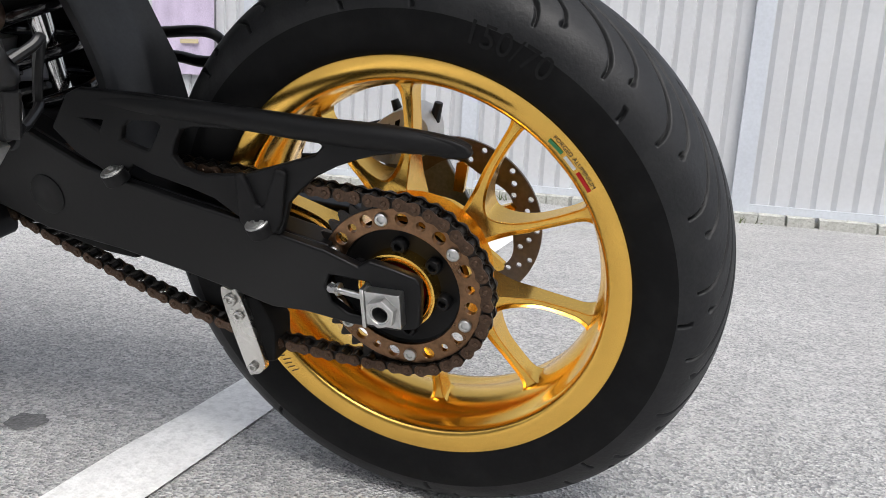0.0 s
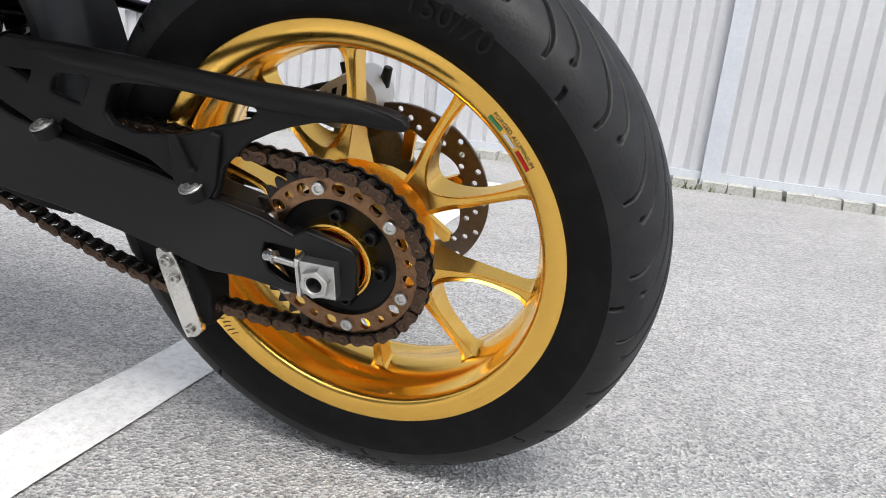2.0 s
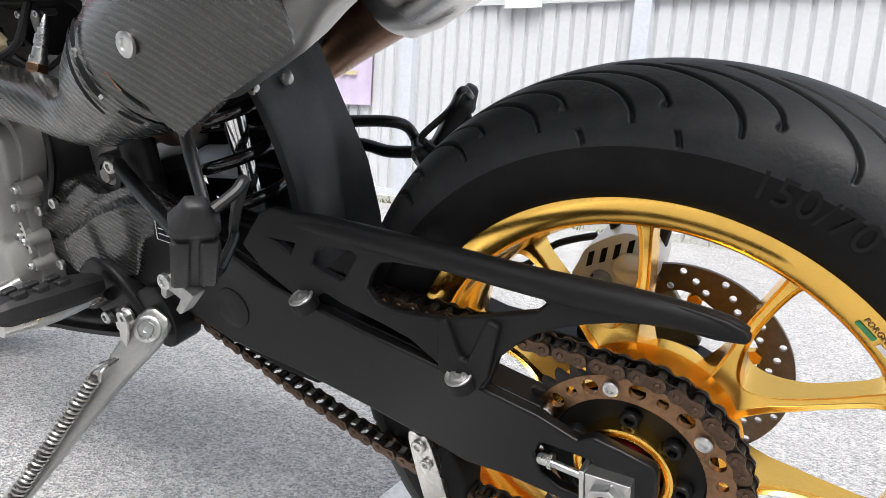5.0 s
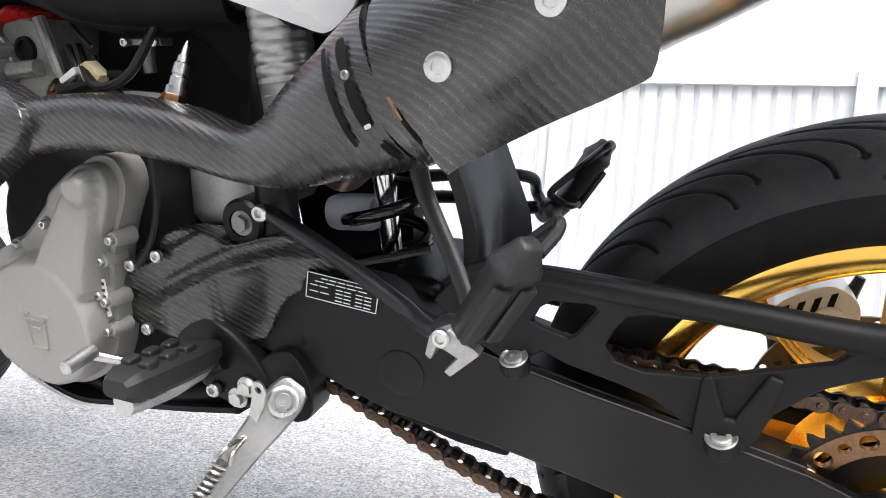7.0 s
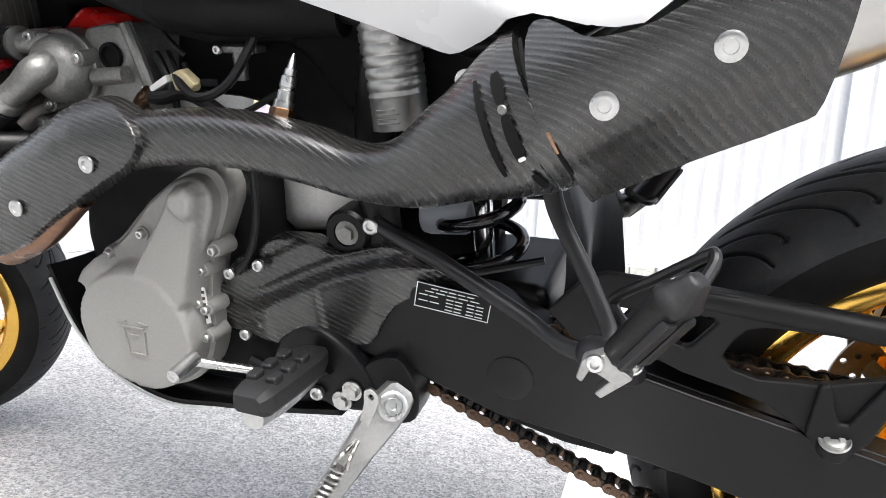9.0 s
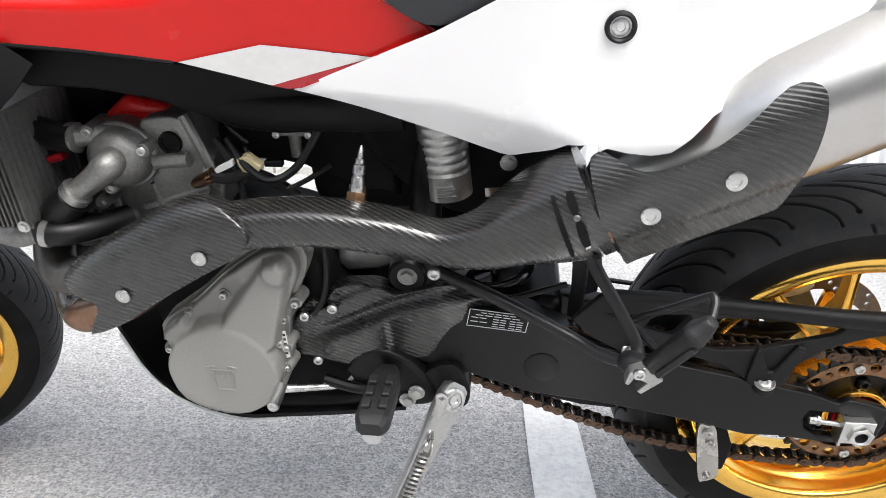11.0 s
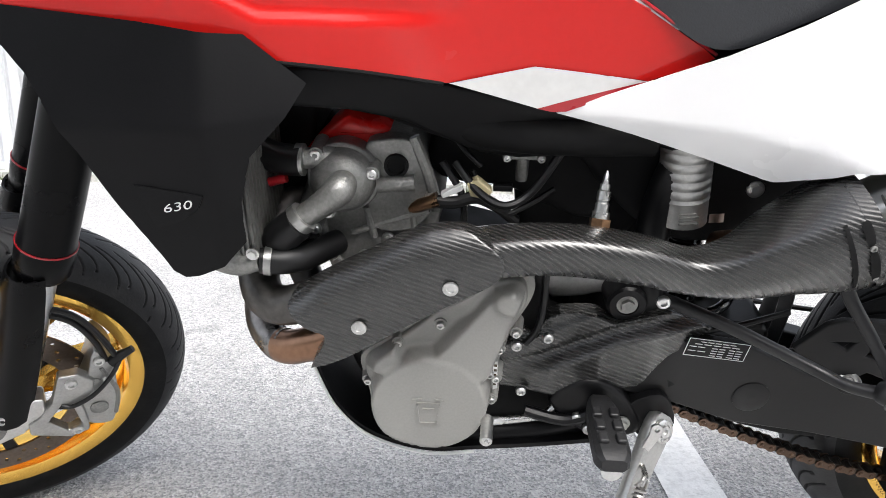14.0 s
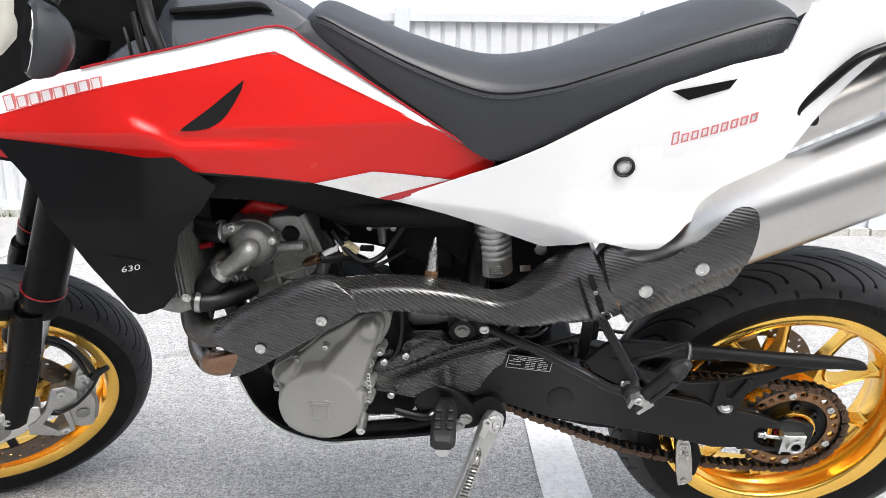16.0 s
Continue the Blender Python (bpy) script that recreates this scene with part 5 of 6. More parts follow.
radiator = part("radiator", box((-1.075, -0.165, 0.600), (-1.035, -0.030, 0.760)), M_FIN, bike, "aluminium radiator with upright fins")
for k in range(13):
    o = part("fin", box((-1.078, -0.167 + k * 0.0105, 0.622), (-1.032, -0.1655 + k * 0.0105 + 0.0015, 0.755)), M_FIN, radiator)
for k in range(7):
    part("side_rib", box((-1.074 + 0.0062 * k, -0.171, 0.625), (-1.0715 + 0.0062 * k, -0.163, 0.752)), M_FIN, radiator)
part("bottom_tank", tube([(-1.084, -0.160, 0.612), (-1.058, -0.163, 0.611), (-1.036, -0.160, 0.613)], [0.013, 0.0155, 0.012], 18), M_CAST, radiator)
part("drain_hose", tube([(-1.035, -0.158, 0.611), (-1.008, -0.152, 0.608), (-0.985, -0.130, 0.604), (-0.96, -0.09, 0.60)], 0.0155, 16), M_HOSE, radiator)
part("drain_clamp", tube([(-1.030, -0.158, 0.611), (-1.022, -0.157, 0.610)], 0.0168, 20, raw=True), M_SILVER, radiator)
screw(radiator, -1.036, -0.176, 0.630, 0.005, 0.005, hexed=True, name="tank_bolt")

CHCOVER = smooth2([(-0.768, 0.440), (-0.757, 0.458), (-0.744, 0.481), (-0.728, 0.492), (-0.713, 0.484), (-0.706, 0.503), (-0.685, 0.517), (-0.640, 0.519), (-0.622, 0.510), (-0.604, 0.509), (-0.570, 0.520), (-0.548, 0.521), (-0.528, 0.513), (-0.493, 0.497),
                   (-0.526, 0.471), (-0.546, 0.461), (-0.562, 0.437), (-0.577, 0.411), (-0.619, 0.404), (-0.655, 0.397), (-0.700, 0.399), (-0.742, 0.397), (-0.766, 0.404)], 2)


def chcover_y(x, z):
    """A shallow upper shelf, a rounded ridge rising to the rear, and a belly with one upright fold."""
    ridge = z - float(np.interp(x, (-0.75, -0.70, -0.655, -0.610, -0.560, -0.50), (0.428, 0.447, 0.471, 0.492, 0.508, 0.512)))
    fade = step01((x + 0.745) / 0.06)
    belly = 0.020 * step01((0.006 - ridge) / 0.016) * fade
    under = 0.10 * max(0.0, -ridge - 0.012) * fade
    fold = 0.005 * step01((x + 0.630 + 0.05 * (z - 0.44)) / 0.006) * step01((-0.004 - ridge) / 0.01)
    shelf = 0.006 * step01((0.020 - abs(ridge - 0.030)) / 0.010)
    return -0.108 - belly + under - shelf + fold + 0.022 * step01((x + 0.57) / 0.08)


chcover = part("sprocket_cover", panel(CHCOVER, chcover_y, 0.0032, 0.003, back=-0.085), M_CARBON, bike, "carbon fibre front sprocket cover", smooth=60)
for x, z in ((-0.727, 0.403), (-0.699, 0.490), (-0.737, 0.476)):
    screw(chcover, x, -0.120, z, 0.0068, 0.006, name="cover_screw")
part("breather_hose", tube([(-0.727, -0.12, 0.478), (-0.712, -0.115, 0.500), (-0.706, -0.105, 0.54), (-0.708, -0.10, 0.60)], 0.0045, 10), M_HOSE, chcover)

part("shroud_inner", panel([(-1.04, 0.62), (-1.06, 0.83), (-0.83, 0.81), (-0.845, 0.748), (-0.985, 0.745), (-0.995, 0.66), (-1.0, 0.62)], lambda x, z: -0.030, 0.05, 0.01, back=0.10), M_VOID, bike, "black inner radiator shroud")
# a black sheet put in for the shade behind the hoses
part("hose_shadow", panel([(-1.035, 0.60), (-1.035, 0.665), (-0.965, 0.665), (-0.955, 0.565), (-0.99, 0.555), (-1.01, 0.57)], lambda x, z: -0.045, 0.05, 0.008, back=0.06), M_VOID, bike, "black sheet standing for the shade behind the coolant hoses")
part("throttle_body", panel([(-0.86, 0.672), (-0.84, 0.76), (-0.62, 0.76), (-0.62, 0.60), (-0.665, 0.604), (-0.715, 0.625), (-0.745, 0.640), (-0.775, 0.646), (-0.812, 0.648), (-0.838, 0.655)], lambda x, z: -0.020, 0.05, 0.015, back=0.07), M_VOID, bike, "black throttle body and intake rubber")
for pts, r in (([(-0.835, -0.07, 0.70), (-0.812, -0.08, 0.665), (-0.808, -0.08, 0.63), (-0.815, -0.07, 0.60)], 0.0045), ([(-0.84, -0.085, 0.656), (-0.82, -0.085, 0.655), (-0.795, -0.08, 0.660), (-0.77, -0.07, 0.645), (-0.745, -0.06, 0.62)], 0.0075), ([(-0.80, -0.07, 0.69), (-0.782, -0.075, 0.655), (-0.76, -0.07, 0.635), (-0.735, -0.06, 0.64), (-0.70, -0.05, 0.66)], 0.0035)):
    part("wiring", tube(pts, r, 10), M_HOSE, bike)
part("plug_housing", plate([(-0.836, 0.6665), (-0.811, 0.680), (-0.810, 0.672), (-0.834, 0.6605)], -0.088, -0.078), M_LABELWHITE, bike, "small white cable plug", bevel=0.0015)
part("plug_housing", box((-0.775, -0.080, 0.668), (-0.752, -0.070, 0.676)), M_BLACK, bike, bevel=0.0015)

# skid plate under the engine
skid = bmesh.new()
prof = curve_through([(-1.000, 0.455), (-0.975, 0.375), (-0.930, 0.322), (-0.855, 0.294), (-0.780, 0.300), (-0.70, 0.310), (-0.61, 0.325)], 6)
rows = [[skid.verts.new((p.x, y, p.y - 0.01 * (1 - (y / 0.13) ** 2))) for y in np.linspace(-0.128, 0.128, 11)] for p in prof]
for a, c in zip(rows, rows[1:]):
    for k in range(10):
        skid.faces.new((a[k], a[k + 1], c[k + 1], c[k]))
skid_plate = part("skid_plate", skid, M_BLACK, bike, "black skid plate with a pale edge", solid=0.006)
part("edge_strip", tube([(-0.995, -0.131, 0.440), (-0.972, -0.131, 0.372), (-0.928, -0.131, 0.320), (-0.855, -0.131, 0.292), (-0.785, -0.131, 0.298)], 0.0022, 8), M_LABELWHITE, skid_plate)

def rounded_block(base, tip, face, rings, bm=None):
    """A bar of rounded oblong section from base to tip; rings: (share of the length, half width, half depth)."""
    bm = bm or bmesh.new()
    axis = (tip - base).normalized()
    face = (face - axis * face.dot(axis)).normalized()
    wide = axis.cross(face)
    loops = []
    for f, w, d in rings:
        c = base.lerp(tip, f)
        loops.append([bm.verts.new(c + wide * (w * a) + face * (d * b)) for a, b in ((-1, -0.55), (-0.72, -1), (0.72, -1), (1, -0.55), (1, 0.55), (0.72, 1), (0.3, 1), (-0.3, 1), (-0.72, 1), (-1, 0.55))])
    for a, c in zip(loops, loops[1:]):
        for k in range(10):
            bm.faces.new((a[k], a[(k + 1) % 10], c[(k + 1) % 10], c[k]))
    bm.faces.new(loops[0])
    bm.faces.new(loops[-1])
    return bm, wide, face


# gear lever, footrests, side stand
lever = part("gear_lever", tube([(-0.672, -0.112, 0.384), (-0.688, -0.120, 0.366), (-0.7055, -0.1255, 0.361), (-0.7726, -0.156, 0.379)], [0.006, 0.0055, 0.005, 0.006], 12), M_ALU, bike, "bright gear lever")
part("lever_tip", tube([(-0.769, -0.156, 0.386), (-0.770, -0.158, 0.386), (-0.772, -0.193, 0.381), (-0.772, -0.195, 0.381)], [0.006, 0.0080, 0.0080, 0.006], 16, raw=True), M_ALU, lever)
part("linkage", tube([(-0.62, -0.13, 0.385), (-0.665, -0.132, 0.365), (-0.72, -0.125, 0.372)], 0.008, 10), M_BLACK, lever)
peg_arm = part("footrest_bracket", panel(smooth2([(-0.690, 0.390), (-0.645, 0.430), (-0.595, 0.405), (-0.565, 0.350), (-0.590, 0.332), (-0.640, 0.338)], 3), lambda x, z: -0.128, 0.015, 0.008, back=-0.095), M_BLACK, bike, "black footrest bracket with bolts")
for x, z, h in ((-0.593, 0.362, True), (-0.606, 0.347, True), (-0.635, 0.352, False), (-0.652, 0.370, False)):
    screw(peg_arm, x, -0.130, z, 0.008, 0.008, hexed=h, name="bracket_bolt")
bm, _, _ = rounded_block(Vector((-0.628, -0.135, 0.402)), Vector((-0.630, -0.258, 0.418)), Vector((0, 0, 1)), ((0.0, 0.012, 0.010), (0.10, 0.0165, 0.0130), (0.20, 0.0195, 0.0145), (0.55, 0.0205, 0.0150), (0.88, 0.0205, 0.0145), (0.95, 0.0185, 0.0120), (1.0, 0.0140, 0.008)))
peg = part("footrest", bm, M_PEG, bike, "black rubber footrest on an alloy base")
for k in range(3):
    for dx in (-0.012, 0.012):
        part("rubber_pad", box((-0.629 + 0.85 * dx - 0.006, -0.180 - 0.024 * k - 0.008, 0.420), (-0.629 + 0.85 * dx + 0.006, -0.180 - 0.024 * k + 0.008, 0.4290 + 0.003 * k)), M_PEG, peg, bevel=0.003)
part("alloy_base", tube([(-0.628, -0.140, 0.390), (-0.629, -0.20, 0.395), (-0.630, -0.252, 0.401)], [0.011, 0.0150, 0.012], 14, flat=1.0), M_ALU, peg)

PIV, FOOT = Vector((-0.547, -0.134, 0.357)), Vector((-0.700, -0.372, 0.104))
D = (FOOT - PIV).normalized()
FR = Vector((0.41, -0.88, 0.27))
FR = (FR - D * FR.dot(D)).normalized()
SD = D.cross(FR)
SD = -SD if SD.x > 0 else SD
bm = bmesh.new()
rows = []
for f, w, t in ((-0.058, 0.010, 0.007), (-0.045, 0.017, 0.009), (-0.01, 0.0200, 0.009), (0.04, 0.0200, 0.009), (0.14, 0.0165, 0.009), (0.30, 0.0135, 0.009), (0.70, 0.0120, 0.009), (0.97, 0.0115, 0.009)):
    c = PIV.lerp(FOOT, f)
    rows.append([bm.verts.new(c + SD * (w * a) + FR * (t * b)) for a, b in ((-1, -0.6), (-0.85, -1), (0.85, -1), (1, -0.6), (1, 0.6), (0.85, 1), (-0.85, 1), (-1, 0.6))])
for a, c in zip(rows, rows[1:]):
    for k in range(8):
        bm.faces.new((a[k], a[(k + 1) % 8], c[(k + 1) % 8], c[k]))
bm.faces.new(rows[0])
bm.faces.new(rows[-1])
stand = part("side_stand", bm, M_SILVER, bike, "flat alloy side stand folded out", smooth=50)
part("foot", box((FOOT.x - 0.030, FOOT.y - 0.026, FOOT.z - 0.004), (FOOT.x + 0.030, FOOT.y + 0.026, FOOT.z + 0.004)), M_ALU, stand, bevel=0.003).matrix_local = Matrix.Translation(FOOT) @ pose(0, 0, 0, -LEAN, 0, 0) @ Matrix.Translation(-FOOT) @ Matrix.Translation((0, 0, 0.004))
face = Matrix((SD, -FR, SD.cross(-FR))).transposed().to_4x4()
pin = part("pivot_bolt", lathe([(0.0, 0.0155), (-0.004, 0.0155), (-0.005, 0.013), (-0.005, 0.0105), (-0.003, 0.010), (-0.003, 0.0085), (-0.007, 0.008), (-0.007, 0.004), (-0.004, 0.0036), (-0.004, 0.0)], 32), M_ZINC, stand)
pin.matrix_local = Matrix.Translation(PIV + FR * 0.010) @ face
part("stand_bracket", plate(smooth2([(-0.585, 0.385), (-0.545, 0.405), (-0.522, 0.37), (-0.525, 0.335), (-0.55, 0.325), (-0.575, 0.345)], 3), -0.122, -0.085), M_BLACK, stand, bevel=0.005)
part("spring_tab", plate(smooth2([(-0.5555, 0.3905), (-0.5480, 0.384), (-0.5490, 0.372), (-0.5600, 0.345), (-0.5665, 0.328), (-0.5725, 0.330), (-0.5700, 0.350), (-0.5640, 0.372), (-0.5630, 0.386)], 3), -0.162, -0.158, [circle2(-0.5555, 0.381, 0.0035, 10)]), M_ALU, stand, "bright slotted spring tab", bevel=0.0008)
s0, s1 = PIV.lerp(FOOT, 0.20) + FR * 0.022 + SD * 0.010, PIV.lerp(FOOT, 0.72) + FR * 0.020 - SD * 0.006
ax = (s1 - s0).normalized()
su = ax.orthogonal().normalized()
sw = ax.cross(su)
turns = 34
part("return_spring", tube([s0 + (s1 - s0) * (k / 680) + (su * math.cos(k * 6.2832 * turns / 680) + sw * math.sin(k * 6.2832 * turns / 680)) * 0.0070 for k in range(681)], 0.0017, 6, raw=True), M_STEEL, stand, "coiled return spring")
part("spring_core", tube([s0, s1], 0.0056, 10, raw=True), M_DARKPIPE, stand)
for w in (-0.004, 0.004):
    part("spring_hook", tube([Vector((-0.5690, -0.162, 0.332)), s0 + SD * w - ax * 0.012 + FR * 0.002, s0 + SD * w * 1.8], 0.0022, 8), M_STEEL, stand)
part("spring_wire", tube([s1, PIV.lerp(FOOT, 0.80) + FR * 0.022 - SD * 0.004, PIV.lerp(FOOT, 0.88) + FR * 0.026 + SD * 0.006, PIV.lerp(FOOT, 0.93) + FR * 0.018, PIV.lerp(FOOT, 0.84) + FR * 0.009], 0.002, 8), M_STEEL, stand)

# passenger footrest carriers, both sides


for s in (1, -1):
    shift = 0.0 if s > 0 else -0.020

    def q(x, y, z):
        return Vector((x + shift * (abs(y) > 0.16), y * s + (0.0 if s > 0 else -0.040 * (abs(y) > 0.19)), z - (0.0 if s > 0 else 0.004)))
    bar = [(-0.566, -0.108, 0.547), (-0.545, -0.118, 0.543), (-0.4794, -0.141, 0.525), (-0.3978, -0.165, 0.4945), (-0.362, -0.190, 0.489), (-0.330, -0.207, 0.494)] if s > 0 else [(-0.566, -0.108, 0.547), (-0.54, -0.125, 0.540), (-0.45, -0.150, 0.545), (-0.375, -0.158, 0.545), (-0.350, -0.185, 0.520), (-0.334, -0.205, 0.500)]
    tri = part("passenger_footrest", tube([q(*p) for p in bar], [0.0075, 0.0082, 0.0080, 0.0075, 0.0072, 0.0085], 14, 6), M_DUSTY, bike, "folded passenger footrest on a black tubular carrier")
    if s < 0:
        part("lower_bar", tube([(-0.56, 0.11, 0.512), (-0.46, 0.165, 0.507), (-0.40, 0.168, 0.499), (-0.350, 0.178, 0.500)], 0.0085, 12), M_BLACK, tri)
    else:
        part("upright", tube([q(-0.388, -0.148, 0.620), q(-0.378, -0.156, 0.590), q(-0.348, -0.176, 0.545), q(-0.328, -0.192, 0.512), q(-0.326, -0.204, 0.498)], [0.0085, 0.0080, 0.0072, 0.0072, 0.008], 14, 6, flat=0.6), M_DUSTY, tri)
    part("collar", tube([q(-0.340, -0.206, 0.497), q(-0.334, -0.214, 0.500), q(-0.322, -0.224, 0.504)], [0.012, 0.0145, 0.011], 16), M_DUSTY, tri)
    jaw = [(0.0088, 0.0085), (0.0309, -0.0085), (0.0090, -0.0290), (0.0039, -0.0256), (0.0141, -0.0136), (-0.0001, -0.0060), (-0.0056, -0.0180), (-0.0102, -0.0147), (-0.0065, 0.0010)]
    b = plate([(-0.3345 + shift + x, 0.5065 + z) for x, z in jaw], -0.240 * s + (0.0 if s > 0 else -0.040), -0.226 * s + (0.0 if s > 0 else -0.040))
    part("clevis", b, M_ALUDULL, tri, "bare alloy clevis", bevel=0.0015)
    base, tip = q(-0.3165, -0.226, 0.507), q(-0.2677, -0.2442, 0.5847)
    b, wide, face = rounded_block(base, tip, q(0.62, -0.52, -0.35) - q(0, 0, 0), ((0.0, 0.012, 0.009), (0.06, 0.0150, 0.0105), (0.70, 0.0170, 0.0120), (0.72, 0.0182, 0.0132), (0.78, 0.0182, 0.0132), (0.81, 0.0160, 0.0115), (0.92, 0.0105, 0.0085), (0.98, 0.0085, 0.007), (1.0, 0.006, 0.005)))
    rubber = part("peg_rubber", b, M_PEG, tri, "black rubber footrest pad", smooth=75)
    for w in (-0.0105, 0.0105):
        o = wide * w + face * 0.0115
        b, _, _ = rounded_block(base.lerp(tip, 0.08) + o, base.lerp(tip, 0.66) + o, face, ((0, 0.0060, 0.003), (0.04, 0.0068, 0.0038), (0.96, 0.0074, 0.0038), (1.0, 0.0062, 0.003)))
        part("rib", b, M_PEG, rubber)
    part("peg_loop", tube([q(-0.296, -0.218, 0.512), q(-0.304, -0.206, 0.511), q(-0.325, -0.172, 0.518), q(-0.326, -0.168, 0.528), q(-0.295, -0.186, 0.557), q(-0.264, -0.2015, 0.585), q(-0.2590, -0.206, 0.588), q(-0.2590, -0.214, 0.583), q(-0.266, -0.232, 0.574)], 0.0046, 10, 6), M_DUSTY, tri)
    screw(tri, *q(-0.331, -0.240, 0.508), 0.007, 0.005, name="pivot_bolt")
    screw(tri, *q(-0.566, -0.116, 0.547), 0.0085, 0.006, name="mount_bolt")

# frame: pivot casting, tubes and dark inner parts
frame_plate = part("frame_casting", panel([(-0.702, 0.520), (-0.700, 0.578), (-0.612, 0.578), (-0.598, 0.548), (-0.612, 0.525), (-0.650, 0.512), (-0.690, 0.508)], lambda x, z: -0.060 - 0.012 * step01((x + 0.64) / 0.05), 0.02, 0.006, back=0.07), M_SILVER, bike, "bare metal frame casting at the swingarm pivot", smooth=40)
boss = part("pivot_boss", lathe([(-0.060, 0.026), (-0.098, 0.025), (-0.102, 0.022), (-0.102, 0.014), (-0.096, 0.013), (-0.096, 0.0)], 32, (-0.603, 0, 0.529)), M_BLACK, frame_plate)
screw(frame_plate, -0.603, -0.098, 0.529, 0.0090, 0.008, hexed=True, material=M_CAST, name="pivot_nut")
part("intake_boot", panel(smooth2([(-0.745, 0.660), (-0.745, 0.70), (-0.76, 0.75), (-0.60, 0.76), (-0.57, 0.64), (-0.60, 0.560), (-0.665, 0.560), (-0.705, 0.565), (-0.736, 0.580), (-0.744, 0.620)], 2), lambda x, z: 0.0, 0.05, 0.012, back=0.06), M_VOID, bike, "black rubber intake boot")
# blue-grey colour stands in for sky reflected on glossy black metal
part("shock_link", tube([(-0.556, 0.0, 0.520), (-0.548, 0.0, 0.521), (-0.508, 0.0, 0.524), (-0.502, 0.0, 0.524)], [0.018, 0.0205, 0.0205, 0.018], 24, raw=True), M_POST, bike, "tube tinted blue-grey for sky reflected on black swingarm parts")
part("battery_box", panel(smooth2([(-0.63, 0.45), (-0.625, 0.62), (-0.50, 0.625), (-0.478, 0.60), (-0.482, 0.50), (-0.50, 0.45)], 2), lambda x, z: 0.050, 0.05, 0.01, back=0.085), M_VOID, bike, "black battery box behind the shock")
part("frame_rear", tube([(-0.53, -0.09, 0.41), (-0.56, -0.085, 0.46), (-0.575, -0.075, 0.53), (-0.58, -0.07, 0.62), (-0.56, -0.075, 0.72), (-0.50, -0.08, 0.80)], 0.021, 16), M_BLACK, bike, "black steel frame tube")
part("frame_lower", tube([(-1.02, 0.0, 0.46), (-0.96, -0.06, 0.32), (-0.85, -0.09, 0.300), (-0.70, -0.10, 0.315), (-0.57, -0.09, 0.36)], 0.016, 14), M_BLACK, bike)
part("frame_spar", tube([(-1.10, -0.03, 0.88), (-0.95, -0.07, 0.80), (-0.78, -0.085, 0.745), (-0.60, -0.08, 0.74)], 0.021, 14), M_VOID, bike)
part("frame_down", tube([(-1.12, 0.0, 0.88), (-1.08, 0.0, 0.70), (-1.03, 0.0, 0.50), (-1.0, 0.0, 0.42)], 0.022, 14), M_BLACK, bike)
part("subframe", tube([(-0.60, -0.085, 0.745), (-0.45, -0.09, 0.715), (-0.35, -0.09, 0.75), (-0.15, -0.08, 0.90)], 0.012, 12), M_BLACK, bike)
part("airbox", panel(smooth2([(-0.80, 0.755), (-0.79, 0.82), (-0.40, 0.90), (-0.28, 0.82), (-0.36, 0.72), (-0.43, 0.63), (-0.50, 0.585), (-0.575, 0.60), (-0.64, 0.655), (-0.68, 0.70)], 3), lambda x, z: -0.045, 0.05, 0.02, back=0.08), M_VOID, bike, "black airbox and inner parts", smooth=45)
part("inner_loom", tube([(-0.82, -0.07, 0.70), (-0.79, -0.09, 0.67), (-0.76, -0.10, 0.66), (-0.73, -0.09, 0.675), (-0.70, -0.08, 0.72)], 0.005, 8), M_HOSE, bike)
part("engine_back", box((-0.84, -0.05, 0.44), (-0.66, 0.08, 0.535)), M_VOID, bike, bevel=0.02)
conn = part("connector", plate([(-0.806, 0.681), (-0.793, 0.686), (-0.775, 0.671), (-0.784, 0.661), (-0.801, 0.664)], -0.088, -0.072), M_YELLOW, bike, "cream cable connector", bevel=0.002)
part("cable", tube([(-0.79, -0.08, 0.70), (-0.81, -0.08, 0.72), (-0.83, -0.06, 0.74)], 0.003, 8), M_HOSE, conn)
regulator = part("idle_valve", box((-0.765, -0.06, 0.700), (-0.715, -0.04, 0.708)), M_CAST, bike, "small metal valve below the tank", bevel=0.002)
part("valve_stem", tube([(-0.741, -0.052, 0.702), (-0.741, -0.052, 0.672)], [0.008, 0.007], 12, raw=True), M_CAST, regulator)
for x in (-0.760, -0.720):
    screw(regulator, x, -0.062, 0.704, 0.005, 0.004, name="valve_screw")
part("clutch_cable", tube([(-0.50, -0.095, 0.49), (-0.46, -0.10, 0.505), (-0.40, -0.09, 0.52)], 0.004, 8), M_HOSE, bike)
for x, y, z in ((-0.479, -0.086, 0.684), (-0.451, -0.088, 0.662)):
    screw(bike, x, y, z, 0.007, 0.006, hexed=True, name="frame_bolt")


# ---- bodywork ----


def tank_y(x, z):
    y = -(0.105 + 0.085 * step01((-0.60 - x) / 0.55)) + 0.45 * max(0.0, z - 0.90)
    line = float(np.interp(x, (-1.069, -1.002, -0.912, -0.831), (0.915, 0.877, 0.872, 0.869)))
    span = step01((x + 1.080) / 0.03) * step01((-0.78 - x) / 0.16)
    return y + 0.008 * span * step01((z - line + 0.004) / 0.016) * step01((0.975 - z) / 0.075)


def side_y(x, z):
    y = -(0.113 + 0.038 * step01((x + 0.711) / 0.30)) + 0.03 * step01((x + 0.3) / 0.3)
    crease = float(np.interp(x, (-0.714, -0.537, -0.453, -0.368, -0.316), (0.776, 0.768, 0.753, 0.734, 0.720)))
    flare = 0.030 * step01((x + 0.475) / 0.09) * step01((0.815 - z) / 0.07) * step01((-0.20 - x) / 0.08)
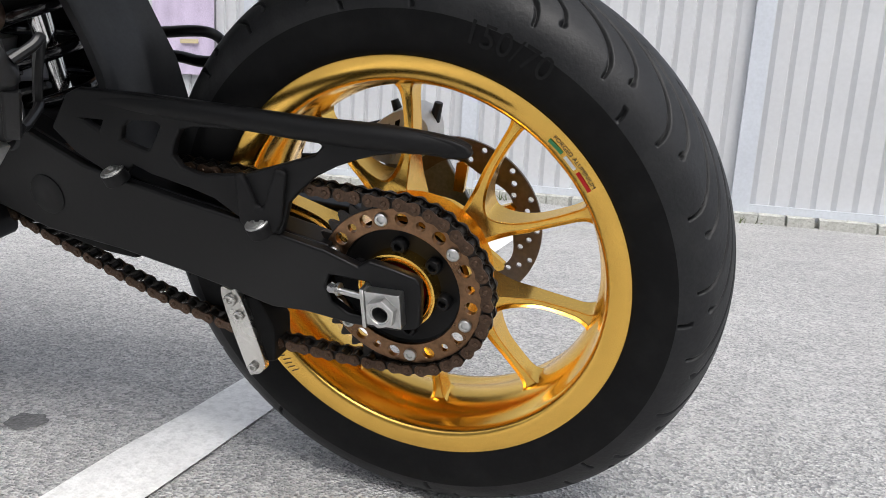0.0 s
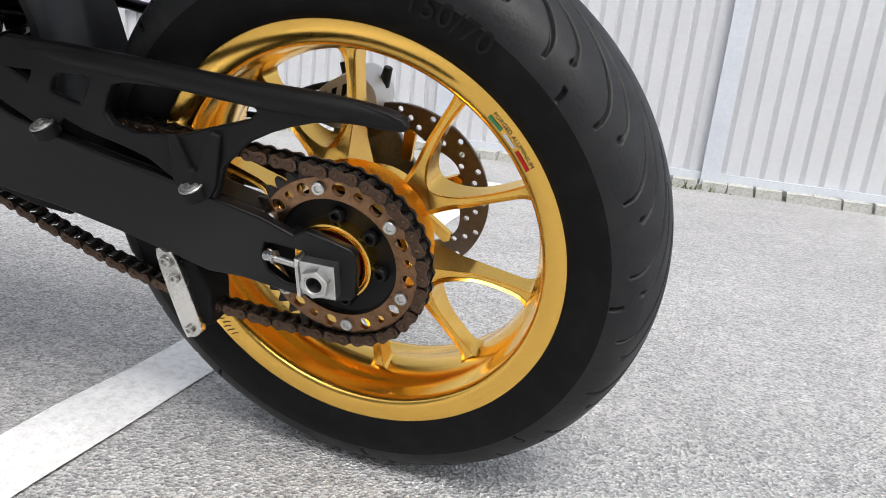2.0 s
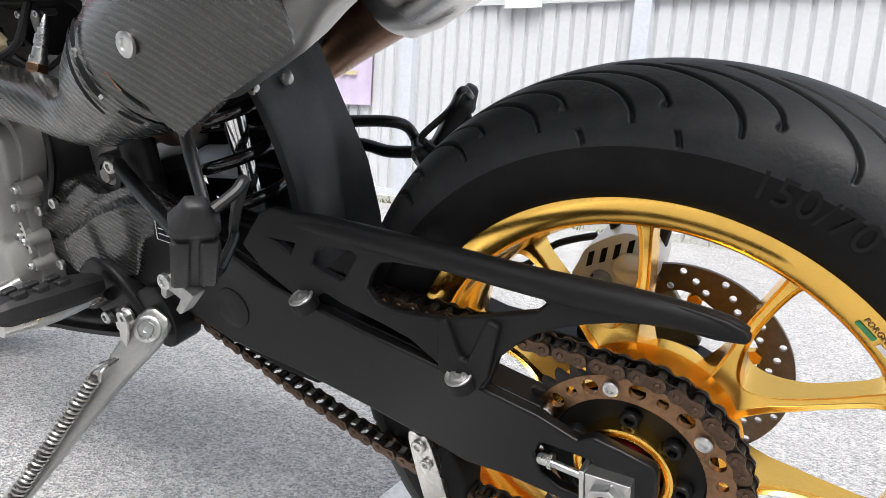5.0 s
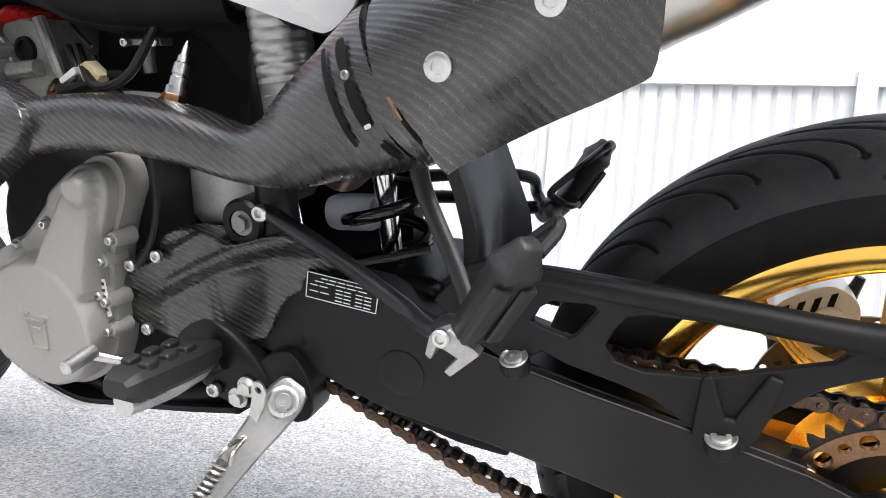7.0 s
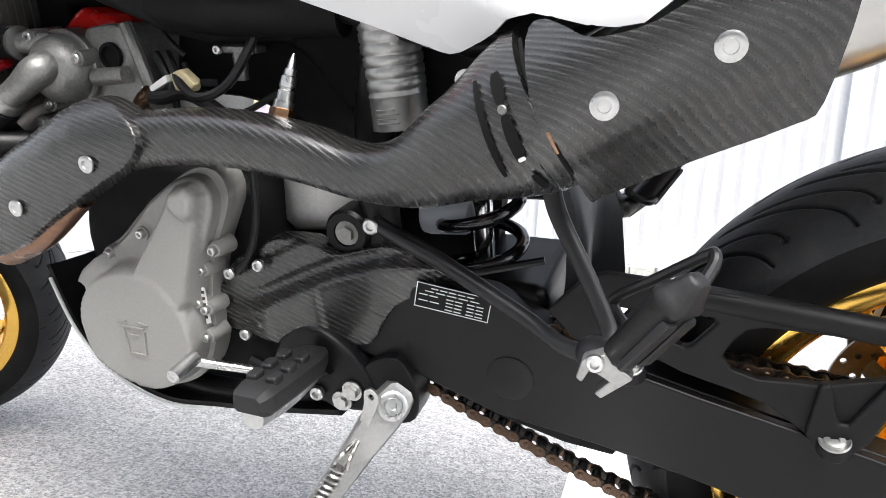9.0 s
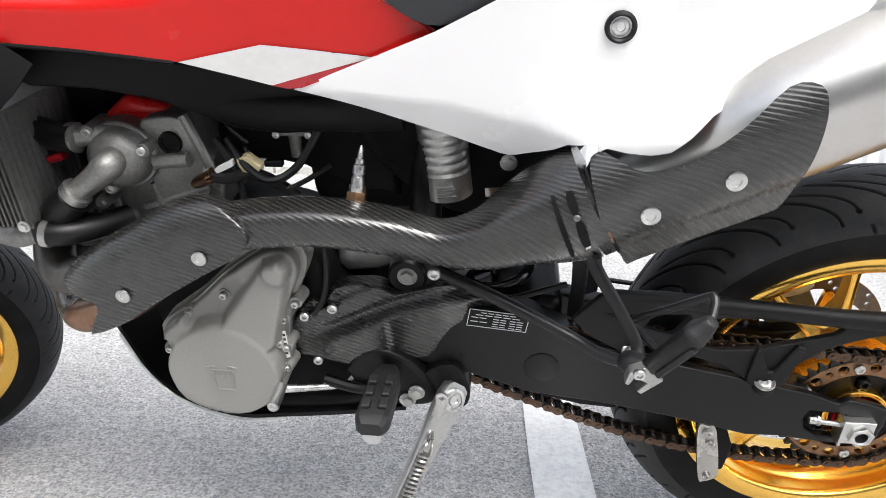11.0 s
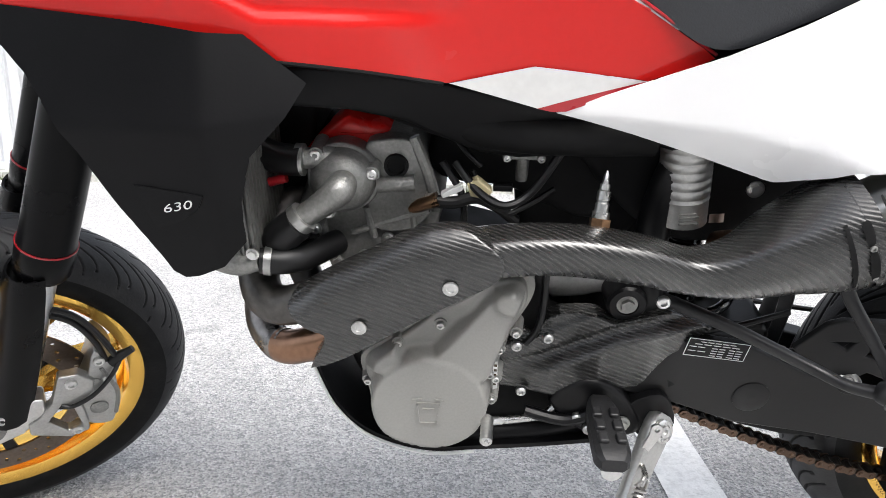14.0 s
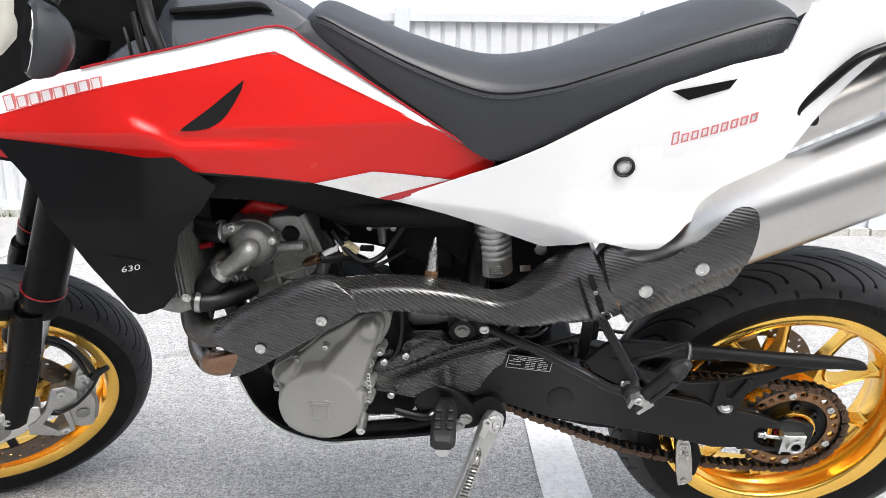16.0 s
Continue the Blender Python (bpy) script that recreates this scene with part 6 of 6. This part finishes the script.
    return y + 0.42 * max(0.0, crease - z) - flare


def lower_y(x, z):
    return tank_y(x, 0.86) + 0.016 + 0.25 * max(0.0, 0.80 - z)


RED = [(-1.244, 0.921), (-1.17, 0.940), (-1.098, 0.957), (-0.99, 0.976), (-0.887, 0.994), (-0.868, 0.992), (-0.845, 0.981), (-0.747, 0.934), (-0.632, 0.879), (-0.572, 0.843), (-0.560, 0.834), (-0.575, 0.827), (-0.623, 0.810), (-0.741, 0.825), (-0.828, 0.812), (-0.925, 0.830), (-1.023, 0.843), (-1.138, 0.851), (-1.221, 0.858), (-1.30, 0.870), (-1.33, 0.895)]
VENT = [(-0.913, 0.961), (-0.930, 0.951), (-0.965, 0.925), (-0.998, 0.903), (-0.998, 0.899), (-0.965, 0.901), (-0.939, 0.918)]
tank = part("tank_shroud", panel(RED, tank_y, 0.004, 0.0), M_RED, bike, "glossy red tank shroud", solid=0.0012, smooth=70)
vent = part("vent_opening", panel(smooth2(VENT, 3), lambda x, z: tank_y(x, z) - 0.0012, 0.02), M_VOID, tank, "black vent opening")
WHITE = [(-1.33, 0.880), (-1.244, 0.905), (-1.17, 0.924), (-1.098, 0.941), (-0.99, 0.960), (-0.887, 0.978), (-0.868, 0.976), (-0.845, 0.965), (-0.747, 0.918), (-0.632, 0.863), (-0.600, 0.861), (-0.747, 0.954), (-0.830, 1.006), (-0.852, 1.022), (-0.887, 1.026), (-0.99, 1.006), (-1.094, 0.987), (-1.196, 0.967), (-1.244, 0.948), (-1.33, 0.905)]
part("white_panel", panel(WHITE, lambda x, z: tank_y(x, z) + 0.0018, 0.008, 0.0), M_WHITE, tank, "white upper tank panel", solid=0.003)
part("red_trim", tube([(x, tank_y(x, z) - 0.001, z) for x, z in ((-0.560, 0.838), (-0.624, 0.8785), (-0.747, 0.9555), (-0.830, 1.0075), (-0.853, 1.0235), (-0.887, 1.0275), (-0.99, 1.0075), (-1.094, 0.9885), (-1.13, 0.9810))], 0.0017, 8, 4), M_DEEPRED, tank)
part("seam_line", tube([(x, tank_y(x, z) - 0.0002, z - 0.0012) for x, z in ((-1.300, 0.870), (-1.221, 0.858), (-1.138, 0.851), (-1.023, 0.843), (-0.925, 0.830), (-0.832, 0.8125))], 0.0022, 8, 4), M_VOID, tank)
part("red_edge", tube([(x, tank_y(x, z) + 0.0004, z) for x, z in ((-1.244, 0.9212), (-1.17, 0.9402), (-1.098, 0.9572), (-0.99, 0.9762), (-0.887, 0.9942), (-0.868, 0.9922), (-0.845, 0.9812), (-0.747, 0.9342), (-0.632, 0.8792))], 0.0013, 8, 4), M_RED, tank)
DIAMOND = [(-0.826, 0.8125), (-0.741, 0.8265), (-0.625, 0.8105), (-0.735, 0.783)]
part("silver_decal", panel(DIAMOND, lambda x, z: min(tank_y(x, z), lower_y(x, z)) - 0.0030, 0.006), M_SILVERDECAL, tank, "pale silver diamond decal")
part("red_decal", panel([(-0.735, 0.783), (-0.625, 0.8105), (-0.612, 0.814), (-0.566, 0.831), (-0.560, 0.827), (-0.705, 0.779), (-0.720, 0.779)], lambda x, z: min(tank_y(x, z), lower_y(x, z)) - 0.0033, 0.006), M_DEEPRED, tank)
rnd = random.Random(11)
for k in range(8):
    x0 = -1.236 + k * 0.0172
    z0 = 0.9265 + (x0 + 1.232) * 0.225
    y0 = tank_y(x0 + 0.006, z0 + 0.008)
    w, h, e = 0.0140, (0.0215 if k == 0 else 0.0165), 0.0014
    outer = [(x0, z0), (x0 + w, z0 + 0.003), (x0 + w, z0 + h + 0.003), (x0, z0 + h)]
    inner = [(x0 + e, z0 + e), (x0 + w - e, z0 + 0.003 + e), (x0 + w - e, z0 + h + 0.003 - e), (x0 + e, z0 + h - e)]
    part("logo_bar", plate(outer, y0 - 0.0016, y0 + 0.004, [inner]), M_PRINTRED, tank)
    part("logo_fill", plate(inner, y0 - 0.0013, y0 + 0.004), M_WHITE, tank)
LOWER = [(-1.046, 0.838), (-0.925, 0.826), (-0.832, 0.809), (-0.737, 0.779), (-0.71, 0.774), (-0.625, 0.738), (-0.668, 0.712), (-0.748, 0.711), (-0.797, 0.722), (-0.872, 0.765), (-0.930, 0.782), (-0.990, 0.789)]
part("lower_cowl", panel(LOWER, lower_y, 0.015, 0.006), M_PLASTIC, bike, "black lower tank cowl", solid=0.003)

SIDE = [(-0.714, 0.776), (-0.64, 0.807), (-0.557, 0.843), (-0.495, 0.876), (-0.429, 0.916), (-0.338, 0.967), (-0.254, 0.997), (-0.186, 1.012), (-0.176, 1.050), (-0.167, 1.074), (-0.12, 1.082), (0.02, 1.10), (0.06, 1.06), (-0.051, 1.013), (-0.091, 0.968), (-0.125, 0.918), (-0.159, 0.857), (-0.222, 0.808), (-0.2842, 0.7740), (-0.3043, 0.7538), (-0.3215, 0.7394), (-0.3397, 0.7363), (-0.3592, 0.7374), (-0.3824, 0.7425), (-0.3995, 0.7456), (-0.421, 0.7405), (-0.4345, 0.7295), (-0.4495, 0.7215), (-0.470, 0.7125), (-0.480, 0.7105), (-0.490, 0.7125), (-0.552, 0.7315), (-0.631, 0.7545)]
side_panel = part("side_panel", panel(SIDE, side_y, 0.0055, 0.0), M_WHITE, bike, "white plastic side panel", solid=0.003, smooth=70)
part("panel_grommet", lathe([(0.004, 0.0), (0.004, 0.010), (-0.003, 0.0105), (-0.0045, 0.0125), (-0.003, 0.0150), (0.003, 0.0155)], 32, (-0.379, -0.151, 0.853)), M_HOSE, side_panel, "black rubber grommet")
screw(side_panel, -0.379, -0.149, 0.853, 0.0085, 0.004, name="panel_screw")
part("grip_slot", panel([(-0.330, 0.962), (-0.306, 0.950), (-0.254, 0.966), (-0.246, 0.979)], lambda x, z: side_y(x, z) - 0.0012, 0.03), M_VOID, side_panel, "dark hand slot")
for k in range(9):
    x0 = -0.319 + k * 0.0128
    z0 = 0.886 + (x0 + 0.319) * 0.315
    h = 0.0180 if k == 0 else 0.0125
    y0 = side_y(x0, z0)
    e = 0.0019
    part("logo_bar", plate([(x0, z0), (x0 + 0.0092, z0 + 0.0028), (x0 + 0.0092, z0 + 0.0028 + h), (x0, z0 + h)], y0 - 0.0008, y0 + 0.001,
                           [[(x0 + e, z0 + e), (x0 + 0.0092 - e, z0 + 0.0028 + e), (x0 + 0.0092 - e, z0 + 0.0028 + h - e), (x0 + e, z0 + h - e)]]), M_PRINTRED, side_panel)
far_side = bmesh.new()
for loop in (RED, SIDE):
    plate(loop, 0.135, 0.138, bm=far_side)
part("far_bodywork", far_side, M_WHITE, bike)

# seat
seat = bmesh.new()
TOP = [(-0.845, 1.018), (-0.822, 1.040), (-0.766, 1.020), (-0.681, 0.987), (-0.576, 0.962), (-0.489, 0.967), (-0.406, 0.990), (-0.293, 1.028), (-0.205, 1.055), (-0.170, 1.054), (-0.158, 1.040)]
LOW = [(-0.835, 1.000), (-0.801, 1.000), (-0.742, 0.960), (-0.654, 0.900), (-0.566, 0.846), (-0.489, 0.876), (-0.400, 0.926), (-0.30, 0.975), (-0.215, 1.000), (-0.185, 1.006), (-0.172, 1.012)]
HALF = [0.062, 0.075, 0.088, 0.100, 0.116, 0.128, 0.136, 0.138, 0.132, 0.120, 0.105]
tops, lows = curve_through([(x, 0, z) for x, z in TOP], 6), curve_through([(x, 0, z) for x, z in LOW], 6)
halfs = curve_through([(h, 0, 0) for h in HALF], 6)
rows = []
for t, l, h in zip(tops, lows, halfs):
    w = h.x
    ring = []
    for y, f in ((-1.0, 0.0), (-1.01, 0.25), (-1.0, 0.5), (-0.965, 0.72), (-0.90, 0.84), (-0.80, 0.90), (-0.6, 0.955), (-0.3, 0.99), (0.0, 1.0), (0.3, 0.985), (0.6, 0.93), (0.80, 0.86), (0.90, 0.78), (0.965, 0.68), (1.0, 0.5), (1.01, 0.25), (1.0, 0.0)):
        ring.append(seat.verts.new((l.x + (t.x - l.x) * f, y * w, l.z + (t.z + 0.008 - l.z) * f)))
    rows.append(ring)
for a, c in zip(rows, rows[1:]):
    for k in range(len(a) - 1):
        seat.faces.new((a[k], a[k + 1], c[k + 1], c[k]))
seat.faces.new(rows[0])
seat.faces.new(rows[-1])
seat_ob = part("seat", seat, M_SEAT, bike, "long black vinyl seat with a stitched edge", smooth=60)
seam = [Vector((l.x + (t.x - l.x) * 0.80, -0.930 * h.x - 0.0006, l.z + (t.z + 0.008 - l.z) * 0.80)) for t, l, h in zip(tops, lows, halfs)][6:-3]
part("seam", tube(seam, 0.0011, 6, raw=True), M_HOSE, seat_ob)
part("seam", tube([p + Vector((0, -0.004, -0.007)) for p in seam], 0.0007, 6, raw=True), M_SEAT, seat_ob)

part("seat_base", panel([(-0.87, 1.012), (-0.83, 1.035), (-0.70, 0.985), (-0.58, 0.930), (-0.550, 0.850), (-0.60, 0.858), (-0.63, 0.872), (-0.75, 0.948), (-0.84, 1.000)], lambda x, z: tank_y(x, z) + 0.012, 0.02, 0.004, back=0.02), M_SEAT, seat_ob, "black seat front below the stitched edge")

# tank top, filler and front cockpit
part("tank_top", panel(smooth2([(-1.20, 0.955), (-1.12, 1.000), (-1.03, 1.042), (-0.95, 1.055), (-0.885, 1.045), (-0.845, 1.018), (-0.84, 0.98), (-1.0, 0.95)], 4), lambda x, z: -0.075 + 0.9 * max(0, z - 0.99), 0.02, 0.02, back=0.07), M_GLOSSBLACK, bike, "gloss black tank top", smooth=60)
part("tank_top_panel", panel([(-1.140, 0.968), (-1.066, 1.023), (-1.035, 1.064), (-0.90, 1.066), (-0.850, 1.044), (-0.828, 1.030), (-0.845, 1.005), (-0.99, 0.985), (-1.09, 0.960)], lambda x, z: -0.110 + 0.75 * (z - 0.97), 0.02, 0.006), M_TANKTOP, bike, "dark blue-grey gloss tank panel", solid=0.003)
part("panel_ridge", tube([(-1.03, -0.066, 1.042), (-0.96, -0.062, 1.046), (-0.905, -0.058, 1.050), (-0.885, -0.062, 1.044)], [0.005, 0.007, 0.006, 0.002], 8), M_VOID, bike)
part("fuel_hose", tube([(-1.030, -0.112, 0.982), (-1.040, -0.108, 1.01), (-1.052, -0.095, 1.045), (-1.06, -0.08, 1.09)], 0.0105, 12), M_HOSE, bike)
part("breather", tube([(-1.074, -0.115, 0.975), (-1.078, -0.110, 1.005), (-1.085, -0.10, 1.025)], 0.0028, 8), M_HOSE, bike)
part("fuel_hose", tube([(-1.055, -0.112, 0.980), (-1.062, -0.108, 1.01), (-1.07, -0.095, 1.045)], 0.0055, 12), M_HOSE, bike)
mirror = part("mirror", lathe([(0.0, 0.0), (0.0, 0.040), (0.004, 0.044), (0.014, 0.044), (0.030, 0.039), (0.044, 0.028), (0.052, 0.014), (0.055, 0.0)], 40), M_SEAT, bike, "black oval mirror catching the sky")
mirror.matrix_local = Matrix.Translation((-1.098, -0.300, 1.049)) @ pose(0, 0, 0, 0, -14, 0) @ pose(0, 0, 0, 0, 0, -44) @ pose(0, 0, 0, -28, 0, 0) @ Matrix.Diagonal((0.72, 0.9, 1.0, 1))
part("mirror_glass", lathe([(-0.001, 0.0), (-0.001, 0.038), (0.003, 0.0385)], 40), M_MIRROR, mirror)
part("mirror_stem", tube([(-1.065, -0.29, 1.085), (-1.05, -0.26, 1.12), (-1.03, -0.22, 1.18)], 0.006, 10), M_BLACK, bike)
part("hand_guard", panel(smooth2([(-1.30, 1.15), (-1.16, 1.15), (-1.114, 1.12), (-1.108, 1.075), (-1.126, 1.035), (-1.20, 1.01), (-1.31, 1.05)], 3), lambda x, z: -0.31 + 0.6 * (x + 1.22) ** 2, 0.02, 0.01), M_CREAM, bike, "cream plastic hand guard", solid=0.004)
part("handlebar", tube([(-1.10, 0.33, 1.17), (-1.12, 0.15, 1.17), (-1.16, 0.0, 1.10), (-1.12, -0.15, 1.17), (-1.05, -0.36, 1.16)], 0.011, 14), M_BLACK, bike)
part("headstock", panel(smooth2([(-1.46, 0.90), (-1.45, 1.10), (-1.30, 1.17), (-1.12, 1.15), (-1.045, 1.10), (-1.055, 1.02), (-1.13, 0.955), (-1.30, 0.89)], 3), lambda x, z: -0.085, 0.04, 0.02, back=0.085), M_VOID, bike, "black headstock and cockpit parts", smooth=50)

# grab rail and tail
rail = part("grab_rail", tube([(-0.119, -0.122, 0.917), (-0.138, -0.126, 0.918), (-0.148, -0.129, 0.926), (-0.147, -0.131, 0.938), (-0.126, -0.134, 0.965), (-0.098, -0.136, 0.998), (-0.082, -0.135, 1.010), (-0.055, -0.132, 1.020), (0.0, -0.122, 1.034), (0.08, -0.11, 1.05)], 0.0066, 12), M_BLACK, bike, "black tubular grab rail")
part("rail_end", tube([(-0.124, -0.121, 0.917), (-0.116, -0.121, 0.917)], 0.0085, 14, raw=True), M_HOSE, rail, "rubber end plug", bevel=0.001)
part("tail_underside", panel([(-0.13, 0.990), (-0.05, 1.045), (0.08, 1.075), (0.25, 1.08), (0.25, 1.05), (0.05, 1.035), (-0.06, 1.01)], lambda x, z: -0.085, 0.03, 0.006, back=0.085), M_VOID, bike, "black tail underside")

# radiator guards
GUARDR = [(-1.262, 0.893), (-1.10, 0.878), (-1.012, 0.866), (-0.985, 0.842), (-0.960, 0.820), (-0.978, 0.793), (-1.010, 0.760), (-1.022, 0.715), (-1.024, 0.670), (-1.047, 0.645), (-1.076, 0.632), (-1.090, 0.630), (-1.101, 0.638), (-1.108, 0.655), (-1.133, 0.705), (-1.163, 0.768), (-1.205, 0.835)]


def radguard_y(x, z):
    return -0.236 + 0.55 * max(0.0, x + 1.045) + 0.10 * max(0.0, 0.72 - z) + 0.45 * max(0.0, z - 0.79)


rguard = part("radiator_guard", panel(GUARDR, radguard_y, 0.008, 0.0), M_PLASTIC, bike, "black plastic radiator guard with the number 630", solid=0.004)
part("guard_insert", panel([(-1.118, 0.738), (-1.10, 0.736), (-1.052, 0.728), (-1.060, 0.712), (-1.082, 0.697), (-1.106, 0.690)], lambda x, z: radguard_y(x, z) - 0.0022, 0.02, 0.002), M_PLASTIC, rguard, solid=0.002)
part("guard_number", text_mesh("630", 0.0132, lambda u, v: (-1.0790 + u * 1.50 + v * 0.2, radguard_y(-1.0775 + u, 0.715) - 0.0032, 0.7125 + v + u * 0.30)), M_SILVERDECAL, rguard, "pale raised number 630")

# ---- front end: turned to the left ----
STEER, RAKE = 31.5, 24.0
FAXLE = Vector((-1.5576, -0.010, 0.2936))
uax = Vector((math.sin(radians(RAKE)), 0, math.cos(radians(RAKE))))
FRONT = Matrix.Translation(FAXLE) @ Matrix.Rotation(radians(STEER), 4, uax)
FRONT_TYRE = [(-0.046, 0.222), (-0.054, 0.229), (-0.059, 0.240), (-0.0605, 0.252), (-0.0590, 0.264), (-0.053, 0.276), (-0.043, 0.2865), (-0.030, 0.2945), (-0.015, 0.2990), (0, 0.300)]
FRONT_TYRE += [(-y, r) for y, r in FRONT_TYRE[-2::-1]]
front_wheel = wheel("front_wheel", FRONT, 0.053, FRONT_TYRE, 0.078, 31, 0.84, 20.0, "gold forged aluminium front wheel")
holes = []
for k in range(60):
    a = 2 * math.pi * k / 60
    rr = (0.150, 0.140, 0.130)[k % 3]
    holes.append(circle2(rr * math.sin(a), rr * math.cos(a), 0.0036, 8))
part("brake_disc", plate(circle2(0, 0, 0.160, 96), -0.068, -0.064, [circle2(0, 0, 0.118, 72)] + holes), M_DISC, front_wheel, "dark drilled front brake disc")
for k in range(6):
    o = part("disc_arm", plate([polar(r, a, 0).xz for r, a in ((0.045, -10), (0.120, -4), (0.120, 4), (0.045, 10))], -0.066, -0.062), M_BLACK, front_wheel)
    o.matrix_local = Matrix.Rotation(radians(60 * k), 4, "Y")


def steered(name, bm, material, parent=None, label="", **kw):
    """A part of the front end, built about the front axle with the fork straight ahead."""
    o = part(name, bm, material, parent or bike, label, **kw)
    if parent is None:
        o.matrix_local = FRONT
    return o


def leg(d, y):
    return Vector((d * uax.x + 0.048, y, d * uax.z + 0.01))


for y, name in ((-0.098, "fork_leg"), (0.098, "fork_leg")):
    outer = steered(name, tube([leg(0.268, y), leg(0.275, y), leg(0.314, y), leg(0.326, y), leg(0.80, y)], [0.031, 0.0350, 0.0365, 0.0345, 0.032], 28, raw=True), M_FORK, None, "black upside-down fork leg")
    part("seal_ring", tube([leg(0.3165, y), leg(0.3190, y)], 0.0370, 28, raw=True), M_DEEPRED, outer, "thin red seal ring")
    part("stanchion", tube([leg(0.03, y), leg(0.345, y)], 0.0205, 24, raw=True), M_ALU, outer)
    gm = bmesh.new()
    rows = []
    for d, w in ((-0.012, 0.024), (0.045, 0.026), (0.10, 0.028), (0.20, 0.032), (0.262, 0.036), (0.285, 0.034)):
        c = leg(d, y)
        rows.append([gm.verts.new(c + Vector((-math.cos(radians(a)) * w * 1.1 - 0.006, math.sin(radians(a)) * w * 1.05, 0))) for a in np.linspace(-1, 1, 13) * (92 + 62 * (0.325 - d) / 0.325)])
    for a, c in zip(rows, rows[1:]):
        for k in range(len(a) - 1):
            gm.faces.new((a[k], a[k + 1], c[k + 1], c[k]))
    part("fork_guard", gm, M_FORK, outer, "black plastic fork guard", solid=0.003)
    clampb = bmesh.new()
    lathe([(-0.022, 0.0), (-0.022, 0.028), (-0.018, 0.031), (0.018, 0.031), (0.022, 0.028), (0.022, 0.0)], 28, (0, y, 0), bm=clampb)
    part("axle_clamp", clampb, M_CAST, outer, bevel=0.001)
    if y < 0:
        part("clamp_foot", plate([(-0.045, 0.035), (-0.035, -0.020), (0.000, -0.040), (0.045, -0.030), (0.085, 0.000), (0.09, 0.030), (0.05, 0.045), (0.0, 0.03)], y - 0.020, y + 0.012), M_ALU, outer, "bare alloy axle foot", bevel=0.004)
        for x, z in ((0.030, 0.018), (-0.020, 0.018)):
            screw(outer, x, y - 0.021, z, 0.0085, 0.005, name="clamp_bolt")
part("lower_yoke", box((-0.03, -0.135, -0.02), (0.05, 0.135, 0.02)), M_BLACK, bike, "black lower fork yoke", bevel=0.01).matrix_local = FRONT @ Matrix.Translation(leg(0.56, 0)) @ pose(0, 0, 0, 0, RAKE, 0)
cal = steered("front_caliper", plate(smooth2([(0.176, 0.098), (0.192, 0.064), (0.188, 0.017), (0.172, -0.045), (0.158, -0.070), (0.128, -0.056), (0.126, -0.020), (0.132, 0.010), (0.156, 0.052)], 3), -0.114, -0.044), M_SILVER, None, "silver radial front brake caliper", bevel=0.006)
part("caliper_bracket", plate([(0.120, 0.072), (0.146, 0.068), (0.162, 0.045), (0.156, 0.022), (0.134, 0.004), (0.131, -0.045), (0.127, -0.063), (0.0988, -0.066), (0.052, -0.034), (0.056, -0.010), (0.0741, -0.0020), (0.098, 0.022)], -0.122, -0.104, [[(0.082, -0.017), (0.110, 0.014), (0.121, 0.000), (0.121, -0.044), (0.100, -0.050)]]), M_SILVER, cal, "openwork alloy caliper bracket", bevel=0.003)
for x, z, w in ((0.158, 0.030, 0.013), (0.152, -0.025, 0.013)):
    part("piston_cap", lathe([(-0.119, 0.0), (-0.119, w - 0.004), (-0.1165, w), (-0.105, w + 0.001)], 24, (x, 0, z)), M_CAST, cal)
part("bridge_pin", tube([(0.176, -0.112, 0.060), (0.184, -0.112, 0.0), (0.170, -0.112, -0.05)], 0.004, 10), M_CAST, cal)
screw(cal, 0.133, -0.122, 0.055, 0.0085, 0.006, name="caliper_bolt")
screw(cal, 0.113, -0.122, -0.050, 0.0085, 0.006, name="caliper_bolt")
screw(cal, 0.178, -0.114, 0.078, 0.008, 0.006, name="banjo_bolt")
for k in range(2):
    part("brake_hose", tube([(0.200 - 0.014 * k, -0.112, 0.078 - 0.006 * k), (0.192 - 0.009 * k, -0.112, 0.122 - 0.008 * k), (0.175 - 0.006 * k, -0.110, 0.168 - 0.010 * k), (0.150 - 0.004 * k, -0.106, 0.192 - 0.011 * k), (0.115, -0.10, 0.200 - 0.010 * k), (0.10, -0.09, 0.23)], 0.0046, 10), M_HOSE, cal)
part("hose_end", tube([(0.192, -0.112, 0.064), (0.207, -0.112, 0.073), (0.216, -0.112, 0.076), (0.226, -0.112, 0.080)], [0.009, 0.008, 0.0065, 0.0055], 12), M_HOSE, cal)
part("sensor_wire", tube([(0.205, -0.118, 0.070), (0.185, -0.122, 0.044), (0.155, -0.126, 0.020), (0.122, -0.126, 0.008), (0.108, -0.120, 0.012)], 0.0034, 8), M_HOSE, cal)
fender = bmesh.new()
rows = []
for k in range(17):
    a = radians(-58 + 70 * k / 16)
    row = []
    for u in np.linspace(-1, 1, 9):
        r = 0.345 - 0.020 * u * u
        row.append(fender.verts.new((r * math.sin(a) , 0.062 * u, r * math.cos(a))))
    rows.append(row)
for a, c in zip(rows, rows[1:]):
    for k in range(8):
        fender.faces.new((a[k], a[k + 1], c[k + 1], c[k]))
steered("front_fender", fender, M_PLASTIC, None, "black front mudguard", solid=0.003)
stay = steered("fender_stay", tube([(0.02, -0.075, 0.315), (0.075, -0.070, 0.335), (0.10, -0.06, 0.330)], 0.008, 12), M_CAST, None, "small alloy mudguard stay")
screw(stay, 0.095, -0.072, 0.330, 0.008, 0.005, name="stay_bolt")
